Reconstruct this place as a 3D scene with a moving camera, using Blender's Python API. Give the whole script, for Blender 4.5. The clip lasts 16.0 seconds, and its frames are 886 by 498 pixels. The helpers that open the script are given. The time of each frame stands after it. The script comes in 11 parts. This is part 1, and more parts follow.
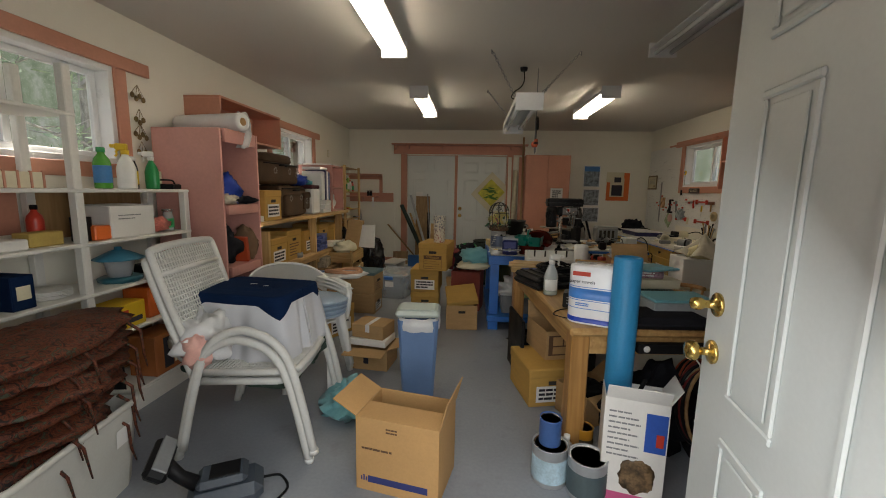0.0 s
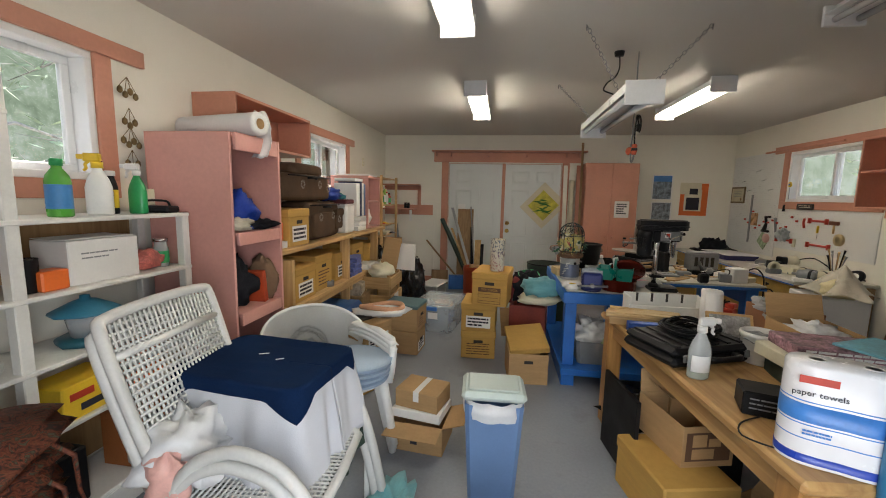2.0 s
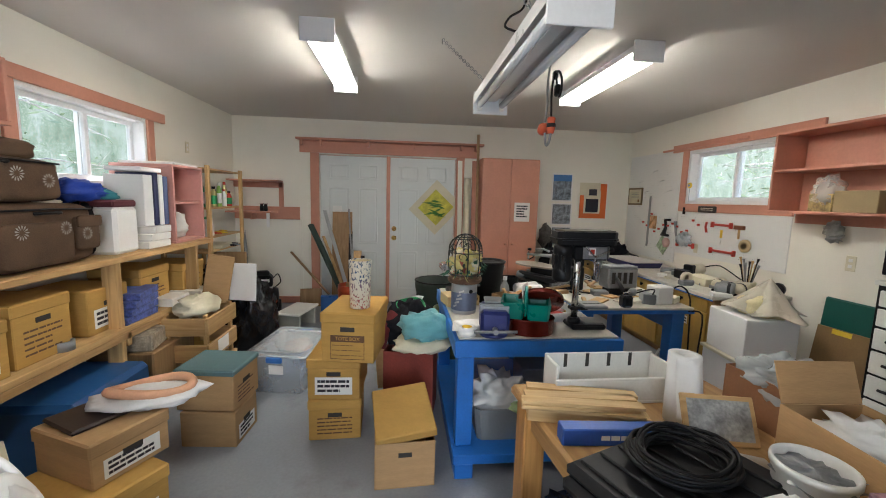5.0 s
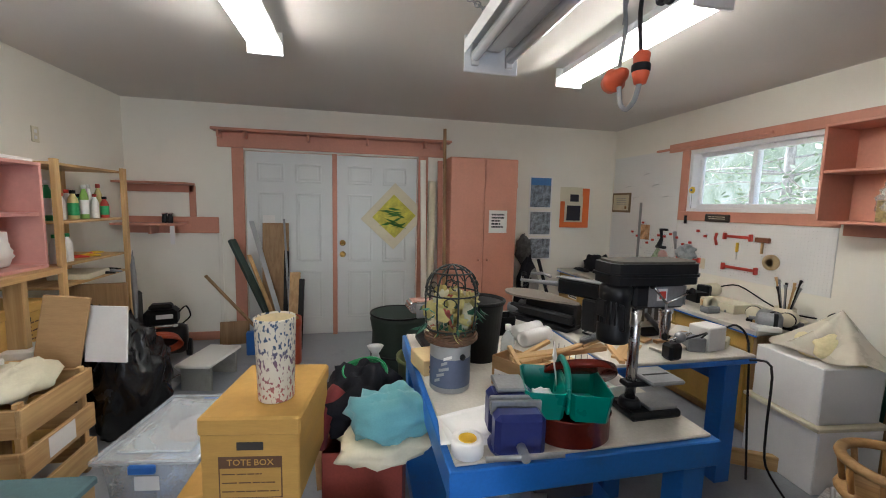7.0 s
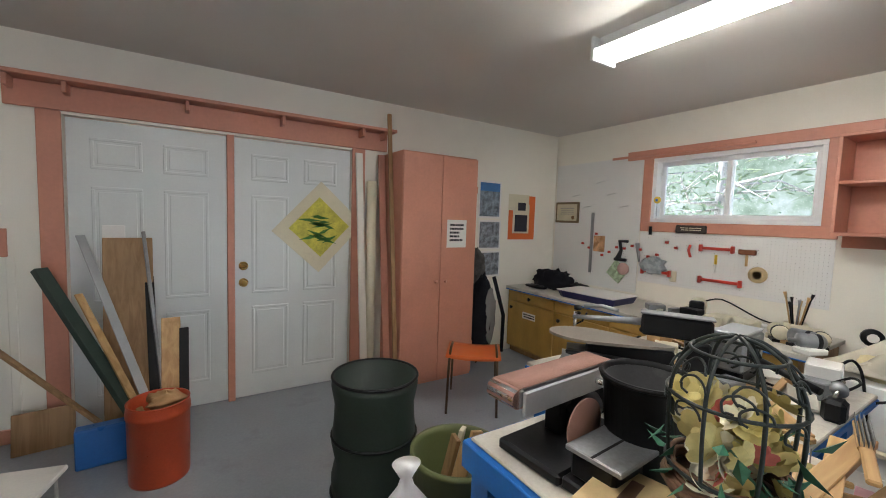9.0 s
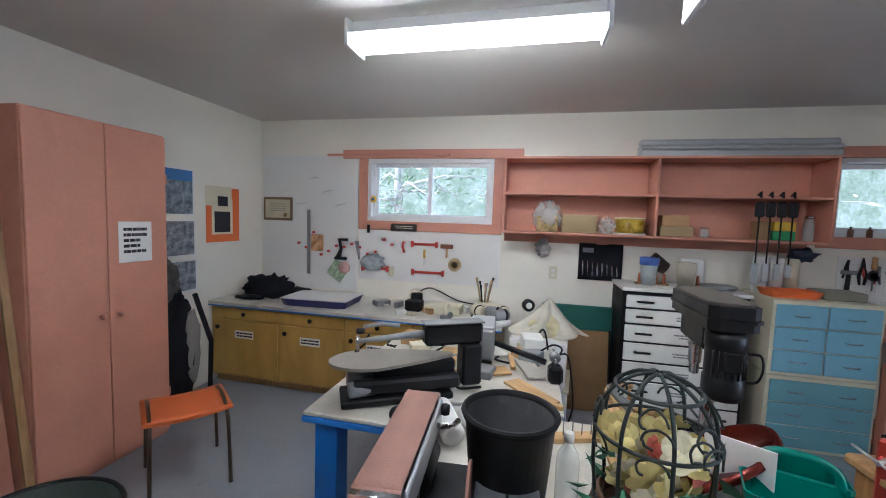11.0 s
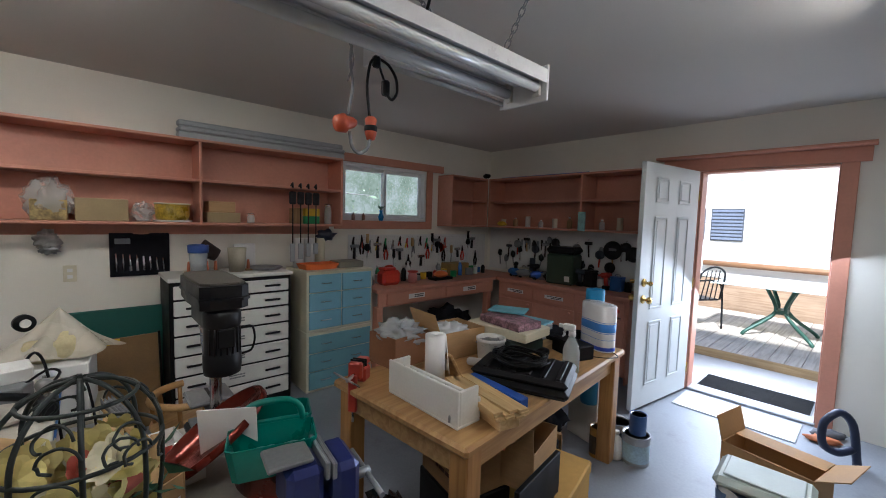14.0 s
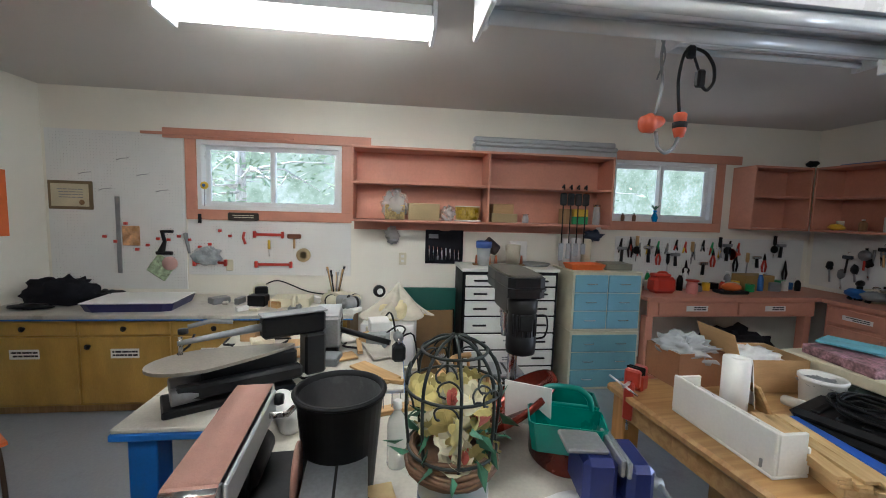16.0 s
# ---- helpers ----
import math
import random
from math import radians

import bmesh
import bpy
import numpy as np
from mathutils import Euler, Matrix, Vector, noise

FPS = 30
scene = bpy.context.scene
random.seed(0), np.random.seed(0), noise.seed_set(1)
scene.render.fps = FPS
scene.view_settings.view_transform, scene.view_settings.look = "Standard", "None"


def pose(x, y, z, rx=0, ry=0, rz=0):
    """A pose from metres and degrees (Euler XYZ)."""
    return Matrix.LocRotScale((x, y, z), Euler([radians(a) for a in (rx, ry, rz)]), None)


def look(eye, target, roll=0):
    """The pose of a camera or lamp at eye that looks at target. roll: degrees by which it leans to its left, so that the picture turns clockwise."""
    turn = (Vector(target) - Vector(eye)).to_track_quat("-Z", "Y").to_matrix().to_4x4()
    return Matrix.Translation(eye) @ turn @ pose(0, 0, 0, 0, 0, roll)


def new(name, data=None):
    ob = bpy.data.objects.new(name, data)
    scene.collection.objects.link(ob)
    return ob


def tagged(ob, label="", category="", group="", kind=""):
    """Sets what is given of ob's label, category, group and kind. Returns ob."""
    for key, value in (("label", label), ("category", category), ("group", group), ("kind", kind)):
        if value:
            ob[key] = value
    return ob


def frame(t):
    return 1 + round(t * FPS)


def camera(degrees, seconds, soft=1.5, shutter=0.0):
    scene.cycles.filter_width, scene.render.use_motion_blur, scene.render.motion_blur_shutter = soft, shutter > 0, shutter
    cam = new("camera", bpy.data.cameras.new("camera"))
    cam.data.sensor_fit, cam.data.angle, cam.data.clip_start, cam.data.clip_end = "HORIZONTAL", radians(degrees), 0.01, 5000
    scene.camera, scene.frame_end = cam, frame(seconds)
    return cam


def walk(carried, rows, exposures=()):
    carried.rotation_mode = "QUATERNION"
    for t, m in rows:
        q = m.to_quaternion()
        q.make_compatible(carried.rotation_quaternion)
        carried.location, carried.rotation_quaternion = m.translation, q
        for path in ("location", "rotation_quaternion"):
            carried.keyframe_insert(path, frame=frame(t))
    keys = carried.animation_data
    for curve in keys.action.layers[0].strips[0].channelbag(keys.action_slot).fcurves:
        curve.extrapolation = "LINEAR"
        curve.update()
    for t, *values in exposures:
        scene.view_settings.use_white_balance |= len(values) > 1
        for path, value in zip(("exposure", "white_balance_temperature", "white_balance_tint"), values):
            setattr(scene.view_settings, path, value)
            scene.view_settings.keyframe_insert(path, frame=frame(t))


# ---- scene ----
cam = camera(96.4, 16.0, 1.0)
PATH = [
    (0, (0.496, 0.99, 1.383), (0.352, 2.964, 1.094), 1.1),
    (0.5, (0.441, 1.172, 1.356), (0.28, 3.148, 1.093), 1.2),
    (1, (0.387, 1.405, 1.39), (0.214, 3.383, 1.145), 1.1),
    (1.5, (0.299, 1.554, 1.446), (0.085, 3.526, 1.196), 1.2),
    (2, (0.157, 1.762, 1.475), (-0.129, 3.725, 1.214), 1.3),
    (2.5, (0.136, 1.978, 1.47), (-0.192, 3.932, 1.201), 1.2),
    (3, (0.27, 2.192, 1.453), (-0.071, 4.144, 1.187), 1.0),
    (3.5, (0.344, 2.355, 1.472), (0.011, 4.308, 1.199), 1.0),
    (4, (0.309, 2.568, 1.484), (-0.008, 4.525, 1.221), 1.0),
    (4.5, (0.314, 2.746, 1.494), (0.222, 4.726, 1.234), 1.4),
    (4.7, (0.356, 2.823, 1.485), (0.419, 4.805, 1.23), 1.7),
    (6.8, (0.465, 3.83, 1.508), (0.886, 5.773, 1.288), 1.3),
    (7, (0.413, 3.914, 1.505), (0.836, 5.857, 1.289), 1.4),
    (7.5, (0.288, 4.215, 1.5), (0.685, 6.164, 1.289), 1.6),
    (8, (0.14, 4.533, 1.486), (0.537, 6.484, 1.299), 1.6),
    (8.5, (0.04, 4.883, 1.477), (0.834, 6.711, 1.31), 2.0),
    (8.7, (0.022, 5.012, 1.464), (0.936, 6.784, 1.308), 2.0),
    (9.4, (-0.18, 5.25, 1.49), (1.1, 6.77, 1.34), 1.8),
    (10.1, (-0.2, 5.56, 1.53), (1.5, 6.6, 1.38), 1.7),
    (10.8, (-0.04, 5.69, 1.552), (1.858, 6.302, 1.403), 1.7),
    (11, (-0.019, 5.695, 1.549), (1.924, 6.143, 1.398), 1.9),
    (11.5, (-0.078, 5.565, 1.531), (1.916, 5.653, 1.402), 1.9),
    (12, (-0.09, 5.575, 1.568), (1.882, 5.275, 1.423), 1.8),
    (12.5, (-0.07, 5.556, 1.55), (1.806, 4.877, 1.413), 1.9),
    (13, (-0.075, 5.441, 1.549), (1.656, 4.447, 1.415), 1.6),
    (13.5, (-0.083, 5.428, 1.57), (1.439, 4.139, 1.423), 1.5),
    (14, (-0.072, 5.44, 1.548), (1.404, 4.099, 1.399), 1.7),
    (14.5, (-0.095, 5.431, 1.556), (1.44, 4.158, 1.395), 1.8),
    (15, (-0.093, 5.424, 1.536), (1.665, 4.483, 1.371), 1.5),
    (15.5, (-0.094, 5.524, 1.546), (1.802, 4.91, 1.374), 1.5),
    (16, (-0.08, 5.592, 1.551), (1.897, 5.352, 1.364), 1.7),
]
EXPOSURES = [(0.0, 0.52, 7150, 10), (0.5, 1.07, 6850, 10), (1.0, 1.34, 6700, 10), (3.0, 1.42, 6450, 11), (3.6, 1.55, 6350, 10), (4.7, 1.87, 6000, 10), (7.0, 1.84, 5800, 12), (8.0, 1.9, 6000, 11), (11.0, 1.98, 5150, 13), (12.0, 1.88, 5400, 12), (13.0, 1.8, 5600, 12), (13.5, 1.22, 5450, 13), (14.5, 1.26, 5750, 12), (15.0, 1.59, 5750, 11), (15.5, 1.92, 5700, 9), (16.0, 1.95, 5450, 9)]
walk(cam, [(t, look(eye, target, roll)) for t, eye, target, roll in PATH], EXPOSURES)

# ---------- light and exposure ----------
world = bpy.data.worlds.new("sky")
scene.world = world
world.use_nodes = True
wn = world.node_tree
sky = wn.nodes.new("ShaderNodeTexSky")
sky.sky_type = "NISHITA"
sky.sun_disc = False
sky.sun_elevation, sky.sun_rotation = radians(48), radians(200)
wn.links.new(sky.outputs[0], wn.nodes["Background"].inputs[0])
wn.nodes["Background"].inputs[1].default_value = 0.15
sun = new("sun", bpy.data.lights.new("sun", "SUN"))
sun.data.energy, sun.data.angle, sun.data.color = 5.0, radians(4), (1.0, 0.96, 0.9)
sun.matrix_world = look((0, 0, 0), (math.sin(radians(20)) * 0.67, -0.63, -0.74))
TUBE = 14.0
day = new("door_daylight", bpy.data.lights.new("door_daylight", "AREA"))
day.data.shape, day.data.size, day.data.size_y, day.data.energy, day.data.color = "RECTANGLE", 0.88, 1.95, 19, (0.86, 0.93, 1.0)
day.matrix_world = look((0.62, 1.05, 1.03), (0.1, 2.1, -0.4))

# ---------- materials ----------
def nodes_of(name):
    m = bpy.data.materials.new(name)
    m.use_nodes = True
    nt = m.node_tree
    return m, nt, nt.nodes["Principled BSDF"]


def mat(name, rgb, rough=0.6, metal=0.0, var=0.12, scale=6.0, bump=0.08, stretch=(1, 1, 1), dirt=None, fine=90.0, alpha=None, trans=0.0, ior=1.45, sheen=0.0, rnd=0.0):
    """A painted, plastic, cloth or metal surface: two scales of mottling, a fine relief and optional stains."""
    m, nt, b = nodes_of(name)
    L, N = nt.links.new, nt.nodes.new
    tc, mp = N("ShaderNodeTexCoord"), N("ShaderNodeMapping")
    mp.inputs["Scale"].default_value = stretch
    L(tc.outputs["Object"], mp.inputs["Vector"])
    n1, n2 = N("ShaderNodeTexNoise"), N("ShaderNodeTexNoise")
    n1.inputs["Scale"].default_value, n1.inputs["Detail"].default_value = scale, 5
    n2.inputs["Scale"].default_value, n2.inputs["Detail"].default_value = fine, 3
    L(mp.outputs[0], n1.inputs["Vector"]), L(mp.outputs[0], n2.inputs["Vector"])
    r1 = N("ShaderNodeMapRange")
    r1.inputs[1].default_value, r1.inputs[2].default_value = 0.3, 0.7
    r1.inputs[3].default_value, r1.inputs[4].default_value = 1 - var, 1 + var * 0.6
    L(n1.outputs[0], r1.inputs[0])
    r2 = N("ShaderNodeMapRange")
    r2.inputs[1].default_value, r2.inputs[2].default_value = 0.3, 0.7
    r2.inputs[3].default_value, r2.inputs[4].default_value = 1 - var * 0.45, 1 + var * 0.35
    L(n2.outputs[0], r2.inputs[0])
    mul = N("ShaderNodeMath")
    mul.operation = "MULTIPLY"
    L(r1.outputs[0], mul.inputs[0]), L(r2.outputs[0], mul.inputs[1])
    top = mul
    if rnd:
        oi, rr, mm = N("ShaderNodeObjectInfo"), N("ShaderNodeMapRange"), N("ShaderNodeMath")
        rr.inputs[3].default_value, rr.inputs[4].default_value = 1 - rnd, 1 + rnd * 0.5
        mm.operation = "MULTIPLY"
        L(oi.outputs["Random"], rr.inputs[0]), L(rr.outputs[0], mm.inputs[0]), L(mul.outputs[0], mm.inputs[1])
        top = mm
    hs = N("ShaderNodeVectorMath")
    hs.operation = "SCALE"
    hs.inputs[0].default_value = rgb
    L(top.outputs[0], hs.inputs["Scale"])
    col = hs.outputs[0]
    if dirt:
        n3, r3, mx = N("ShaderNodeTexNoise"), N("ShaderNodeMapRange"), N("ShaderNodeMix")
        n3.inputs["Scale"].default_value, n3.inputs["Detail"].default_value, n3.inputs["Roughness"].default_value = dirt[1], 8, 0.65
        r3.inputs[1].default_value, r3.inputs[2].default_value = 0.56, 0.74
        r3.inputs[4].default_value = dirt[2]
        L(tc.outputs["Object"], n3.inputs["Vector"]), L(n3.outputs[0], r3.inputs[0])
        mx.data_type = "RGBA"
        L(r3.outputs[0], mx.inputs[0]), L(col, mx.inputs[6])
        mx.inputs[7].default_value = (*dirt[0], 1)
        col = mx.outputs[2]
    L(col, b.inputs["Base Color"])
    b.inputs["Metallic"].default_value = metal
    rr = N("ShaderNodeMapRange")
    rr.inputs[1].default_value, rr.inputs[2].default_value = 0.3, 0.7
    rr.inputs[3].default_value, rr.inputs[4].default_value = max(rough - 0.09, 0.03), min(rough + 0.09, 1)
    L(n1.outputs[0], rr.inputs[0]), L(rr.outputs[0], b.inputs["Roughness"])
    if bump:
        bp = N("ShaderNodeBump")
        bp.inputs["Strength"].default_value, bp.inputs["Distance"].default_value = bump, 0.004
        L(n2.outputs[0], bp.inputs["Height"]), L(bp.outputs[0], b.inputs["Normal"])
    if trans:
        b.inputs["Transmission Weight"].default_value, b.inputs["IOR"].default_value = trans, ior
    if alpha is not None:
        b.inputs["Alpha"].default_value = alpha
    if sheen:
        b.inputs["Sheen Weight"].default_value = sheen
    return m


def wood(name, rgb, dark, axis=1, rough=0.55, scale=1.0, rnd=0.12):
    """Sawn wood with grain along one axis of the object."""
    m, nt, b = nodes_of(name)
    L, N = nt.links.new, nt.nodes.new
    tc, mp = N("ShaderNodeTexCoord"), N("ShaderNodeMapping")
    s = [22 * scale] * 3
    s[axis] = 1.3 * scale
    mp.inputs["Scale"].default_value = s
    L(tc.outputs["Object"], mp.inputs["Vector"])
    n1, n2, rp = N("ShaderNodeTexNoise"), N("ShaderNodeTexNoise"), N("ShaderNodeValToRGB")
    n1.inputs["Scale"].default_value, n1.inputs["Detail"].default_value, n1.inputs["Distortion"].default_value = 1.6, 7, 0.6
    n2.inputs["Scale"].default_value, n2.inputs["Detail"].default_value = 3.0, 4
    L(mp.outputs[0], n1.inputs["Vector"]), L(tc.outputs["Object"], n2.inputs["Vector"])
    rp.color_ramp.elements[0].position, rp.color_ramp.elements[1].position = 0.33, 0.62
    rp.color_ramp.elements[0].color, rp.color_ramp.elements[1].color = (*dark, 1), (*rgb, 1)
    L(n1.outputs[0], rp.inputs[0])
    oi, rr, ad, sc = N("ShaderNodeObjectInfo"), N("ShaderNodeMapRange"), N("ShaderNodeMath"), N("ShaderNodeVectorMath")
    rr.inputs[3].default_value, rr.inputs[4].default_value = 1 - rnd, 1 + rnd
    ad.operation, sc.operation = "MULTIPLY", "SCALE"
    r2 = N("ShaderNodeMapRange")
    r2.inputs[1].default_value, r2.inputs[2].default_value, r2.inputs[3].default_value, r2.inputs[4].default_value = 0.3, 0.7, 0.82, 1.1
    L(n2.outputs[0], r2.inputs[0]), L(oi.outputs["Random"], rr.inputs[0])
    L(rr.outputs[0], ad.inputs[0]), L(r2.outputs[0], ad.inputs[1])
    L(rp.outputs[0], sc.inputs[0]), L(ad.outputs[0], sc.inputs["Scale"]), L(sc.outputs[0], b.inputs["Base Color"])
    bp = N("ShaderNodeBump")
    bp.inputs["Strength"].default_value, bp.inputs["Distance"].default_value = 0.25, 0.003
    L(n1.outputs[0], bp.inputs["Height"]), L(bp.outputs[0], b.inputs["Normal"])
    b.inputs["Roughness"].default_value = rough
    return m


def glow(name, rgb, strength):
    m, nt, b = nodes_of(name)
    b.inputs["Base Color"].default_value = (0.8, 0.8, 0.8, 1)
    b.inputs["Emission Color"].default_value, b.inputs["Emission Strength"].default_value = (*rgb, 1), strength
    return m


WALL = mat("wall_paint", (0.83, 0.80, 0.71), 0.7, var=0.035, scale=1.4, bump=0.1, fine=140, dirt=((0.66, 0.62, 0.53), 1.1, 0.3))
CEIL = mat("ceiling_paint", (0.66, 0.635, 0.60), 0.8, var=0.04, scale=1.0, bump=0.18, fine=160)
FLOOR = mat("grey_floor_paint", (0.275, 0.295, 0.325), 0.42, var=0.13, scale=1.6, bump=0.06, fine=60, dirt=((0.15, 0.15, 0.155), 3.2, 0.55))
SALMON = mat("salmon_paint", (0.58, 0.265, 0.18), 0.5, var=0.09, scale=3, bump=0.07, fine=45, dirt=((0.42, 0.2, 0.14), 5, 0.35))
PINK = mat("pink_paint", (0.63, 0.315, 0.27), 0.45, var=0.08, scale=3, bump=0.06, fine=45, dirt=((0.5, 0.26, 0.22), 4, 0.35))
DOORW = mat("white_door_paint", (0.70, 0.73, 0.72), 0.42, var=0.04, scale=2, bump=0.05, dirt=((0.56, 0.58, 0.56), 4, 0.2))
# The same white door paint, darkened to offset strong light on the entrance leaf.
DOORW_DIM = mat("dimmed_door_paint", (0.57, 0.605, 0.60), 0.42, var=0.04, scale=2, bump=0.05, dirt=((0.46, 0.48, 0.47), 4, 0.2))
VINYL = mat("white_vinyl", (0.78, 0.79, 0.80), 0.35, var=0.03, bump=0.02)
WHITE = mat("white_paint", (0.74, 0.73, 0.69), 0.5, var=0.07, scale=4, bump=0.06, dirt=((0.5, 0.47, 0.42), 6, 0.4))
CREAM = mat("cream_paint", (0.68, 0.63, 0.47), 0.5, var=0.07, scale=4, dirt=((0.45, 0.4, 0.28), 6, 0.4))
PEG = mat("pegboard_white", (0.76, 0.76, 0.74), 0.55, var=0.04, scale=2, bump=0.03)
# Flat dark patches stand for the shade inside uncut holes and slots.
HOLE_SHADE = mat("hole_shade", (0.06, 0.055, 0.05), 0.9, var=0.05)
BLUEP = mat("bright_blue_paint", (0.02, 0.15, 0.52), 0.42, var=0.12, scale=4, dirt=((0.05, 0.10, 0.22), 7, 0.5))
SKYB = mat("pale_blue_drawer_paint", (0.21, 0.44, 0.58), 0.45, var=0.07, scale=4)
TEALB = mat("blue_green_drawer_paint", (0.17, 0.36, 0.43), 0.45, var=0.08, scale=4)
OCHRE = mat("ochre_stain", (0.44, 0.27, 0.06), 0.42, var=0.16, scale=5, stretch=(2, 2, 0.5), dirt=((0.27, 0.15, 0.035), 3, 0.4))
TOPW = mat("worn_white_laminate", (0.56, 0.53, 0.46), 0.5, var=0.14, scale=5, dirt=((0.27, 0.22, 0.17), 6, 0.75))
PINE = wood("pine_lumber", (0.60, 0.39, 0.17), (0.44, 0.26, 0.10), 1)
PINEZ = wood("pine_upright", (0.60, 0.39, 0.17), (0.44, 0.26, 0.10), 2)
PINEX = wood("pine_cross", (0.60, 0.39, 0.17), (0.44, 0.26, 0.10), 0)
OAK = wood("golden_oak_bench", (0.55, 0.335, 0.13), (0.40, 0.215, 0.075), 1, 0.5)
OAKZ = wood("golden_oak_leg", (0.48, 0.25, 0.08), (0.33, 0.16, 0.045), 2, 0.4)
PLY = wood("brown_plywood", (0.36, 0.22, 0.10), (0.26, 0.15, 0.06), 2, 0.6)
CARD = mat("cardboard", (0.46, 0.29, 0.14), 0.8, var=0.1, scale=5, bump=0.1, stretch=(1, 1, 6), fine=40, dirt=((0.33, 0.2, 0.09), 5, 0.3), rnd=0.12)
CARDY = mat("golden_cardboard", (0.52, 0.31, 0.085), 0.75, var=0.09, scale=5, bump=0.08, stretch=(1, 1, 6), fine=40, dirt=((0.38, 0.22, 0.06), 5, 0.3), rnd=0.1)
PAPER = mat("white_paper", (0.80, 0.79, 0.77), 0.8, var=0.04, bump=0.03)
INK = mat("dark_print", (0.04, 0.04, 0.05), 0.7, var=0.1)
INKBR = mat("brown_print", (0.12, 0.06, 0.03), 0.8, var=0.1)
BLACK = mat("black_plastic", (0.008, 0.008, 0.009), 0.5, var=0.25, scale=6, dirt=((0.035, 0.033, 0.03), 5, 0.2))
BLACKM = mat("black_enamel", (0.009, 0.0095, 0.011), 0.42, var=0.2, scale=5, dirt=((0.045, 0.042, 0.038), 6, 0.3))
GREYM = mat("grey_cast_metal", (0.30, 0.31, 0.32), 0.42, 0.55, var=0.2, scale=7, dirt=((0.18, 0.15, 0.12), 6, 0.4))
STEEL = mat("bright_steel", (0.62, 0.62, 0.62), 0.24, 1.0, var=0.1)
GALV = mat("grey_lamp_steel", (0.42, 0.44, 0.46), 0.4, 0.3, var=0.08, dirt=((0.3, 0.28, 0.25), 5, 0.4))
LAMPW = mat("white_lamp_enamel", (0.74, 0.75, 0.76), 0.35, var=0.05)
BRASS = mat("brass", (0.66, 0.45, 0.14), 0.25, 1.0, var=0.1)
TUBEM = glow("lit_tube", (1.0, 0.91, 0.75), TUBE)
# Weaker copy of the lit tube, balancing the front lamp against the back ones.
TUBEDIM = glow("dimmer_lit_tube", (1.0, 0.91, 0.75), TUBE * 0.85)
TUBEOFF = mat("unlit_tube", (0.72, 0.75, 0.77), 0.18, var=0.03, bump=0)
GLASS, _nt, _b = nodes_of("window_glass")
_b.inputs["Transmission Weight"].default_value, _b.inputs["Roughness"].default_value, _b.inputs["IOR"].default_value = 1.0, 0.0, 1.1
_b.inputs["Base Color"].default_value = (0.93, 0.96, 0.95, 1)
CLEARP = mat("clear_plastic", (0.78, 0.84, 0.88), 0.3, var=0.05, bump=0.03, alpha=0.42)
CLEARB = mat("clear_bottle", (0.85, 0.9, 0.9), 0.15, var=0.03, bump=0.0, alpha=0.35)
BAGW = mat("white_plastic_bag", (0.80, 0.80, 0.80), 0.35, var=0.06, bump=0.15, alpha=0.86)
FABW = mat("white_cloth", (0.60, 0.61, 0.645), 0.9, var=0.05, scale=4, bump=0.25, fine=220, sheen=0.2)
FABN = mat("navy_cloth", (0.006, 0.019, 0.06), 0.95, var=0.25, scale=4, bump=0.25, fine=220)
FABO = mat("dark_green_cloth", (0.05, 0.075, 0.06), 0.9, var=0.2, scale=6, bump=0.25, fine=220)
FABT = mat("aqua_cloth", (0.17, 0.42, 0.46), 0.9, var=0.12, scale=5, bump=0.3, fine=200, sheen=0.2)
FABK = mat("black_cloth", (0.016, 0.016, 0.02), 0.85, var=0.3, scale=6, bump=0.3, fine=180)
FABB = mat("brown_luggage_cloth", (0.098, 0.06, 0.037), 0.8, var=0.25, scale=8, bump=0.3, fine=160)
FABBL = mat("royal_blue_nylon", (0.015, 0.05, 0.33), 0.55, var=0.2, scale=6, bump=0.2, fine=60)
RED = mat("red_plastic", (0.52, 0.045, 0.025), 0.38, var=0.1)
ORANGE = mat("orange_plastic", (0.75, 0.16, 0.03), 0.4, var=0.08)
YELLOW = mat("yellow_plastic", (0.78, 0.52, 0.03), 0.45, var=0.08)
GREEN = mat("green_plastic", (0.02, 0.30, 0.09), 0.35, var=0.1)
TEAL = mat("teal_caddy_plastic", (0.0, 0.175, 0.135), 0.33, var=0.08)
BLUE = mat("blue_plastic", (0.03, 0.14, 0.45), 0.35, var=0.1)
BINB = mat("slate_blue_plastic", (0.15, 0.25, 0.45), 0.42, var=0.06)
LIDG = mat("grey_green_plastic", (0.50, 0.58, 0.55), 0.45, var=0.05)
WPL = mat("white_plastic", (0.76, 0.75, 0.72), 0.4, var=0.05, dirt=((0.55, 0.53, 0.48), 6, 0.25))
GREYPL = mat("grey_plastic", (0.22, 0.23, 0.24), 0.5, var=0.1)
OLIVE = mat("olive_plastic", (0.12, 0.14, 0.05), 0.5, var=0.1)
for m_, s_ in ((FABW, 0.15), (FABN, 0.08), (FABO, 0.1), (FABT, 0.15), (FABK, 0.1), (FABB, 0.15), (FABBL, 0.3), (BLACK, 0.22), (BLACKM, 0.28), (HOLE_SHADE, 0.0), (CARD, 0.2), (CARDY, 0.2), (PAPER, 0.25), (INK, 0.1)):
    m_.node_tree.nodes["Principled BSDF"].inputs["Specular IOR Level"].default_value = s_
FOIL = mat("blue_foam_roll", (0.02, 0.24, 0.48), 0.5, var=0.1, scale=5, bump=0.2, fine=120)

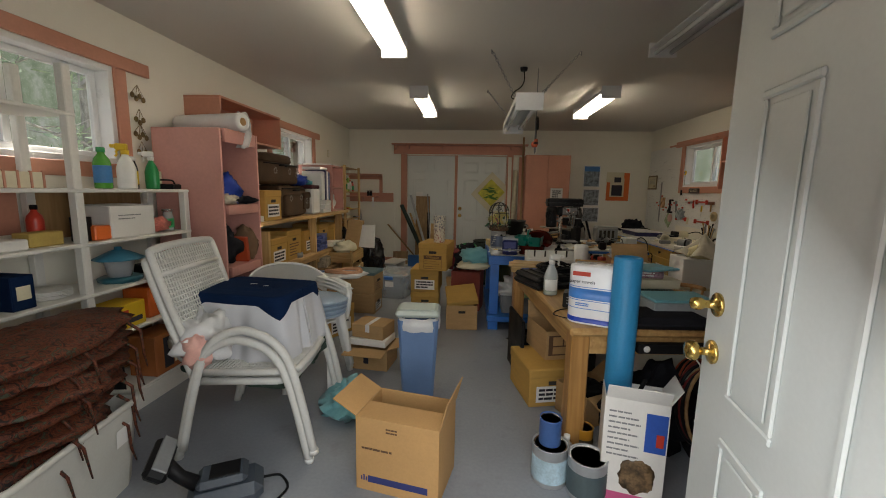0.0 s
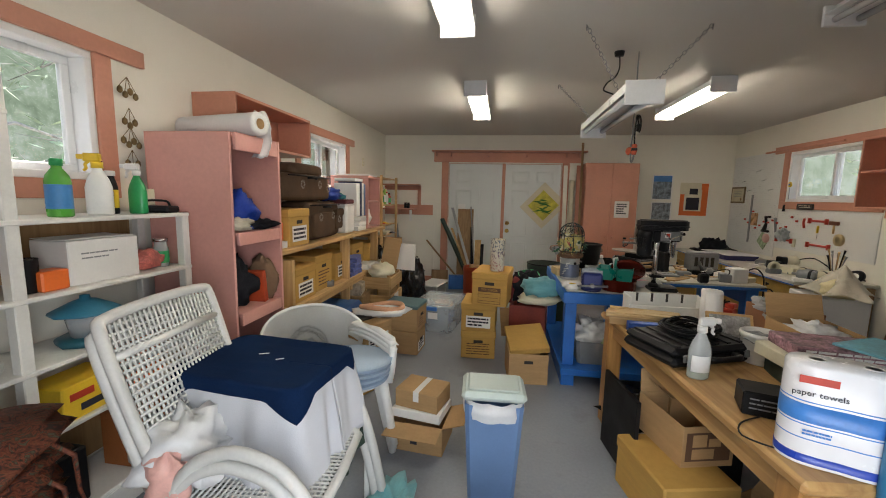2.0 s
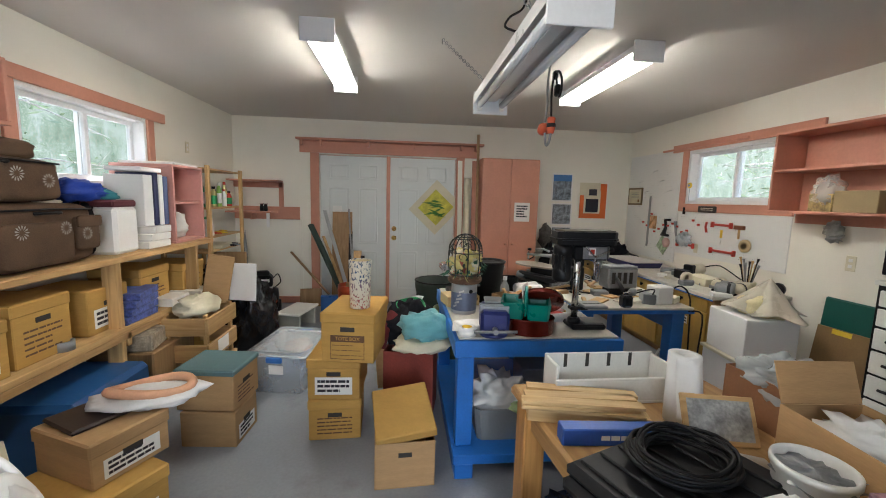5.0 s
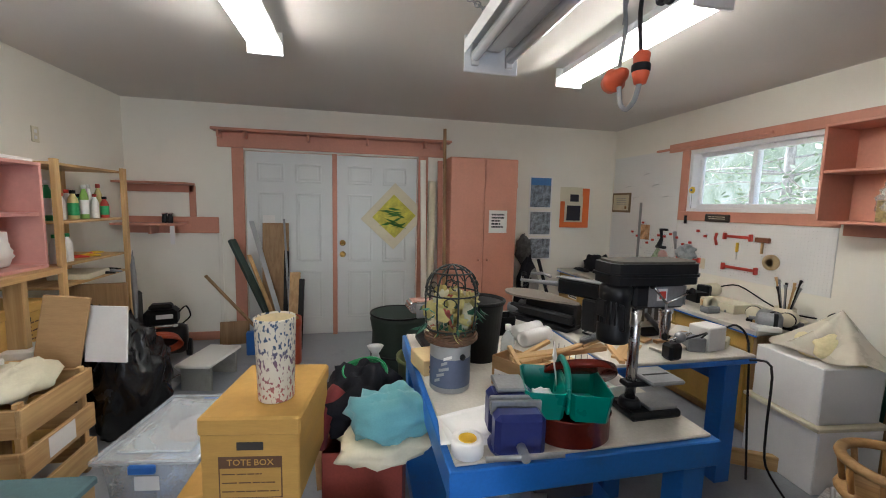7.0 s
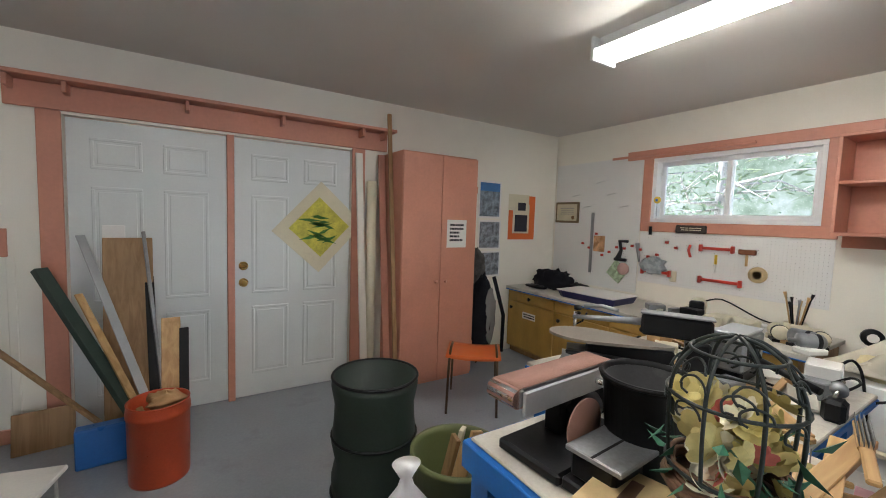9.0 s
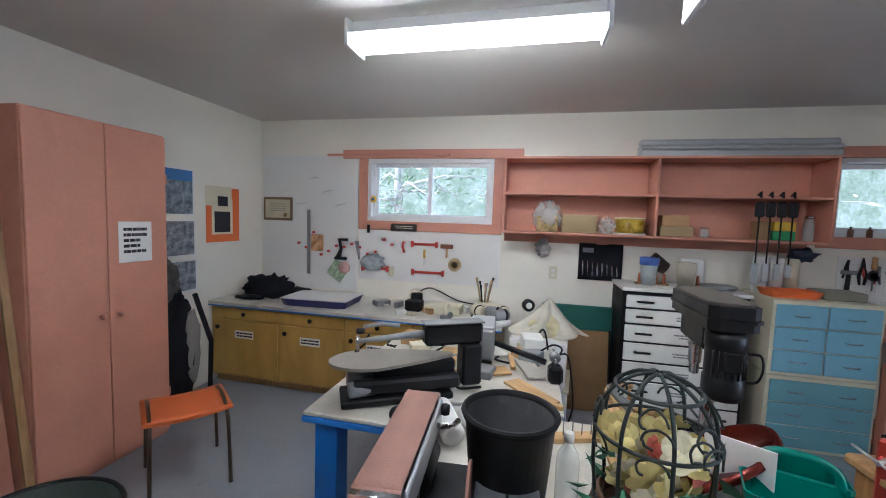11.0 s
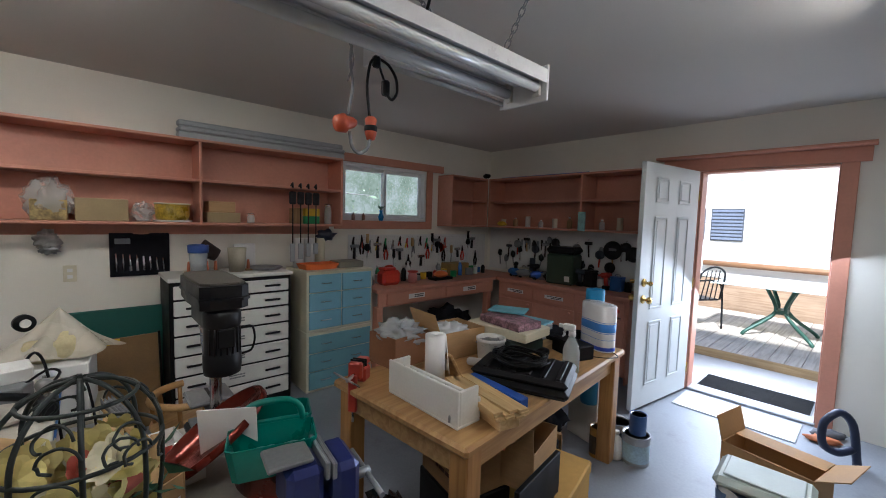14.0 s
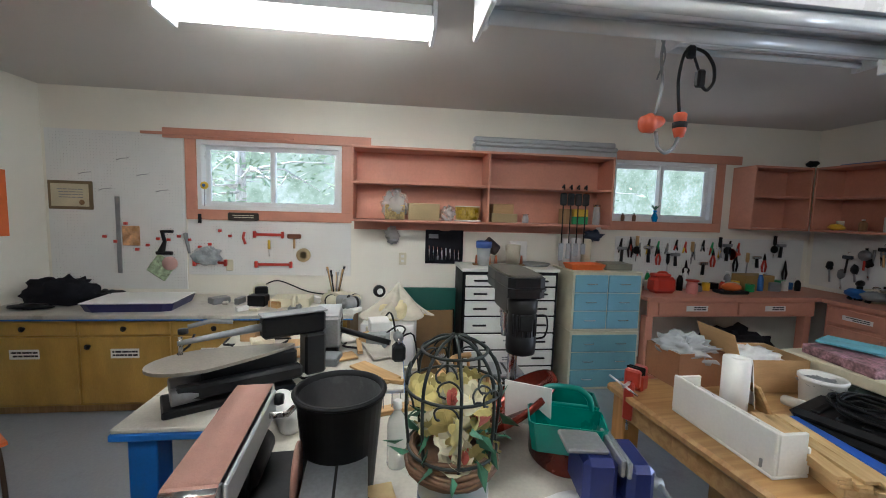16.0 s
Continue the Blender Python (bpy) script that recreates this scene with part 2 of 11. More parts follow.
# ---------- mesh helpers ----------
def cbox(bm, x0, x1, y0, y1, z0, z1, b=0.003, m=None):
    """A box with chamfered edges."""
    b = min(b, (x1 - x0) * 0.45, (y1 - y0) * 0.45, (z1 - z0) * 0.45)
    if b <= 0:
        b = 1e-5
    V = {}
    X, Y, Z = (x0, x1), (y0, y1), (z0, z1)
    for i in (0, 1):
        for j in (0, 1):
            for k in (0, 1):
                sx, sy, sz = b if i == 0 else -b, b if j == 0 else -b, b if k == 0 else -b
                for a, c in (("x", (X[i], Y[j] + sy, Z[k] + sz)), ("y", (X[i] + sx, Y[j], Z[k] + sz)), ("z", (X[i] + sx, Y[j] + sy, Z[k]))):
                    p = Vector(c)
                    V[i, j, k, a] = bm.verts.new(m @ p if m else p)
    def f(*keys):
        bm.faces.new([V[k] for k in keys])
    for s in (0, 1):
        q = ((0, 0), (0, 1), (1, 1), (1, 0))
        q = q if s == 0 else q[::-1]
        f(*[(s, j, k, "x") for k, j in q][::1])
        f(*[(i, s, k, "y") for i, k in q])
        f(*[(i, j, s, "z") for j, i in q])
    for j in (0, 1):
        for k in (0, 1):
            e = [(0, j, k, "y"), (1, j, k, "y"), (1, j, k, "z"), (0, j, k, "z")]
            f(*(e if (j + k) % 2 == 0 else e[::-1]))
    for i in (0, 1):
        for k in (0, 1):
            e = [(i, 0, k, "z"), (i, 1, k, "z"), (i, 1, k, "x"), (i, 0, k, "x")]
            f(*(e if (i + k) % 2 == 0 else e[::-1]))
    for i in (0, 1):
        for j in (0, 1):
            e = [(i, j, 0, "x"), (i, j, 1, "x"), (i, j, 1, "y"), (i, j, 0, "y")]
            f(*(e if (i + j) % 2 == 0 else e[::-1]))
            for k in (0, 1):
                t = [(i, j, k, "x"), (i, j, k, "y"), (i, j, k, "z")]
                f(*(t if (i + j + k) % 2 == 0 else t[::-1]))
    return bm


def box(x0, x1, y0, y1, z0, z1, b=0.003, m=None):
    return cbox(bmesh.new(), x0, x1, y0, y1, z0, z1, b, m)


def lathe(bm, prof, seg=24, x=0, y=0, m=None, sy=1.0):
    """Turns a profile of (radius, height) round the upright axis at x, y."""
    rings = []
    for r, z in prof:
        ring = []
        for i in range(seg):
            a = 2 * math.pi * i / seg
            p = Vector((x + r * math.cos(a), y + r * sy * math.sin(a), z))
            ring.append(bm.verts.new(m @ p if m else p))
        rings.append(ring)
    for a, b in zip(rings, rings[1:]):
        for i in range(seg):
            j = (i + 1) % seg
            bm.faces.new((a[i], a[j], b[j], b[i])).smooth = True
    if prof[0][0] > 1e-4:
        bm.faces.new(rings[0][::-1])
    if prof[-1][0] > 1e-4:
        bm.faces.new(rings[-1])
    return bm


def turn(prof, seg=24, x=0, y=0, m=None, sy=1.0):
    return lathe(bmesh.new(), prof, seg, x, y, m, sy)


def rod(bm, pts, r, seg=8, close=False):
    """A round bar through the points; r may be a list."""
    pts = [Vector(p) for p in pts]
    n = len(pts)
    rings = []
    up = Vector((0, 0, 1))
    for i, p in enumerate(pts):
        d = (pts[(i + 1) % n] - pts[i - 1]) if close else pts[min(i + 1, n - 1)] - pts[max(i - 1, 0)]
        d.normalize()
        if abs(d.dot(up)) > 0.93:
            up = Vector((1, 0, 0)) if abs(d.x) < 0.9 else Vector((0, 1, 0))
        s = d.cross(up).normalized()
        up = s.cross(d).normalized()
        q = r[i] if isinstance(r, (list, tuple)) else r
        rings.append([bm.verts.new(p + (s * math.cos(2 * math.pi * k / seg) + up * math.sin(2 * math.pi * k / seg)) * q) for k in range(seg)])
    for i in range(n if close else n - 1):
        a, b = rings[i], rings[(i + 1) % n]
        for k in range(seg):
            j = (k + 1) % seg
            bm.faces.new((a[k], a[j], b[j], b[k])).smooth = True
    if not close:
        bm.faces.new(rings[0][::-1]), bm.faces.new(rings[-1])
    return bm


def bar(pts, r, seg=8, close=False):
    """A rod along a smooth curve through its points."""
    if not close and isinstance(r, float) and len(pts) >= 4:
        P = [Vector(p) for p in pts]
        Q = [P[0] * 2 - P[1]] + P + [P[-1] * 2 - P[-2]]
        out = []
        for i in range(1, len(Q) - 2):
            for k in range(4):
                t = k / 4
                m0, m1 = (Q[i + 1] - Q[i - 1]) * 0.42, (Q[i + 2] - Q[i]) * 0.42
                out.append(Q[i] * (2 * t ** 3 - 3 * t * t + 1) + m0 * (t ** 3 - 2 * t * t + t) + Q[i + 1] * (3 * t * t - 2 * t ** 3) + m1 * (t ** 3 - t * t))
        pts = out + [P[-1]]
    return rod(bmesh.new(), pts, r, seg, close)


def grid_sheet(bm, nu, nv, fn, thick=0.0):
    """A sheet given by fn(u, v) -> point, with thickness when asked."""
    def lay(off):
        return [[bm.verts.new(Vector(fn(i / nu, j / nv)) + off) for j in range(nv + 1)] for i in range(nu + 1)]
    a = lay(Vector((0, 0, 0)))
    for i in range(nu):
        for j in range(nv):
            bm.faces.new((a[i][j], a[i + 1][j], a[i + 1][j + 1], a[i][j + 1])).smooth = True
    if thick:
        bm.normal_update()
        nrm = {v: v.normal.copy() for v in bm.verts}
        b = [[bm.verts.new(v.co - nrm[v] * thick) for v in row] for row in a]
        for i in range(nu):
            for j in range(nv):
                bm.faces.new((b[i][j], b[i][j + 1], b[i + 1][j + 1], b[i + 1][j])).smooth = True
        edge = [(i, 0) for i in range(nu)] + [(nu, j) for j in range(nv)] + [(i, nv) for i in range(nu, 0, -1)] + [(0, j) for j in range(nv, 0, -1)]
        for (i, j), (k, l) in zip(edge, edge[1:] + edge[:1]):
            bm.faces.new((a[i][j], b[i][j], b[k][l], a[k][l]))
    return bm


def sheet(nu, nv, fn, thick=0.0):
    return grid_sheet(bmesh.new(), nu, nv, fn, thick)


def blob(bm, c, s, seed=0, rough=0.18, seg=20, rings=12, freq=2.2, flat=None):
    """A soft crumpled lump: a cloth heap, a bag, a stone."""
    c = Vector(c)
    rows = []
    for j in range(rings + 1):
        ph = math.pi * j / rings
        row = []
        for i in range(seg):
            a = 2 * math.pi * i / seg
            d = Vector((math.sin(ph) * math.cos(a), math.sin(ph) * math.sin(a), math.cos(ph)))
            k = 1 + rough * (noise.noise(d * freq + Vector((seed * 7.1, 0, 0))) + 0.6 * noise.noise(d * freq * 2.7 + Vector((0, seed * 3.3, 0))) - 0.35 * abs(noise.noise(d * freq * 4 + Vector((0, 0, seed)))))
            p = Vector((d.x * s[0], d.y * s[1], d.z * s[2])) * k
            if flat is not None:
                p.z = max(p.z, flat)
            row.append(bm.verts.new(c + p))
        rows.append(row)
    for a, b in zip(rows, rows[1:]):
        for i in range(seg):
            k = (i + 1) % seg
            bm.faces.new((a[k], a[i], b[i], b[k])).smooth = True
    return bm


def lump(c, s, seed=0, rough=0.18, seg=20, rings=12, freq=2.2, flat=None):
    return blob(bmesh.new(), c, s, seed, rough, seg, rings, freq, flat)


def soft_box(x0, x1, y0, y1, z0, z1, e=0.32, seed=0, rough=0.02, seg=48, rings=28):
    """A padded box with rounded edges and slightly slack faces: luggage, bags, cushions."""
    bm = bmesh.new()
    c = Vector(((x0 + x1) / 2, (y0 + y1) / 2, (z0 + z1) / 2))
    h = Vector(((x1 - x0) / 2, (y1 - y0) / 2, (z1 - z0) / 2))
    rows = []
    for j in range(rings + 1):
        ph = math.pi * (j / rings - 0.5)
        row = []
        for i in range(seg):
            a = 2 * math.pi * i / seg
            cp, sp = math.cos(ph), math.sin(ph)
            f = lambda q: math.copysign(abs(q) ** e, q)
            d = Vector((f(cp) * f(math.cos(a)), f(cp) * f(math.sin(a)), f(sp)))
            k = 1 + rough * (noise.noise(d * 2.1 + Vector((seed, 0, 0))) + 0.5 * noise.noise(d * 5.3 + Vector((0, seed, 0))))
            row.append(bm.verts.new(c + Vector((d.x * h.x, d.y * h.y, d.z * h.z)) * k))
        rows.append(row)
    for a, b in zip(rows, rows[1:]):
        for i in range(seg):
            k = (i + 1) % seg
            bm.faces.new((a[i], a[k], b[k], b[i])).smooth = True
    return bm


def part(name, bm, material, parent=None, label=""):
    """Links a bmesh as one mesh object under a thing or a part."""
    me = bpy.data.meshes.new(name)
    bm.to_mesh(me)
    bm.free()
    me.materials.append(material)
    ob = new(name, me)
    ob.parent = parent
    if label:
        ob["label"] = label
    return ob


def thing(name, label, category, x=0.0, y=0.0, z=0.0, rz=0.0, group="", rx=0.0, ry=0.0):
    ob = new(name)
    ob.empty_display_size = 0.05
    ob.matrix_world = pose(x, y, z, rx, ry, rz)
    return tagged(ob, label, category, group)


def solid(name, bm, material, label, category, x=0.0, y=0.0, z=0.0, rz=0.0, group="", rx=0.0, ry=0.0):
    """A thing of one mesh."""
    ob = part(name, bm, material)
    ob.matrix_world = pose(x, y, z, rx, ry, rz)
    return tagged(ob, label, category, group)


def struct(name, bm, material, label=""):
    ob = part(name, bm, material)
    return tagged(ob, label, "", "", "structure")


def letters(text, size, material, parent, m, name="lettering", depth=0.0006):
    """Raised letters in the built-in font, as a mesh; m places them, reading along x in the plane of x and y."""
    cu = bpy.data.curves.new(name, "FONT")
    cu.body, cu.size, cu.align_x, cu.align_y, cu.extrude, cu.resolution_u = text, size, "CENTER", "CENTER", depth, 2
    ob = bpy.data.objects.new(name, cu)
    scene.collection.objects.link(ob)
    me = bpy.data.meshes.new_from_object(ob.evaluated_get(bpy.context.evaluated_depsgraph_get()))
    bpy.data.objects.remove(ob)
    me.materials.clear()
    me.materials.append(material)
    o = new(name, me)
    o.parent = parent
    o.matrix_local = m
    return o


def bars(name, x0, x1, z0, z1, n, y, material, parent, seed=0, face="y", fill=0.55):
    """Lines of writing too small to read, on an upright face."""
    rg = random.Random(seed)
    bm = bmesh.new()
    h = (z1 - z0) / n
    for i in range(n):
        z = z1 - (i + 0.5) * h
        x = x0
        end = x1 - (x1 - x0) * rg.choice((0, 0.05, 0.3))
        while x < end:
            w = min(rg.uniform(0.08, 0.3) * (x1 - x0), end - x)
            a, b = z - h * fill / 2, z + h * fill / 2
            if face == "y":
                cbox(bm, x, x + w * 0.88, y - 0.0008, y, a, b, 0)
            elif face == "x":
                cbox(bm, y, y + 0.0008, x, x + w * 0.88, a, b, 0)
            else:
                cbox(bm, x, x + w * 0.88, a, b, y, y + 0.0008, 0)
            x += w
    return tagged(part(name, bm, material, parent), kind="stuff")

# ---------- the room ----------
XW, XE, YS, YN, H, T = -1.87, 3.655, 1.20, 8.53, 2.503, 0.12
WIN_W = ((2.33, 3.53, 1.52, 2.14), (5.56, 6.755, 1.52, 2.11))
WIN_E = ((6.085, 7.32, 1.512, 2.113), (2.36, 3.47, 1.512, 2.113))
NDOOR = (-0.76, 1.10, 2.045)
SDOOR = (0.165, 1.075, 2.06)


def wall_with(axis, fixed, thick, a0, a1, holes):
    """A wall along x or y with rectangular openings (a0, a1, z0, z1)."""
    bm = bmesh.new()
    cuts = sorted({a0, a1, *[h[0] for h in holes], *[h[1] for h in holes]})
    for p, q in zip(cuts, cuts[1:]):
        here = sorted([(h[2], h[3]) for h in holes if h[0] <= p + 1e-6 and h[1] >= q - 1e-6])
        z = -0.02
        spans = []
        for b, t in here:
            if b > z:
                spans.append((z, b))
            z = t
        if z < H + 0.1:
            spans.append((z, H + 0.1))
        for s, e in spans:
            f = (fixed, fixed + thick) if thick > 0 else (fixed + thick, fixed)
            if axis == "y":
                cbox(bm, *f, p, q, s, e, 0)
            else:
                cbox(bm, p, q, *f, s, e, 0)
    return bm


struct("wall_west", wall_with("y", XW, -T, YS - T, YN + T, WIN_W), WALL, "cream painted plasterboard wall with two windows")
struct("wall_east", wall_with("y", XE, T, YS - T, YN + T, WIN_E), WALL, "cream painted plasterboard wall with two windows")
struct("wall_north", wall_with("x", YN, T, XW, XE, [(NDOOR[0], NDOOR[1], -0.02, NDOOR[2])]), WALL, "cream painted wall with a double door")
struct("wall_south", wall_with("x", YS, -T, XW, XE, [(SDOOR[0], SDOOR[1], -0.02, SDOOR[2])]), WALL, "cream painted wall with the entrance")
struct("floor", box(XW - T, XE + T, YS - T, YN + T, -0.12, 0.0, 0), FLOOR, "grey painted concrete floor, scuffed")
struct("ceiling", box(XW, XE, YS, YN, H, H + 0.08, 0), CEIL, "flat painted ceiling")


def slider(name, side, y0, y1, z0, z1):
    """A sliding window of white vinyl set in the wall; side +1 looks east, -1 west."""
    xo = XE if side > 0 else XW
    w = tagged(new(name), "white vinyl sliding window with two panes", "window", "", "structure")
    def bx(a, b, c, d, e, f, bev=0.003):
        p, q = sorted((xo + side * a, xo + side * b))
        return box(p, q, c, d, e, f, bev)
    fr = bmesh.new()
    for c, d, e, f in ((y0, y1, z0, z0 + 0.035), (y0, y1, z1 - 0.035, z1), (y0, y0 + 0.035, z0 + 0.035, z1 - 0.035), (y1 - 0.035, y1, z0 + 0.035, z1 - 0.035)):
        p, q = sorted((xo - side * 0.004, xo + side * 0.12))
        cbox(fr, p, q, c, d, e, f, 0.003)
    part("window_frame", fr, VINYL, w)
    mid = (y0 + y1) / 2
    for k, (c, d, off) in enumerate(((y0 + 0.035, mid + 0.02, 0.05), (mid - 0.02, y1 - 0.035, 0.085))):
        sash = bmesh.new()
        s = 0.038
        for cc, dd, e, f in ((c, d, z0 + 0.035, z0 + 0.035 + s), (c, d, z1 - 0.035 - s, z1 - 0.035), (c, c + s, z0 + 0.035 + s, z1 - 0.035 - s), (d - s, d, z0 + 0.035 + s, z1 - 0.035 - s)):
            p, q = sorted((xo + side * off, xo + side * (off + 0.03)))
            cbox(sash, p, q, cc, dd, e, f, 0.003)
        part("sash", sash, VINYL, w)
        g = part("pane", bx(off + 0.012, off + 0.016, c + s, d - s, z0 + 0.035 + s, z1 - 0.035 - s, 0), GLASS, w)
        g.visible_shadow = False
    return w


slider("window_1", -1, *WIN_W[0])
slider("window_2", -1, *WIN_W[1])
slider("window_3", 1, *WIN_E[0])
slider("window_4", 1, *WIN_E[1])


def casing(name, side, y0, y1, z0, z1, ha, hb, left=0.09, right=0.09):
    """Salmon boards round a window; ha, hb: how far the head board runs past."""
    xo = XE if side > 0 else XW
    w = tagged(new(name), "salmon painted boards round a window", "", "", "structure")
    def b(c, d, e, f, t=0.02):
        p, q = sorted((xo, xo - side * t))
        return box(p, q, c, d, e, f, 0.003)
    part("head_board", b(y0 - ha, y1 + hb, z1 + 0.001, z1 + 0.085, 0.028), SALMON, w)
    part("sill_board", b(y0 - left, y1 + right, z0 - 0.09, z0 - 0.001), SALMON, w)
    part("side_board", b(y0 - left, y0 - 0.001, z0 - 0.001, z1), SALMON, w)
    part("side_board", b(y1 + 0.001, y1 + right, z0 - 0.001, z1), SALMON, w)
    return w


casing("trim_1", -1, *WIN_W[0], 0.3, 0.28)
casing("trim_2", -1, *WIN_W[1], 0.3, 0.25)
casing("trim_3", 1, *WIN_E[0], 0.26, 0.26)
casing("trim_4", 1, *WIN_E[1], 0.26, 0.12)
stick = solid("wood_strip", box(-0.012, 0.012, -0.62, 0.62, 0, 0.022), SALMON, "thin salmon strip of wood on the window head board", "wood strip", XE - 0.04, 7.12, 2.136)


def panel_door(parent, w, h, material, y=0.0, side=-1, t=0.04, cols=2):
    """A six-panel leaf, hinge edge at x 0, with raised fields on both faces."""
    part("leaf", box(0, w, y - t / 2, y + t / 2, 0, h, 0.002), material, parent)
    m = w * 0.185
    cw = (w - 3 * m) / 2
    rows = ((0.09, 0.36), (0.41, 0.79), (0.845, 0.945))
    for r0, r1 in rows:
        for c in range(2):
            x0 = m + c * (cw + m)
            bm = bmesh.new()
            for s in (-1, 1):
                f = y + s * t / 2
                a, b = sorted((f, f + s * 0.009))
                z0, z1 = r0 * h, r1 * h
                for q in ((x0, x0 + cw, z0, z0 + 0.02), (x0, x0 + cw, z1 - 0.02, z1), (x0, x0 + 0.02, z0 + 0.02, z1 - 0.02), (x0 + cw - 0.02, x0 + cw, z0 + 0.02, z1 - 0.02)):
                    cbox(bm, q[0], q[1], a, b, q[2], q[3], 0.005)
                a, b = sorted((f, f + s * 0.006))
                cbox(bm, x0 + 0.035, x0 + cw - 0.035, a, b, z0 + 0.035, z1 - 0.035, 0.006)
            part("door_panel", bm, material, parent)


def knob(parent, x, z, y, s, material, r=0.027, name="door_knob"):
    m = pose(x, y, z, 90 if s < 0 else -90, 0, 0)
    part(name, turn([(0.033, 0), (0.034, 0.006), (0.03, 0.01), (0.012, 0.014), (0.011, 0.035), (r, 0.045), (r * 1.05, 0.058), (r * 0.8, 0.07), (0.0, 0.074)], 20, m=m), material, parent)


# far double door
dl = tagged(new("door_1"), "closed off-white six-panel double door", "door", "", "structure")
for x0, x1 in ((NDOOR[0] + 0.012, 0.14), (0.192, NDOOR[1] - 0.012)):
    leaf = new("door_leaf")
    leaf.parent = dl
    leaf.location = (x0, YN + 0.03, 0.012)
    part("panel_leaf", box(0, x1 - x0, -0.02, 0.02, 0, 2.022, 0.002), DOORW, leaf)
    w, h = x1 - x0, 2.022
    mg = w * 0.13
    cw = (w - 3 * mg) / 2
    for r0, r1 in ((0.09, 0.36), (0.41, 0.79), (0.845, 0.945)):
        for c in range(2):
            a = mg + c * (cw + mg)
            bm = bmesh.new()
            z0, z1 = r0 * h, r1 * h
            for q in ((a, a + cw, z0, z0 + 0.02), (a, a + cw, z1 - 0.02, z1), (a, a + 0.02, z0 + 0.02, z1 - 0.02), (a + cw - 0.02, a + cw, z0 + 0.02, z1 - 0.02)):
                cbox(bm, q[0], q[1], -0.028, -0.02, q[2], q[3], 0.005)
            cbox(bm, a + 0.035, a + cw - 0.035, -0.026, -0.02, z0 + 0.035, z1 - 0.035, 0.006)
            part("door_panel", bm, DOORW, leaf)
for z in (0.93, 1.06):
    knob(dl, 0.25, z, YN + 0.01, -1, BRASS, 0.024 if z < 1 else 0.02, "door_knob" if z < 1 else "deadbolt")
part("centre_post", box(0.142, 0.19, YN - 0.012, YN + 0.06, 0, NDOOR[2], 0.003), SALMON, dl)
for a, b, c, d in ((NDOOR[0] + 0.001, NDOOR[0] + 0.05, 0.001, NDOOR[2] - 0.001), (NDOOR[1] - 0.05, NDOOR[1] - 0.001, 0.001, NDOOR[2] - 0.001), (NDOOR[0] + 0.051, NDOOR[1] - 0.051, NDOOR[2] - 0.05, NDOOR[2] - 0.001), (NDOOR[0] + 0.051, NDOOR[1] - 0.051, 0.001, 0.04), (0.11, 0.22, 0.041, NDOOR[2] - 0.051)):
    part("door_stop", box(a, b, YN + 0.062, YN + 0.085, c, d, 0.002), SALMON, dl)
tr = tagged(new("trim_5"), "salmon boards and narrow shelf over the double door", "", "", "structure")
part("side_board", box(-0.875, -0.761, YN - 0.022, YN, 0, 2.06), SALMON, tr)
part("side_board", box(1.101, 1.215, YN - 0.022, YN, 0, 2.06), SALMON, tr)
part("head_board", box(-1.01, 1.42, YN - 0.024, YN, 2.062, 2.215), SALMON, tr)
part("shelf_board", box(-1.03, 1.46, YN - 0.15, YN, 2.217, 2.242), SALMON, tr)
for x in (-0.97, -0.72, -0.1, 0.52, 1.16, 1.36):
    part("bracket", box(x - 0.012, x + 0.012, YN - 0.13, YN - 0.025, 2.15, 2.216), SALMON, tr)

# entrance: boards, threshold, open leaf
tr = tagged(new("trim_6"), "salmon boards round the entrance", "", "", "structure")
part("side_board", box(SDOOR[0] - 0.10, SDOOR[0] - 0.001, YS + 0.001, YS + 0.022, 0, 2.06), SALMON, tr)
part("jamb", box(SDOOR[0] + 0.002, SDOOR[0] + 0.008, YS - T, YS - 0.001, 0.026, 2.038), SALMON, tr)
part("side_board", box(SDOOR[1], SDOOR[1] + 0.09, YS, YS + 0.022, 0, 2.06), SALMON, tr)
part("head_board", box(SDOOR[0] - 0.16, SDOOR[1] + 0.32, YS, YS + 0.024, 2.061, 2.17), SALMON, tr)
part("shelf_board", box(SDOOR[0] - 0.18, SDOOR[1] + 0.36, YS, YS + 0.13, 2.172, 2.195), SALMON, tr)
part("jamb", box(SDOOR[1] - 0.02, SDOOR[1] - 0.002, YS - T, YS + 0.02, 0.026, 2.038), SALMON, tr)
part("head_jamb", box(SDOOR[0] + 0.002, SDOOR[1] - 0.002, YS - T, YS + 0.02, 2.039, 2.057), SALMON, tr)
struct("threshold", box(SDOOR[0], SDOOR[1], YS - T - 0.03, YS + 0.01, 0.001, 0.025, 0.006), GALV, "metal door threshold")
ed = tagged(new("door_2"), "open off-white six-panel entrance door", "door", "", "structure")
ed.matrix_world = pose(1.085, 1.275, 0.03, 0, 0, 82)
panel_door(ed, 0.90, 2.02, DOORW_DIM)
for z in (0.92, 1.057):
    for s in (-1, 1):
        knob(ed, 0.835, z, s * 0.02, s, BRASS if s > 0 else BRASS, 0.027 if z < 1 else 0.017, "door_knob" if z < 1 else "deadbolt")
for z in (0.2, 1.0, 1.8):
    part("hinge", bar([(-0.005, 0.022, z - 0.045), (-0.005, 0.022, z + 0.045)], 0.007), BRASS, ed)
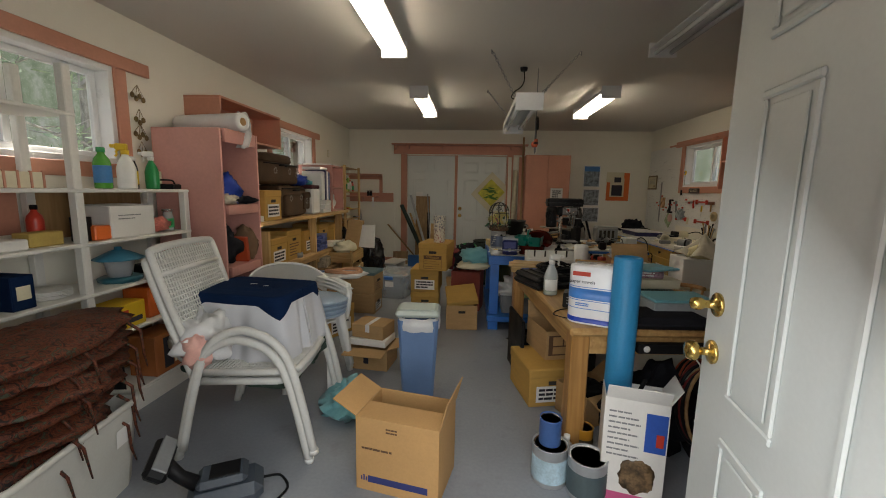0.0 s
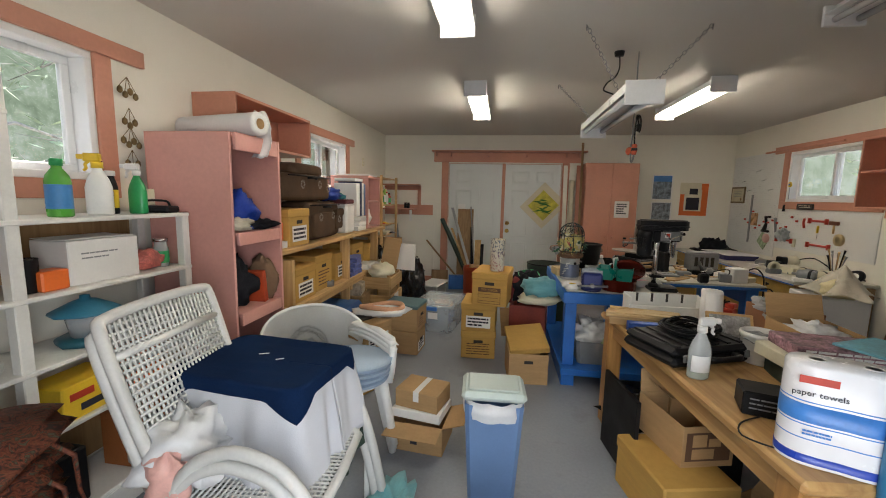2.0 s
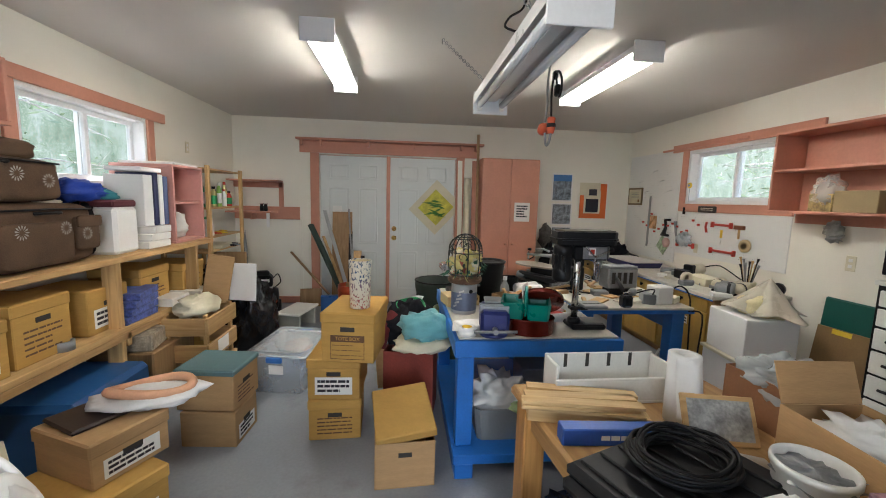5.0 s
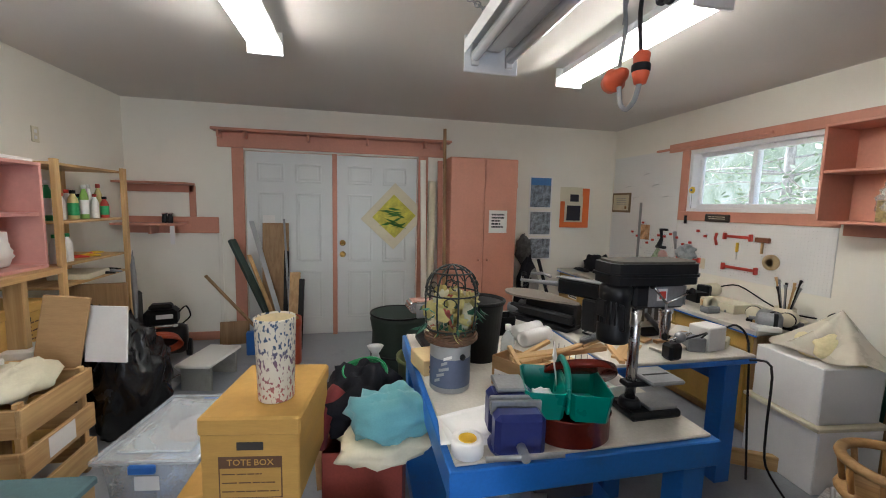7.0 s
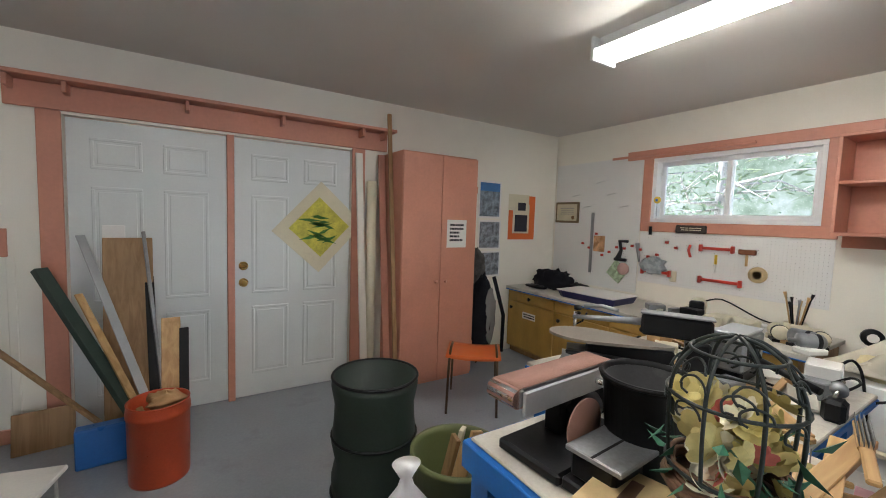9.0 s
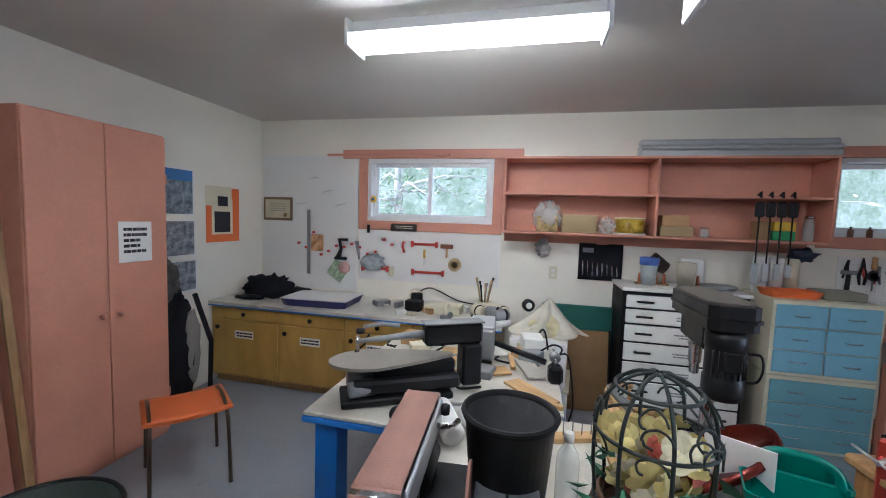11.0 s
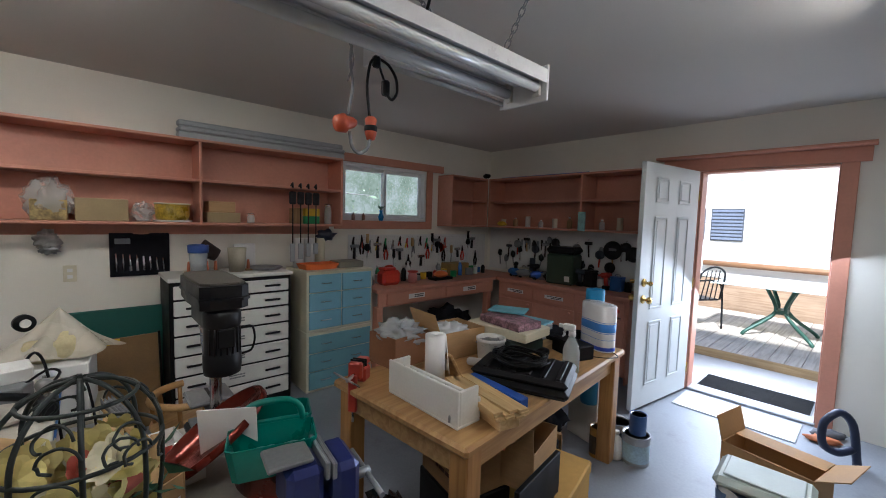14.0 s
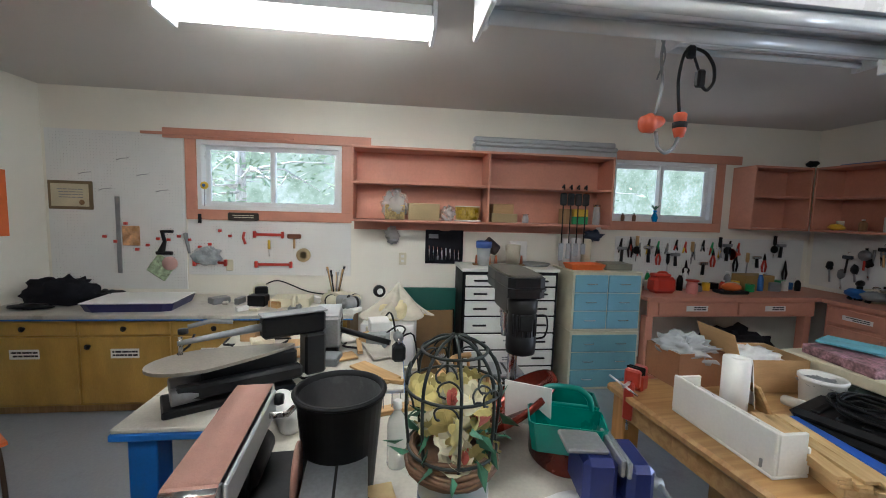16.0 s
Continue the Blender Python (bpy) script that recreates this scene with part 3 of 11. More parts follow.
solid("floor_mat", box(-0.41, 0.41, -0.20, 0.20, 0, 0.008, 0.003), mat("pale_floor_board", (0.58, 0.59, 0.58), 0.6, var=0.1, scale=6, bump=0.15, fine=40, dirt=((0.4, 0.4, 0.39), 5, 0.4)), "flat pale board laid inside the entrance", "mat", 0.64, 1.46, 0.001)

# baseboards
bb = tagged(new("baseboard"), "low salmon board along the far wall", "", "", "structure")
part("board", box(-1.86, -0.876, YN - 0.018, YN, 0, 0.09), SALMON, bb)

# outlet plates
for x, y, z, r in ((XW, 7.41, 1.95, 90), (XE, 5.52, 1.10, -90)):
    o = thing("outlet_plate", "ivory wall plate on the wall", "wall plate", x, y, z, r)
    part("plate", box(-0.035, 0.035, -0.006, 0, -0.057, 0.057, 0.003), CREAM, o)
    for dz in (-0.022, 0.022):
        part("socket", box(-0.014, 0.014, -0.008, -0.006, dz - 0.012, dz + 0.012, 0.001), WPL, o)

# ---------- ceiling lamps ----------
def strip_lamp(x, y0, y1, z, tube=TUBEM, label=""):
    """A ceiling strip with two tubes; the tubes run along y."""
    o = thing("fluorescent_lamp", label or "white ceiling strip lamp with two lit fluorescent tubes", "ceiling lamp", x, (y0 + y1) / 2, z, group="ceiling lamps")
    l = (y1 - y0) / 2
    part("housing", box(-0.055, 0.055, -l + 0.021, l - 0.021, 0.045, H - z - 0.001, 0.004), LAMPW, o)
    for s in (-1, 1):
        a, b = sorted((s * l, s * (l - 0.02)))
        part("end_plate", box(-0.10, 0.10, a, b, -0.012, H - z - 0.002, 0.003), LAMPW, o)
    for s in (-1, 1):
        part("reflector", box(min(s * 0.056, s * 0.098), max(s * 0.056, s * 0.098), -l + 0.021, l - 0.021, 0.045, 0.052, 0.001), LAMPW, o)
        part("tube", bar([(s * 0.055, -l + 0.03, 0.018), (s * 0.055, l - 0.03, 0.018)], 0.0165, 12), tube, o)
    return o


strip_lamp(-0.135, 2.92, 4.16, 2.39, TUBEDIM)
strip_lamp(-0.12, 5.42, 6.55, 2.38)
strip_lamp(1.9, 5.42, 6.64, 2.385)
strip_lamp(1.87, 3.02, 4.24, 2.41, TUBEOFF, "grey ceiling strip lamp with two unlit tubes")

# hanging lamp on chains
hl = thing("hanging_lamp", "white shop lamp with unlit tubes, hung on chains", "hanging lamp", 0.9, 4.77, 2.0)
L2 = 0.615
part("housing", box(-0.05, 0.05, -L2 + 0.001, L2 - 0.001, 0.104, 0.13, 0.004), LAMPW, hl)
part("pan", box(-0.099, 0.099, -L2 + 0.001, L2 - 0.001, 0.096, 0.103, 0.002), LAMPW, hl)
part("ballast_cover", box(-0.032, 0.032, -L2 + 0.02, L2 - 0.02, 0.068, 0.0955, 0.008), LAMPW, hl)
for s in (-1, 1):
    a, b = sorted((s * 0.1, s * 0.104))
    part("side_lip", box(a, b, -L2 + 0.001, L2 - 0.001, 0.062, 0.112, 0.001), LAMPW, hl)
    part("tube", bar([(s * 0.066, -L2 + 0.02, 0.052), (s * 0.066, L2 - 0.02, 0.052)], 0.019, 14), TUBEOFF, hl)
    a, b = sorted((s * L2, s * (L2 + 0.012)))
    part("end_plate", box(-0.104, 0.104, a, b, 0.0, 0.13, 0.003), LAMPW, hl)
    for q in (-1, 1):
        a, b = sorted((s * (L2 - 0.018), s * (L2 - 0.001)))
        part("lamp_holder", box(q * 0.066 - 0.014, q * 0.066 + 0.014, a, b, 0.02, 0.0955, 0.003), WPL, hl)


def chain(p, q, parent, link=0.034):
    p, q = Vector(p), Vector(q)
    n = max(3, int((q - p).length / (link * 0.72)))
    d = (q - p).normalized()
    s = d.cross(Vector((0.3, 0.9, 0.2))).normalized()
    u = d.cross(s)
    bm = bmesh.new()
    for i in range(n):
        c = p.lerp(q, (i + 0.5) / n)
        w = s if i % 2 else u
        rod(bm, [c + d * math.cos(a) * link / 2 + w * math.sin(a) * link * 0.27 for a in (k * math.pi / 4 for k in range(8))], 0.0024, 5, True)
    return part("chain", bm, GREYM, parent)


for a, b in (((-0.08, -0.40, 0.13), (-0.29, -0.42, 0.50)), ((0.08, -0.40, 0.13), (0.42, -0.37, 0.50)), ((-0.06, 0.45, 0.13), (-0.28, 0.85, 0.50)), ((0.06, 0.45, 0.13), (0.36, 0.8, 0.50))):
    chain(a, b, hl)
    part("hook", bar([b, (b[0], b[1], b[2] - 0.03)], 0.004), GREYM, hl)
rg = random.Random(3)
part("cord", bar([(0.02, 0.04, 0.495), (0.03, 0.05, 0.40), (0.0, 0.02, 0.33), (-0.06, -0.02, 0.28), (-0.09, -0.06, 0.22), (-0.03, -0.1, 0.18), (0.0, -0.1, 0.135)], 0.005), BLACK, hl)
part("ceiling_socket", turn([(0.0, 0.47), (0.03, 0.472), (0.035, 0.5), (0.0, 0.502)], 16, 0.02, 0.04), BLACK, hl)

# ---------- built-in furniture ----------
def open_shelf(name, label, x0, x1, y0, y1, z0, z1, shelves, divs, material, front, t=0.02, back=True, cat="shelf"):
    """An open case; front is the side it opens to: '-x', '+x' or '+y'."""
    o = thing(name, label, cat, (x0 + x1) / 2, (y0 + y1) / 2, z0)
    cx, cy = (x0 + x1) / 2, (y0 + y1) / 2
    def b(a, bb, c, d, e, f, n="panel"):
        return part(n, box(a - cx, bb - cx, c - cy, d - cy, e - z0, f - z0, 0.003), material, o)
    along = "y" if "x" in front else "x"
    b(x0, x1, y0, y1, z1 - t, z1, "top_board")
    b(x0, x1, y0, y1, z0, z0 + t, "bottom_board")
    if along == "y":
        b(x0, x1, y0, y0 + t, z0 + t, z1 - t, "side_panel"), b(x0, x1, y1 - t, y1, z0 + t, z1 - t, "side_panel")
        if back:
            p, q = (x1 - 0.012, x1 - 0.002) if front == "-x" else (x0 + 0.002, x0 + 0.012)
            b(p, q, y0 + t, y1 - t, z0 + t, z1 - t, "back_panel")
        for d in divs:
            b(x0 + 0.003, x1 - 0.014, d - t / 2, d + t / 2, z0 + t, z1 - t, "divider")
        cuts = [y0 + t] + [c for d in divs for c in (d - t / 2, d + t / 2)] + [y1 - t]
        for s in shelves:
            for c, d in zip(cuts[::2], cuts[1::2]):
                b(x0 + 0.004, x1 - 0.014, c, d, s - t / 2, s + t / 2, "shelf_board")
    else:
        b(x0, x0 + t, y0, y1, z0 + t, z1 - t, "side_panel"), b(x1 - t, x1, y0, y1, z0 + t, z1 - t, "side_panel")
        b(x0 + t, x1 - t, y0 + 0.002, y0 + 0.012, z0 + t, z1 - t, "back_panel")
        for d in divs:
            b(d - t / 2, d + t / 2, y0 + 0.014, y1 - 0.003, z0 + t, z1 - t, "divider")
        cuts = [x0 + t] + [c for d in divs for c in (d - t / 2, d + t / 2)] + [x1 - t]
        for s in shelves:
            for c, d in zip(cuts[::2], cuts[1::2]):
                b(c, d, y0 + 0.014, y1 - 0.004, s - t / 2, s + t / 2, "shelf_board")
    return o


# east wall shelf between the windows
open_shelf("wall_shelf", "salmon painted open wall shelf, half empty", 3.372, XE - 0.001, 3.612, 5.972, 1.45, 2.09, (1.785,), (4.78,), SALMON, "-x")
tagged(struct("trim_7", box(XE - 0.02, XE, 3.62, 5.97, 1.37, 1.448), SALMON, "salmon board under the wall shelf"))
# east wall, south corner shelf and south wall shelf
open_shelf("corner_shelf", "salmon painted open wall shelf in the corner, empty", 3.39, XE - 0.001, 1.53, 2.17, 1.465, 2.085, (1.79,), (), SALMON, "-x")
open_shelf("wall_shelf", "salmon painted open wall shelf with jars along its lower board", 1.42, 3.388, YS + 0.001, 1.525, 1.465, 2.085, (1.79,), (2.09,), SALMON, "+y")

# pegboards
def pegboard(name, y0, y1, z0, z1):
    o = tagged(new(name), "white pegboard on the wall", "", "", "structure")
    part("board", box(XE - 0.01, XE - 0.001, y0, y1, z0, z1, 0.001), PEG, o)
    bm = bmesh.new()
    n, m = int((y1 - y0) / 0.0254), int((z1 - z0) / 0.0254)
    for i in range(1, n):
        for j in range(1, m):
            y, z = y0 + i * 0.0254, z0 + j * 0.0254
            vs = [bm.verts.new((XE - 0.0104, y + 0.002 * math.cos(a), z + 0.002 * math.sin(a))) for a in (math.pi * k / 3 for k in range(6))]
            bm.faces.new(vs[::-1])
    tagged(part("peg_holes", bm, HOLE_SHADE, o), kind="stuff")
    return o


pegboard("pegboard_1", 7.42, 8.50, 0.80, 2.15)
pegboard("pegboard_2", 6.0, 7.405, 0.93, 1.415)
pegboard("pegboard_3", 1.27, 3.40, 0.90, 1.36)
o = tagged(new("pegboard_4"), "white pegboard on the wall over the pink bench", "", "", "structure")
part("board", box(1.45, 3.6, YS + 0.001, YS + 0.01, 0.90, 1.45, 0.001), PEG, o)

# pink bench in the corner
def drawer_front(parent, x0, x1, y0, y1, z0, z1, material, name="drawer_front"):
    return part(name, box(x0, x1, y0, y1, z0, z1, 0.005), material, parent)


pb = thing("workbench", "salmon painted L-shaped corner workbench with drawers", "workbench", 3.1, 1.7, 0)
def P(n, a, b, c, d, e, f, mm=SALMON, bev=0.004):
    return part(n, box(a - 3.1, b - 3.1, c - 1.7, d - 1.7, e, f, bev), mm, pb)
P("worktop", 3.08, XE - 0.012, YS + 0.012, 3.40, 0.825, 0.86)
P("worktop", 1.45, 3.078, YS + 0.012, 1.68, 0.825, 0.86)
P("apron", 3.105, 3.125, 1.70, 3.37, 0.68, 0.824)
for y in (1.78, 2.56):
    d = P("drawer_front", 3.085, 3.104, y, y + 0.72, 0.70, 0.81)
    l = part("paper_label", box(-0.0165, -0.0155, y + 0.25 - 1.7, y + 0.46 - 1.7, 0.735, 0.785, 0), PAPER, pb)
    bars("writing", y + 0.27 - 1.7, y + 0.44 - 1.7, 0.742, 0.78, 2, -0.0175, INK, pb, 5, "x")
for y in (3.31, 1.72):
    P("leg", 3.11, 3.19, y, y + 0.07, 0, 0.68)
P("leg", 3.55, 3.62, 3.31, 3.38, 0, 0.824)
P("lower_shelf", 3.13, 3.62, 1.72, 3.37, 0.10, 0.125)
P("cabinet_front", 1.47, 3.05, 1.63, 1.65, 0.08, 0.824)
P("side_panel", 1.47, 1.49, 1.26, 1.628, 0.0, 0.824)
P("side_panel", 3.03, 3.05, 1.26, 1.628, 0.0, 0.824)
for x in (1.5, 2.02, 2.54):
    P("drawer_front", x, x + 0.48, 1.652, 1.667, 0.66, 0.80)
    P("cabinet_door", x, x + 0.48, 1.652, 1.667, 0.10, 0.63)
    part("paper_label", box(x + 0.13 - 3.1, x + 0.36 - 3.1, -0.0325, -0.0315, 0.71, 0.75, 0), PAPER, pb)
    bars("writing", x + 0.15 - 3.1, x + 0.34 - 3.1, 0.714, 0.746, 2, -0.0305, INK, pb, 7)
    part("drawer_knob", turn([(0.008, 0), (0.007, 0.012), (0.014, 0.02), (0.0, 0.027)], 12, m=pose(x + 0.05 - 3.1, -0.0325, 0.60, -90)), SALMON, pb)

# pink tall cabinet by the far doors
tc = thing("tall_cabinet", "salmon painted tall two-door cabinet, closed", "cabinet", 1.78, 8.31, 0)
part("body", box(-0.383, 0.383, -0.18, 0.21, 0, 2.035, 0.004), SALMON, tc)
for s in (-1, 1):
    a, b = sorted((s * 0.002, s * 0.38))
    d = part("cabinet_door", box(a, b, -0.199, -0.181, 0.03, 2.025, 0.004), SALMON, tc)
    part("door_knob", turn([(0.009, 0), (0.008, 0.014), (0.017, 0.022), (0.0, 0.03)], 14, m=pose(s * 0.05, -0.199, 0.92, 90)), SALMON, d)
    for z in (0.3, 1.75):
        part("hinge", box(s * 0.379 - 0.004, s * 0.379 + 0.004, -0.205, -0.199, z - 0.03, z + 0.03, 0.001), SALMON, d)
pp = part("paper_sign", box(0.06, 0.27, -0.2005, -0.1993, 1.22, 1.47, 0), PAPER, tc)
bars("writing", 0.09, 0.24, 1.27, 1.44, 5, -0.2006, INK, tc, 4)

# ochre base cabinets with a white top
oc = thing("base_cabinet", "ochre stained base cabinets with a worn white blue-edged top", "cabinet", 2.96, 7.3, 0)
def O(n, a, b, c, d, e, f, mm=OCHRE, bev=0.004):
    return part(n, box(a - 2.96, b - 2.96, c - 7.3, d - 7.3, e, f, bev), mm, oc)
O("body", 2.965, XE - 0.012, 5.95, YN - 0.012, 0.07, 0.71)
O("toe_board", 3.01, XE - 0.02, 5.97, YN - 0.02, 0.0, 0.069, PLY)
O("worktop", 2.92, XE - 0.012, 5.9, YN - 0.012, 0.722, 0.752, TOPW)
O("top_edge", 2.915, 2.93, 5.9, YN - 0.012, 0.712, 0.7215, BLUEP)
O("end_panel", 2.96, XE - 0.02, 5.925, 5.949, 0.0, 0.71, PLY)
ys = (5.97, 6.6, 7.2, 7.82, 8.5)
for i, (a, b) in enumerate(zip(ys, ys[1:])):
    O("drawer_front", 2.947, 2.964, a + 0.01, b - 0.01, 0.60, 0.70)
    d = O("cabinet_door", 2.947, 2.964, a + 0.01, b - 0.01, 0.09, 0.585)
    for z, yy in ((0.65, (a + b) / 2), (0.52, b - 0.07)):
        part("knob", turn([(0.012, 0), (0.010, 0.012), (0.02, 0.02), (0.0, 0.026)], 12, m=pose(-0.013, yy - 7.3, z, 0, -90, 0)), BLACK, oc)
    part("paper_label", box(-0.0145, -0.0135, (a + b) / 2 - 0.09 - 7.3, (a + b) / 2 + 0.1 - 7.3, 0.43, 0.50, 0), PAPER, oc)
    bars("writing", (a + b) / 2 - 0.08 - 7.3, (a + b) / 2 + 0.09 - 7.3, 0.44, 0.49, 2, -0.0155, INK, oc, i, "x")

# white flat-file drawers
wd = thing("drawer_cabinet", "white seven-drawer cabinet in a black carcass with black handles", "drawer cabinet", 3.22, 4.59, 0)
part("carcass", box(0.0, 0.415, -0.425, 0.425, 0, 1.05, 0.003), BLACK, wd)
part("top", box(-0.02, 0.42, -0.435, 0.435, 1.051, 1.08, 0.004), WHITE, wd)
zs = (0.06, 0.21, 0.36, 0.51, 0.66, 0.80, 0.92, 1.03)
for a, b in zip(zs, zs[1:]):
    d = part("drawer", box(-0.018, -0.001, -0.40, 0.40, a + 0.008, b - 0.008, 0.004), WHITE, wd)
    zc = (a + b) / 2
    for yy in (-0.27, 0.27):
        part("handle", box(-0.035, -0.019, yy - 0.06, yy + 0.06, zc - 0.008, zc + 0.008, 0.005), BLACK, d)
    bars("writing", -0.06, 0.06, zc - 0.02, zc + 0.02, 2, -0.0192, GREYPL, d, int(a * 100), "x")

# pale blue drawer cabinets, one on the other
for z, lower in ((0.0, True), (0.535, False)):
    bc = thing("drawer_cabinet", "cream cabinet with blue-green drawers" if lower else "cream cabinet with six pale blue drawers, on another", "drawer cabinet", 3.17, 3.725, z)
    part("body", box(0, 0.465, -0.325, 0.325, 0, 0.53, 0.003), CREAM, bc)
    for r in range(3):
        a, b = 0.025 + r * 0.162, 0.025 + r * 0.162 + 0.155
        for c in ((-0.305, -0.004), (0.004, 0.305)) if not lower else ((-0.305, 0.305),):
            d = part("drawer", box(-0.014, -0.001, c[0], c[1], a, b, 0.004), TEALB if lower else SKYB, bc)
            for q in ((c[0] + c[1]) / 2,) if not lower else (-0.15, 0.15):
                part("handle", bar([(-0.014, q - 0.045, (a + b) / 2), (-0.03, q - 0.038, (a + b) / 2), (-0.03, q + 0.038, (a + b) / 2), (-0.014, q + 0.045, (a + b) / 2)], 0.004, 6), STEEL, d)

# pink open cabinet by the west window
pk = thing("open_cabinet", "tall pink painted open cabinet with bags on its shelves", "cabinet", -1.53, 3.93, 0)
def K(n, a, b, c, d, e, f, mm=PINK):
    return part(n, box(a + 1.53, b + 1.53, c - 3.93, d - 3.93, e, f, 0.003), mm, pk)
K("side_panel", -1.80, -1.29, 3.725, 3.745, 0, 1.795), K("side_panel", -1.80, -1.26, 4.145, 4.165, 0, 1.795)
K("top_board", -1.80, -1.285, 3.746, 4.144, 1.773, 1.795)
K("front_board", -1.285, -1.265, 3.746, 4.144, 1.70, 1.795)
K("back_panel", -1.80, -1.79, 3.746, 4.144, 0.02, 1.772)
for z in (0.30, 0.79, 1.25):
    K("shelf_board", -1.789, -1.285, 3.746, 4.144, z - 0.02, z)
    K("front_board", -1.285, -1.265, 3.746, 4.144, z - 0.07, z + 0.002)
# west wall shelf
open_shelf("wall_shelf", "salmon painted open wall shelf, empty", XW + 0.001, -1.56, 4.17, 5.19, 1.79, 2.115, (), (), SALMON, "+x")
tagged(struct("trim_8", box(XW, XW + 0.02, 4.17, 5.19, 1.3, 1.789), SALMON, "salmon backing board under the wall shelf"))

# white shelving by the entrance
ws = thing("shelving_unit", "white painted wooden shelving unit, crowded", "shelf", -1.69, 2.8, 0)
def W(n, a, b, c, d, e, f, mm=WHITE):
    return part(n, box(a + 1.69, b + 1.69, c - 2.8, d - 2.8, e, f, 0.004), mm, ws)
for y in (1.75, 2.885, 3.655):
    top = 1.97 if y == 2.885 else (1.36 if y > 3 else 1.97)
    W("upright", -1.575, -1.53, y, y + 0.045, 0, top)
    W("upright", -1.845, -1.805, y, y + 0.045, 0, top)
for z in (0.14, 0.53, 0.80, 1.075, 1.36):
    W("shelf_board", -1.84, -1.525, 1.755, 3.70, z - 0.02, z)
W("shelf_board", -1.84, -1.525, 1.755, 2.93, 1.72, 1.74)
W("plinth", -1.55, -1.53, 1.80, 3.65, 0.0, 0.118)
W("brace", -1.845, -1.80, 2.2, 2.25, 1.36, 1.97)

W("back_panel", -1.862, -1.85, 2.94, 3.65, 1.077, 1.338, PLY)
W("back_panel", -1.862, -1.85, 1.80, 2.88, 1.12, 1.338, SALMON)
# Added brown sheet darkens the lowest row, where the back wall lies in shadow.
W("back_panel", -1.862, -1.85, 2.94, 3.65, 0.142, 0.508, PLY)
# long lumber shelves along the west wall
lb = thing("storage_shelf", "long raw pine storage shelves full of boxes", "shelf", -1.6, 5.5, 0)
def Lb(n, a, b, c, d, e, f, mm=PINE):
    return part(n, box(a + 1.6, b + 1.6, c - 5.5, d - 5.5, e, f, 0.003), mm, lb)
for k in range(3):
    Lb("shelf_board", -1.86 + k * 0.178, -1.86 + k * 0.178 + 0.174, 4.19, 6.72, 1.045, 1.08)
    Lb("shelf_board", -1.86 + k * 0.178, -1.86 + k * 0.178 + 0.174, 4.30, 6.90, 0.60, 0.635)
for y in (4.42, 5.5, 6.42):
    Lb("post", -1.43, -1.34, y, y + 0.04, 0.0, 1.044 if y != 4.42 else 0.99, PINEZ)
    Lb("post", -1.85, -1.79, y, y + 0.04, 0.0, 0.59, PINEZ)
    Lb("cross_rail", -1.86, -1.33, y + 0.041, y + 0.08, 0.51, 0.599, PINEX)
Lb("rail", -1.36, -1.33, 4.46, 6.9, 0.555, 0.599)

# ---------- helpers for boxes, cans and bottles ----------
def banker(label, x, y, z, rz, w, d, h, material=CARDY, lid=True, paper=0, seed=0, print_=True, group=""):
    """A filing box with a lid, hand holes and printing; its front looks along -y."""
    o = thing("storage_box", label, "storage box", x, y, z, rz, group)
    part("body", box(-w / 2, w / 2, -d / 2, d / 2, 0, h - 0.004, 0.005), material, o)
    if lid:
        part("lid", box(-w / 2 - 0.006, w / 2 + 0.006, -d / 2 - 0.006, d / 2 + 0.006, h - 0.065, h, 0.008), material, o)
    zh = h - 0.10
    bm = bmesh.new()
    cbox(bm, -0.042, 0.042, -d / 2 - 0.0015, -d / 2 + 0.002, zh - 0.014, zh + 0.014, 0.0012)
    part("hand_hole", bm, HOLE_SHADE, o)
    if paper:
        part("paper_label", box(-w * 0.36, w * 0.36, -d / 2 - 0.0012, -d / 2 + 0.001, h * 0.12, h * 0.12 + h * 0.42, 0), PAPER, o)
        bars("writing", -w * 0.31, w * 0.31, h * 0.16, h * 0.5, 3, -d / 2 - 0.0013, INK, o, seed)
    elif print_:
        bars("printing", -w * 0.34, w * 0.34, h * 0.12, h * 0.58, 5, -d / 2 + 0.0006, INKBR, o, seed, fill=0.35)
    return o


def carton(label, x, y, z, rz, w, d, h, flaps=((1, 0, 40), (-1, 0, 40), (0, 1, 30), (0, -1, 50)), material=CARD, t=0.005, cat="cardboard box", name="cardboard_box", rx=0.0):
    """An open carton; flaps: side and how far each leans out, degrees from upright."""
    o = thing(name, label, cat, x, y, z, rz, rx=rx)
    part("bottom", box(-w / 2, w / 2, -d / 2, d / 2, 0, t, 0.001), material, o)
    part("side", box(-w / 2, -w / 2 + t, -d / 2, d / 2, t, h, 0.001), material, o)
    part("side", box(w / 2 - t, w / 2, -d / 2, d / 2, t, h, 0.001), material, o)
    part("side", box(-w / 2 + t, w / 2 - t, -d / 2, -d / 2 + t, t, h, 0.001), material, o)
    part("side", box(-w / 2 + t, w / 2 - t, d / 2 - t, d / 2, t, h, 0.001), material, o)
    for sx, sy, lean in flaps:
        l = min(w, d) * 0.48
        if sx:
            m = Matrix.Translation((sx * w / 2, 0, h)) @ pose(0, 0, 0, 0, sx * lean, 0)
            part("flap", box(-t / 2, t / 2, -d / 2 + 0.004, d / 2 - 0.004, 0, l, 0.001, m), material, o)
        else:
            m = Matrix.Translation((0, sy * d / 2, h)) @ pose(0, 0, 0, -sy * lean, 0, 0)
            part("flap", box(-w / 2 + 0.004, w / 2 - 0.004, -t / 2, t / 2, 0, l, 0.001, m), material, o)
    return o


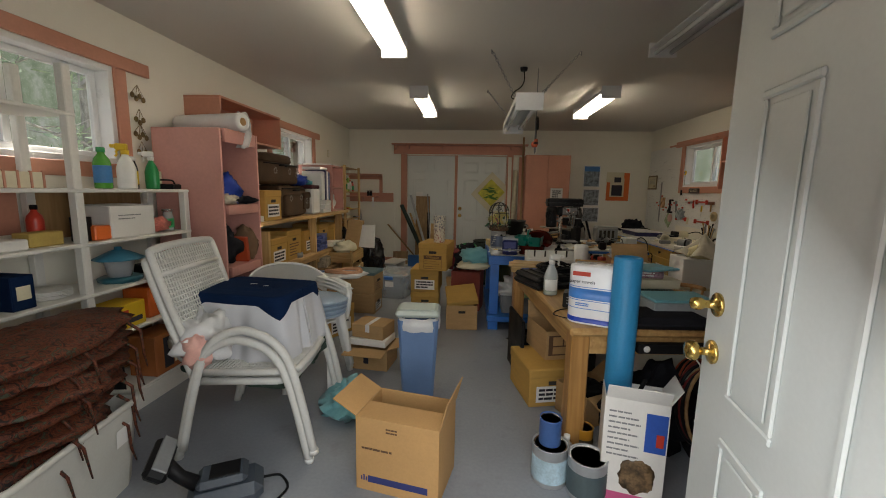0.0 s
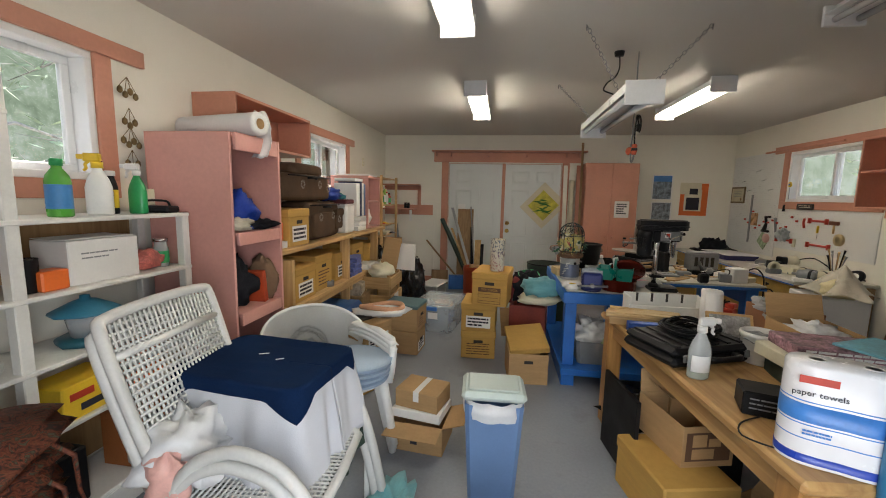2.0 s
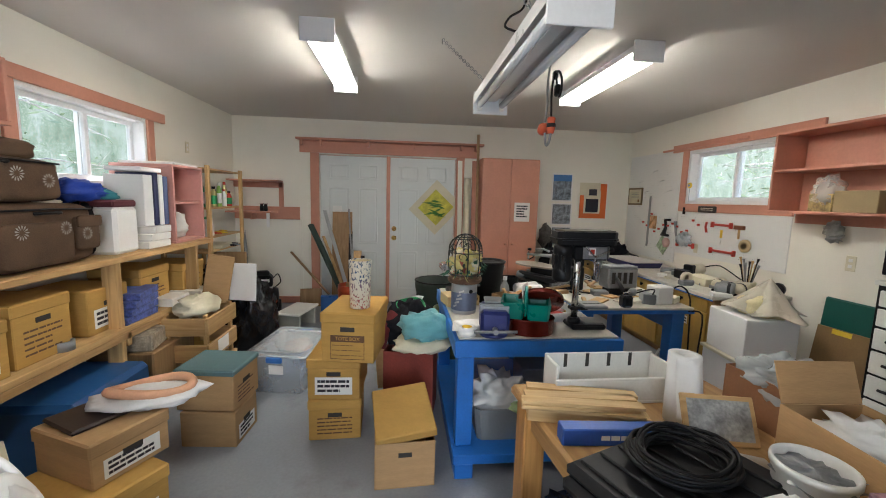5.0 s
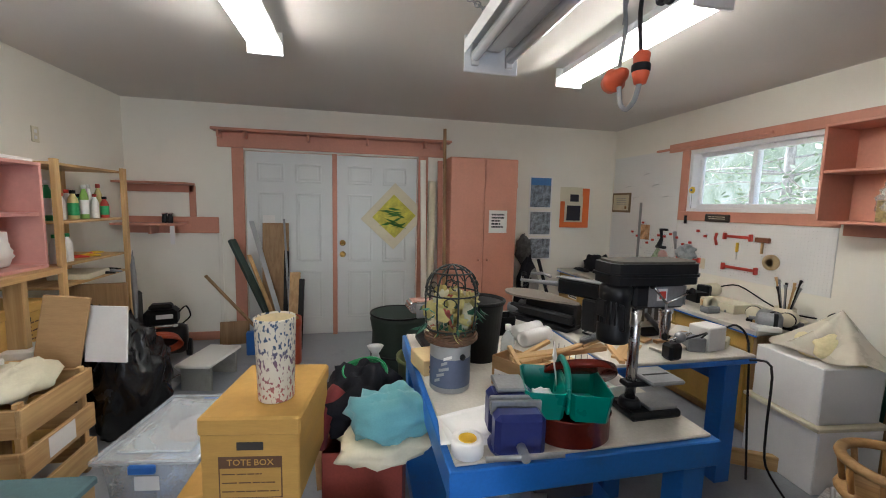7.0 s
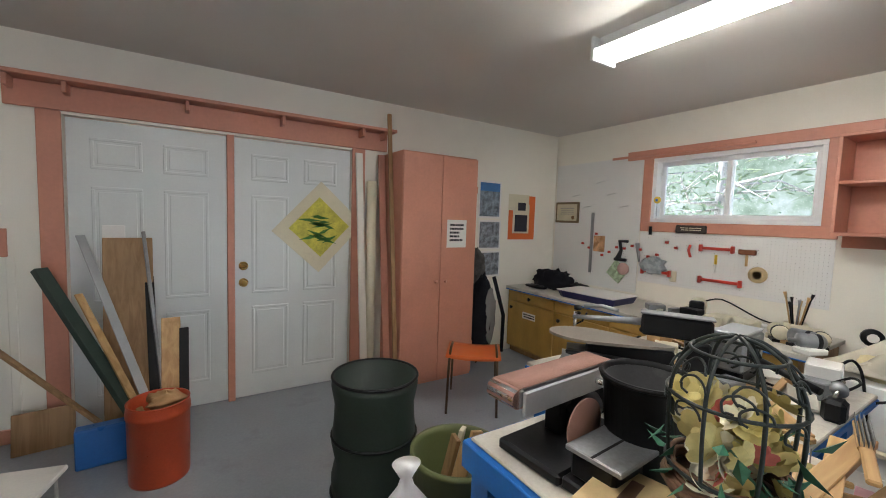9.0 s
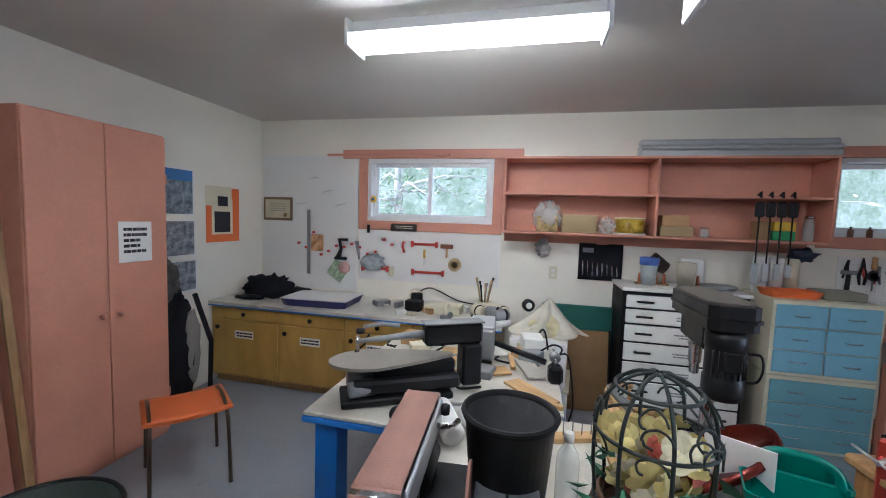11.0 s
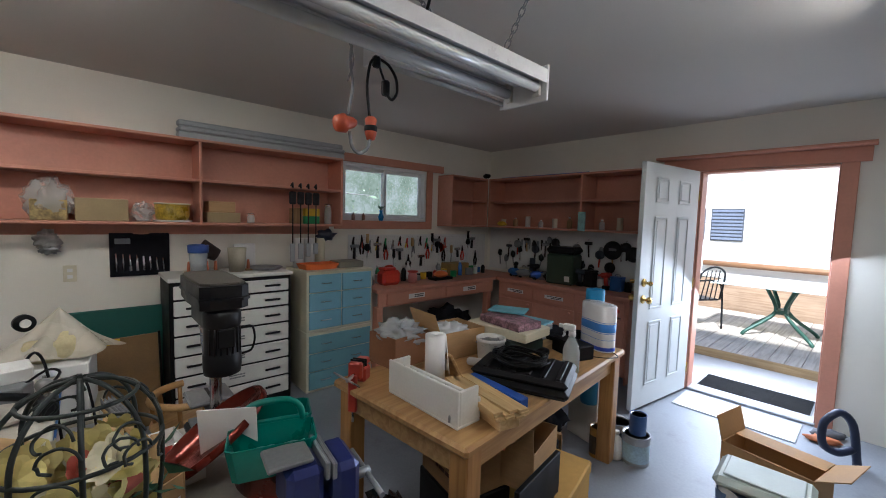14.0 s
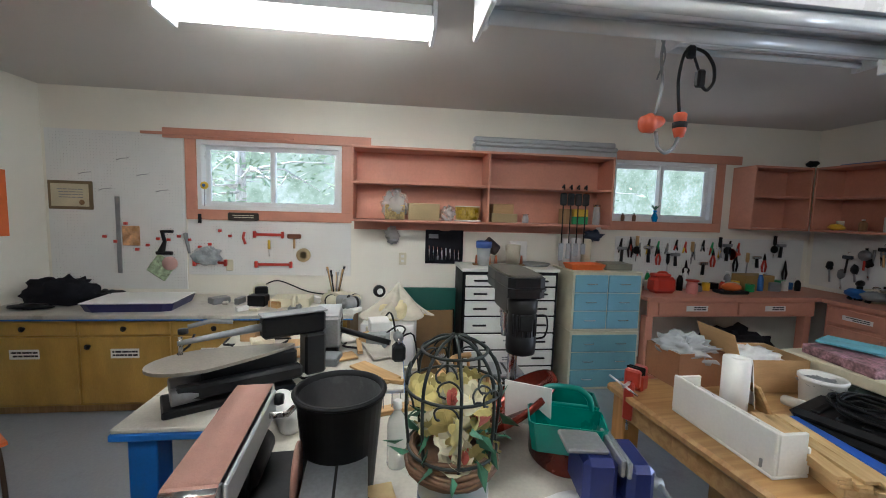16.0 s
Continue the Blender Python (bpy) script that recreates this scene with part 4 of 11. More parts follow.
def can(label, x, y, z, r, h, body, lid=STEEL, band=None, cat="paint can", name="paint_can", rz=0.0):
    o = thing(name, label, cat, x, y, z, rz)
    part("body", turn([(r * 0.97, 0), (r, 0.004), (r, h - 0.006), (r * 1.02, h - 0.003), (r * 1.02, h), (r * 0.95, h), (r * 0.94, h - 0.008)], 28), body, o)
    part("lid", turn([(r * 0.93, h - 0.012), (r * 0.93, h - 0.006), (r * 0.88, h - 0.004), (r * 0.86, h - 0.008), (0, h - 0.008)], 28), lid, o)
    if band:
        part("paper_band", turn([(r * 1.004, h * 0.12), (r * 1.006, h * 0.13), (r * 1.006, h * 0.72), (r * 1.004, h * 0.73)], 28), band, o)
    return o


def bottle(label, x, y, z, r, h, body, cap, neck=0.35, band=None, cat="bottle", name="bottle", group=""):
    o = thing(name, label, cat, x, y, z, group=group)
    part("body", turn([(r * 0.9, 0), (r, 0.006), (r, h * 0.62), (r * 0.85, h * 0.72), (r * neck, h * 0.84), (r * neck, h * 0.9)], 18), body, o)
    part("cap", turn([(r * neck * 1.25, h * 0.88), (r * neck * 1.25, h * 0.99), (r * neck, h)], 14), cap, o)
    if band:
        part("label_band", turn([(r * 1.01, h * 0.14), (r * 1.015, h * 0.15), (r * 1.015, h * 0.55), (r * 1.01, h * 0.56)], 18), band, o)
    return o


def spray(label, x, y, z, r, h, body, head, rz=0.0, band=None, sy=0.65, liquid=None):
    o = thing("spray_bottle", label, "spray bottle", x, y, z, rz)
    part("body", turn([(r * 0.92, 0), (r, 0.008), (r, h * 0.45), (r * 0.8, h * 0.58), (r * 0.36, h * 0.74), (r * 0.3, h * 0.8)], 20, sy=sy), body, o)
    if liquid:
        part("liquid", turn([(r * 0.9, 0.004), (r * 0.95, 0.01), (r * 0.95, h * 0.14), (0, h * 0.14)], 20, sy=sy), liquid, o)
    if band:
        part("paper_label", sheet(10, 2, lambda u, v: (r * 1.02 * math.cos(-2.7 + 1.9 * u), r * 1.02 * sy * math.sin(-2.7 + 1.9 * u), h * (0.12 + 0.27 * v)), 0.0005), band, o)
    bm = box(-0.016, 0.05, -0.013, 0.013, h * 0.86, h, 0.006)
    cbox(bm, 0.05, 0.075, -0.009, 0.009, h * 0.90, h * 0.98, 0.004)
    lathe(bm, [(r * 0.42, h * 0.76), (r * 0.42, h * 0.86)], 14)
    part("head", bm, head, o)
    part("trigger", bar([(0.03, 0, h * 0.87), (0.045, 0, h * 0.82), (0.042, 0, h * 0.76), (0.052, 0, h * 0.72)], 0.006, 6), head, o)
    return o


def folds(u, v, a, f, s):
    return a * (noise.noise(Vector((u * f, v * f, s))) + 0.5 * noise.noise(Vector((u * f * 2.3, v * f * 2.3, s + 4))))


# ---------- blue workbench ----------
bw = thing("workbench", "bright blue painted workbench with a stained white top", "workbench", 1.135, 5.54, 0)
def U(n, a, b, c, d, e, f, mm=BLUEP, bev=0.004):
    return part(n, box(a - 1.135, b - 1.135, c - 5.54, d - 5.54, e, f, bev), mm, bw)
U("top", 0.69, 1.58, 4.95, 6.13, 0.752, 0.764, TOPW)
U("top_frame", 0.67, 1.60, 4.93, 6.15, 0.66, 0.751)
for x in (0.69, 1.49):
    for y in (4.96, 6.03):
        U("leg", x, x + 0.09, y, y + 0.09, 0.141, 0.659)
U("lower_shelf", 0.67, 1.60, 4.88, 6.15, 0.085, 0.14)
U("skid", 0.68, 0.78, 4.885, 6.14, 0, 0.084), U("skid", 1.49, 1.59, 4.885, 6.14, 0, 0.084)

b2 = thing("work_table", "white topped work table with blue edge and blue legs", "work table", 1.9, 6.05, 0)
def V2(n, a, b, c, d, e, f, mm=BLUEP, bev=0.004):
    return part(n, box(a - 1.9, b - 1.9, c - 6.05, d - 6.05, e, f, bev), mm, b2)
V2("top", 1.62, 2.48, 5.54, 6.57, 0.742, 0.76, TOPW), V2("top", 1.36, 1.619, 6.18, 6.57, 0.742, 0.76, TOPW)
V2("top_edge", 1.615, 2.485, 5.535, 6.575, 0.715, 0.7415), V2("top_edge", 1.355, 1.614, 6.175, 6.575, 0.715, 0.7415)
for x, y in ((1.40, 6.44), (2.38, 6.44), (2.36, 5.6), (1.66, 5.6)):
    V2("leg", x, x + 0.1, y, y + 0.1, 0, 0.714)
V2("rail", 2.39, 2.44, 5.71, 6.43, 0.56, 0.70)

# golden oak bench
wbn = thing("workbench", "sturdy golden oak workbench, cluttered", "workbench", 1.34, 3.70, 0, 5)
part("worktop", box(-0.43, 0.43, -0.81, 0.81, 0.70, 0.742, 0.012), OAK, wbn)
for s in (-1, 1):
    a, b = sorted((s * 0.36, s * 0.385))
    part("apron", box(a, b, -0.70, 0.70, 0.60, 0.699), OAK, wbn)
    a, b = sorted((s * 0.745, s * 0.77))
    part("apron", box(-0.345, 0.345, a, b, 0.60, 0.699), OAK, wbn)
    for q in (-1, 1):
        part("leg", box(s * 0.365 - 0.045, s * 0.365 + 0.045, q * 0.735 - 0.045, q * 0.735 + 0.045, 0, 0.699, 0.006), OAKZ, wbn)
ps = thing("power_strip", "black power strip with white sockets on the bench apron", "power strip", 1.46, 2.905, 0.655, 5)
part("body", box(-0.16, 0.25, -0.035, 0, -0.025, 0.025, 0.004), BLACK, ps)
for x in (-0.12, 0.1, 0.16):
    part("socket", turn([(0.016, 0), (0.015, 0.004), (0, 0.004)], 14, m=pose(x, -0.035, 0, 90)), WPL, ps)

# ---------- on the blue bench ----------
ZB = 0.764
PCAN = mat("grey_blue_can_label", (0.12, 0.15, 0.24), 0.4, 0.2, var=0.1)
pc = can("grey paint can with a dark blue label", 0.788, 5.447, ZB, 0.083, 0.19, GALV, STEEL, PCAN)
for k in range(5):
    part("label_streak", sheet(8, 2, lambda u, v: (0.0845 * math.cos(-2.6 + 0.12 * k + u * (0.3 + 0.1 * (k % 3))), 0.0845 * math.sin(-2.6 + 0.12 * k + u * (0.3 + 0.1 * (k % 3))), 0.04 + 0.024 * k + v * 0.012 + u * 0.012), 0.0), PAPER if k == 4 else GALV, pc)
part("lug", turn([(0.013, 0), (0.012, 0.006), (0, 0.007)], 12, m=pose(0.03, -0.08, 0.15, 90, 0, 20)), BLACK, pc)
# wire cage with flowers
IRON = mat("dark_green_iron", (0.028, 0.036, 0.034), 0.5, 0.4, var=0.3, scale=20)
WICK = mat("brown_wicker", (0.16, 0.085, 0.045), 0.7, var=0.3, scale=30)
PETY = mat("pale_yellow_petal", (0.72, 0.62, 0.24), 0.7, var=0.15, scale=20, rnd=0.3)
PETW = mat("cream_petal", (0.74, 0.70, 0.52), 0.7, var=0.12, scale=20, rnd=0.25)
PETR = mat("coral_petal", (0.62, 0.16, 0.12), 0.7, var=0.15, scale=20, rnd=0.2)
LEAF = mat("artificial_leaf", (0.045, 0.16, 0.09), 0.5, var=0.3, scale=20, rnd=0.4)
cg = thing("flower_cage", "dark wire cage of artificial yellow flowers in a wicker base", "ornament", 0.79, 5.452, ZB + 0.192)
bm = bmesh.new()
for k in range(7):
    rod(bm, [((0.098 + 0.008 * math.sin(k)) * math.cos(a), (0.098 + 0.008 * math.sin(k)) * math.sin(a), 0.012 + 0.008 * k + 0.004 * math.sin(5 * a + k)) for a in (2 * math.pi * i / 28 for i in range(28))], 0.0055, 6, True)
part("wicker_rim", bm, WICK, cg)
part("wicker_floor", turn([(0.0, 0.004), (0.1, 0.004), (0.1, 0.02), (0.0, 0.02)], 20), WICK, cg)
for k in range(8):
    a = math.pi * 2 * k / 8
    part("cage_bar", bar([(0.1 * math.cos(a), 0.1 * math.sin(a), 0.05), (0.108 * math.cos(a), 0.108 * math.sin(a), 0.13), (0.108 * math.cos(a), 0.108 * math.sin(a), 0.2)] + [(0.108 * math.cos(q) * math.cos(a), 0.108 * math.cos(q) * math.sin(a), 0.2 + 0.115 * math.sin(q)) for q in (0.3, 0.6, 0.9, 1.2, 1.5)], 0.0038, 6), IRON, cg)
for z, r in ((0.06, 0.103), (0.2, 0.109), (0.285, 0.075)):
    part("cage_ring", bar([(r * math.cos(a), r * math.sin(a), z) for a in (2 * math.pi * i / 32 for i in range(32))], 0.0035, 6, True), IRON, cg)
rg = random.Random(11)
for k in range(16):
    a0, z0 = rg.uniform(0, 6.28), rg.uniform(0.17, 0.27)
    pts = []
    for i in range(12):
        q = i / 11 * rg.uniform(4.0, 5.0)
        rr = 0.03 * (1 - i / 16)
        a = a0 + rr / 0.1 * math.cos(q)
        z = z0 + rr * math.sin(q)
        R = 0.11 if z < 0.2 else 0.108 * math.sqrt(max(0.05, 1 - ((z - 0.2) / 0.118) ** 2)) + 0.003
        pts.append((R * math.cos(a), R * math.sin(a), z))
    part("scroll", bar(pts, 0.0024, 5), IRON, cg)


def flower(bm, c, r, rgx, n=6):
    c = Vector(c)
    ax = Vector((rgx.uniform(-1, 1), rgx.uniform(-1, 1), rgx.uniform(0, 1))).normalized()
    s = ax.orthogonal().normalized()
    u = ax.cross(s)
    for ring, tilt in ((1.0, 0.25), (0.7, 0.8)):
        for k in range(n):
            a = 2 * math.pi * (k + 0.5 * (ring < 1)) / n
            d = s * math.cos(a) + u * math.sin(a)
            w = ax.cross(d)
            L = r * ring
            pts = [c] + [c + d * L * p + w * L * q + ax * L * tilt * p * p for p, q in ((0.35, 0.26), (0.72, 0.42), (0.96, 0.22), (1.0, 0.0), (0.96, -0.22), (0.72, -0.42), (0.35, -0.26))]
            bm.faces.new([bm.verts.new(p) for p in pts]).smooth = True


for k in range(46):
    a, rr, z = rg.uniform(0, 6.28), 0.085 * math.sqrt(rg.random()), rg.uniform(0.04, 0.19)
    bm = bmesh.new()
    flower(bm, (rr * math.cos(a), rr * math.sin(a), z), rg.uniform(0.026, 0.044), rg)
    part("flower", bm, PETR if k % 9 == 4 else (PETY if k % 3 else PETW), cg)
for k in range(44):
    a, rr, z = rg.uniform(0, 6.28), rg.uniform(0.06, 0.125), rg.uniform(0.03, 0.15)
    c = Vector((rr * math.cos(a), rr * math.sin(a), z))
    d = Vector((math.cos(a) * 0.5, math.sin(a) * 0.5, rg.uniform(-0.9, 0.5))).normalized()
    w = d.cross(Vector((rg.random(), rg.random(), 1))).normalized()
    L = rg.uniform(0.03, 0.065)
    bm = bmesh.new()
    up = d.cross(w) * L * 0.12
    bm.faces.new([bm.verts.new(p) for p in (c, c + d * L * 0.4 + w * L * 0.26 + up, c + d * L, c + d * L * 0.4 - w * L * 0.26 + up)])
    part("leaf", bm, LEAF, cg)

# belt and disc sander
BELT = mat("worn_pink_abrasive_belt", (0.34, 0.185, 0.145), 0.9, var=0.14, scale=9, bump=0.5, fine=300, dirt=((0.5, 0.36, 0.3), 5, 0.5))
sd = thing("belt_sander", "bench belt and disc sander with a dusty pinkish belt", "sander", 0.935, 5.955, ZB, 4)
part("base", box(-0.2, 0.2, -0.13, 0.1, 0, 0.035, 0.008), BLACKM, sd)
part("motor", turn([(0.04, -0.1), (0.046, -0.09), (0.046, 0.07), (0.036, 0.08)], 20, m=pose(0.1, 0.02, 0.085, 0, 90, 0)), BLACKM, sd)
part("tension_knob", turn([(0.0, 0.0), (0.017, 0.0), (0.019, 0.012), (0.015, 0.024), (0.0, 0.024)], 12, m=pose(0.2, -0.021, 0.2, 90)), BLACK, sd)
part("tension_lever", bar([(0.12, -0.025, 0.19), (0.17, -0.06, 0.165), (0.2, -0.075, 0.17)], 0.009, 8), STEEL, sd)
part("belt", sheet(40, 1, lambda u, v: ((lambda q: (q[0], -0.005 + (v - 0.5) * 0.105 + 0.05, q[1]))((lambda s: (-0.23 + 0.46 * (s / 0.46), 0.235) if s < 0.46 else ((0.23 + 0.03 * math.sin((s - 0.46) / 0.0942 * math.pi), 0.205 + 0.03 * math.cos((s - 0.46) / 0.0942 * math.pi)) if s < 0.5542 else ((0.23 - (s - 0.5542), 0.175) if s < 1.0142 else (-0.23 - 0.03 * math.sin((s - 1.0142) / 0.0942 * math.pi), 0.205 - 0.03 * math.cos((s - 1.0142) / 0.0942 * math.pi)))))(u * 1.1084))), 0.001), BELT, sd)
part("platen", box(-0.21, 0.21, 0.0, 0.09, 0.182, 0.228, 0.004), GREYM, sd)
part("side_cover", box(-0.22, 0.22, -0.02, -0.009, 0.15, 0.225, 0.004), GALV, sd)
part("arm", box(-0.03, 0.03, 0.0, 0.06, 0.035, 0.18, 0.004), BLACKM, sd)
for x in (-0.23, 0.23):
    part("roller", turn([(0.028, -0.052), (0.028, 0.052)], 16, m=pose(x, 0.045, 0.205, 90)), STEEL, sd)
part("disc", turn([(0.0, 0), (0.075, 0), (0.076, 0.006), (0.0, 0.007)], 32, m=pose(-0.1, -0.13, 0.15, 90)), BELT, sd)
part("table", box(-0.2, 0.02, -0.30, -0.145, 0.12, 0.135, 0.003), GREYM, sd)
part("table_slot", box(-0.2, 0.02, -0.226, -0.219, 0.1352, 0.1362, 0), BLACK, sd)
part("table_body", box(-0.17, 0.0, -0.27, -0.14, 0.036, 0.119, 0.01), BLACKM, sd)
part("table_foot", box(-0.19, 0.03, -0.29, -0.131, 0, 0.035, 0.006), BLACKM, sd)
part("lever", bar([(0.05, -0.24, 0.05), (0.055, -0.25, 0.17)], 0.006), STEEL, sd)
part("dust_port", turn([(0.022, 0), (0.025, 0.002), (0.025, 0.08), (0.019, 0.08), (0.019, 0.01)], 16, m=pose(0.19, 0.1, 0.14, 0, 90, 30)), BLACK, sd)

bk = thing("bucket", "black plastic bucket, empty", "bucket", 1.0, 5.735, ZB)
part("shell", turn([(0.0, 0.006), (0.088, 0.006), (0.088, 0), (0.093, 0), (0.117, 0.275), (0.124, 0.278), (0.124, 0.295), (0.117, 0.297), (0.112, 0.28), (0.089, 0.01), (0.0, 0.012)], 36), BLACK, bk)
part("rim", bar([(0.1235 * math.cos(a), 0.1235 * math.sin(a), 0.29) for a in (i * math.pi / 18 for i in range(36))], 0.005, 6, True), BLACK, bk)
part("inside", turn([(0.0, 0.0125), (0.0885, 0.0125), (0.1115, 0.281), (0.1105, 0.281), (0.087, 0.0135), (0, 0.0135)], 36), mat("scuffed_black_plastic", (0.016, 0.016, 0.017), 0.6, var=0.4, dirt=((0.09, 0.085, 0.08), 9, 0.5)), bk)
bottle("clear plastic water bottle", 1.09, 5.575, ZB, 0.032, 0.21, CLEARB, WPL)
for dy, r in ((0, 0.0), (0.11, 0)):
    o = thing("paper_roll", "white paper towel roll lying down", "paper roll", 1.37, 5.87 + dy, ZB + 0.042, 25)
    part("roll", turn([(0.018, -0.1), (0.042, -0.1), (0.042, 0.1), (0.018, 0.1), (0.018, -0.1)], 24, m=pose(0, 0, 0, 0, 90, 0)), PAPER, o)
o = thing("cardboard_box", "flat printed cardboard box with dark lettering bars", "cardboard box", 0.79, 5.65, ZB, 12)
part("body", box(-0.115, 0.115, -0.085, 0.085, 0, 0.07, 0.003), mat("pale_tan_card", (0.58, 0.44, 0.22), 0.8, var=0.08), o)
bars("printing", -0.09, 0.09, 0.01, 0.05, 2, -0.0853, INK, o, 3)
part("printed_picture", box(-0.05, 0.07, -0.02, 0.01, 0.0701, 0.0708, 0), INKBR, o)
part("brand_patch", box(-0.06, 0.1, -0.0862, -0.0855, 0.036, 0.056, 0), INK, o)
# bird box of offcuts
o = carton("small cardboard caddy of wooden sticks with a white label", 1.075, 5.385, ZB, -59, 0.20, 0.13, 0.125, ())
part("paper_label", box(-0.085, 0.085, -0.0665, -0.0655, 0.012, 0.07, 0), PAPER, o)
bars("writing", -0.06, 0.07, 0.02, 0.06, 2, -0.067, INK, o, 2)
part("hand_hole", box(0.1001, 0.1008, -0.03, 0.03, 0.085, 0.105, 0), HOLE_SHADE, o)
for k, (a, b, w_, t_2) in enumerate((((1.04, 5.41, ZB + 0.115), (1.46, 5.39, ZB + 0.15), 0.024, 0.01), ((1.06, 5.37, ZB + 0.112), (1.42, 5.43, ZB + 0.14), 0.022, 0.009), ((1.05, 5.34, ZB + 0.1), (1.30, 5.30, ZB + 0.13), 0.014, 0.008), ((1.08, 5.44, ZB + 0.1), (1.24, 5.47, ZB + 0.16), 0.012, 0.007), ((1.06, 5.32, ZB + 0.09), (1.05, 5.46, ZB + 0.15), 0.01, 0.006))):
    a, b = Vector(a), Vector(b)
    q_ = (b - a).to_track_quat("X", "Z").to_matrix().to_4x4()
    ob_ = solid("wood_stick", box(0, (b - a).length, -w_, w_, -t_2, t_2, 0.002), PINEX, "pine offcut lying across a cardboard caddy", "wood offcut")
    ob_.matrix_world = Matrix.Translation(a) @ q_
o = thing("wire_brush", "wire brush with a wooden handle", "brush", 1.33, 5.365, ZB + 0.168, 16, ry=-6)
part("handle", box(-0.15, 0.0, -0.013, 0.013, 0, 0.014, 0.004), PINEX, o)
part("back", box(0.0, 0.15, -0.016, 0.016, -0.002, 0.01, 0.003), PINEX, o)
bm = bmesh.new()
for i in range(24):
    for j in range(4):
        x_, y_ = 0.006 + i * 0.006, -0.012 + j * 0.008
        rod(bm, [(x_, y_, 0.01), (x_ + 0.002, y_ * 1.15, 0.034)], 0.0012, 3)
part("bristles", bm, GREYPL, o)
# flat tray of hardware
o = carton("shallow tray with a red card and small hardware", 1.34, 5.31, ZB, 8, 0.28, 0.2, 0.055, (), WPL)
part("red_card", box(-0.08, 0.06, -0.07, 0.03, 0.03, 0.034, 0.001), RED, o)
part("pink_card", box(-0.02, 0.09, 0.02, 0.07, 0.032, 0.036, 0.001), mat("pink_card", (0.75, 0.45, 0.5), 0.6), o)
o = thing("peg_rack", "pine strip with upright nails", "rack", 1.43, 5.56, ZB, -72)
part("strip", box(-0.16, 0.16, -0.025, 0.025, 0, 0.02), PINEX, o)
for i in range(9):
    part("nail", bar([(-0.14 + i * 0.035, 0, 0.02), (-0.14 + i * 0.035, 0, 0.075)], 0.002, 5), GREYM, o)
# papers, tape, vise
for k in range(3):
    solid("paper_sheet", sheet(6, 6, lambda u, v: ((u - 0.5) * 0.2, (v - 0.5) * 0.16, 0.004 + folds(u, v, 0.006, 2.5, k)), 0.0008), PAPER, "loose white printed paper", "paper", 0.775 + 0.012 * k, 5.10 + 0.015 * k, ZB + 0.004 + 0.006 * k, 12 * k - 8)
o = thing("tape_roll", "roll of white tape", "tape", 0.74, 5.0, ZB)
part("roll", turn([(0.028, 0), (0.05, 0), (0.05, 0.045), (0.028, 0.045), (0.028, 0)], 28), PAPER, o)
part("core", turn([(0.025, 0.001), (0.0275, 0.001), (0.0275, 0.046), (0.025, 0.046), (0.025, 0.001)], 24), YELLOW, o)
VISE = mat("dark_blue_vise_enamel", (0.018, 0.028, 0.15), 0.35, 0.2, var=0.15, dirt=((0.12, 0.1, 0.09), 6, 0.4))
o = thing("bench_vise", "dark blue bench vise with steel jaws", "vise", 0.885, 5.0, ZB, -8)
part("base", turn([(0.075, 0), (0.078, 0.012), (0.06, 0.03), (0.055, 0.05)], 20), VISE, o)
part("rear_jaw", box(-0.075, 0.075, 0.0, 0.09, 0.03, 0.165, 0.016), VISE, o)
part("front_jaw", box(-0.075, 0.075, -0.095, -0.025, 0.02, 0.15, 0.016), VISE, o)
part("jaw_plate", box(-0.078, 0.078, -0.012, -0.001, 0.125, 0.172, 0.003), GREYM, o)
part("jaw_plate", box(-0.078, 0.078, -0.03, -0.018, 0.12, 0.165, 0.003), GREYM, o)
part("anvil", box(-0.05, 0.05, 0.02, 0.13, 0.166, 0.18, 0.004), GREYM, o)
part("screw", bar([(0, -0.09, 0.06), (0, -0.15, 0.06)], 0.014, 12), GREYM, o)
part("handle", bar([(-0.11, -0.14, 0.055), (0.11, -0.14, 0.065)], 0.008, 8), GREYM, o)
# red tin and teal caddy
TINR = mat("dark_red_tin", (0.18, 0.022, 0.012), 0.2, 0.5, var=0.25, scale=9)
o = thing("tin", "dark red oval biscuit tin with its lid leaning up", "tin", 1.105, 5.04, ZB, -4)
part("body", turn([(0.0, 0.002), (0.125, 0.002), (0.128, 0.006), (0.128, 0.085), (0.132, 0.088), (0.128, 0.092), (0.123, 0.088), (0.123, 0.01), (0, 0.008)], 40, sy=0.78), TINR, o)
part("lid", turn([(0.0, 0), (0.132, 0), (0.136, 0.004), (0.136, 0.024), (0.129, 0.024), (0.128, 0.006), (0, 0.005)], 40, m=pose(0.085, 0.135, 0.128, -36, 0, -10), sy=1.28), TINR, o)
o = thing("caddy", "teal plastic carrying caddy with a cloth in it", "caddy", 1.075, 5.05, ZB + 0.093, 72)
def shell(bm, w, d, h, t, taper=0.86):
    rings = []
    for s, z, k in ((taper, 0, 0), (1, h, 0), (1, h, t), (taper, t, t)):
        rings.append([bm.verts.new(((w / 2 * s - k) * a, (d / 2 * s - k) * b, z)) for a, b in ((-1, -0.8), (-0.85, -1), (0.85, -1), (1, -0.8), (1, 0.8), (0.85, 1), (-0.85, 1), (-1, 0.8))])
    for a, b in zip(rings, rings[1:]):
        for i in range(8):
            bm.faces.new((a[i], a[(i + 1) % 8], b[(i + 1) % 8], b[i]))
    bm.faces.new(rings[0][::-1]), bm.faces.new(rings[-1])
    return bm
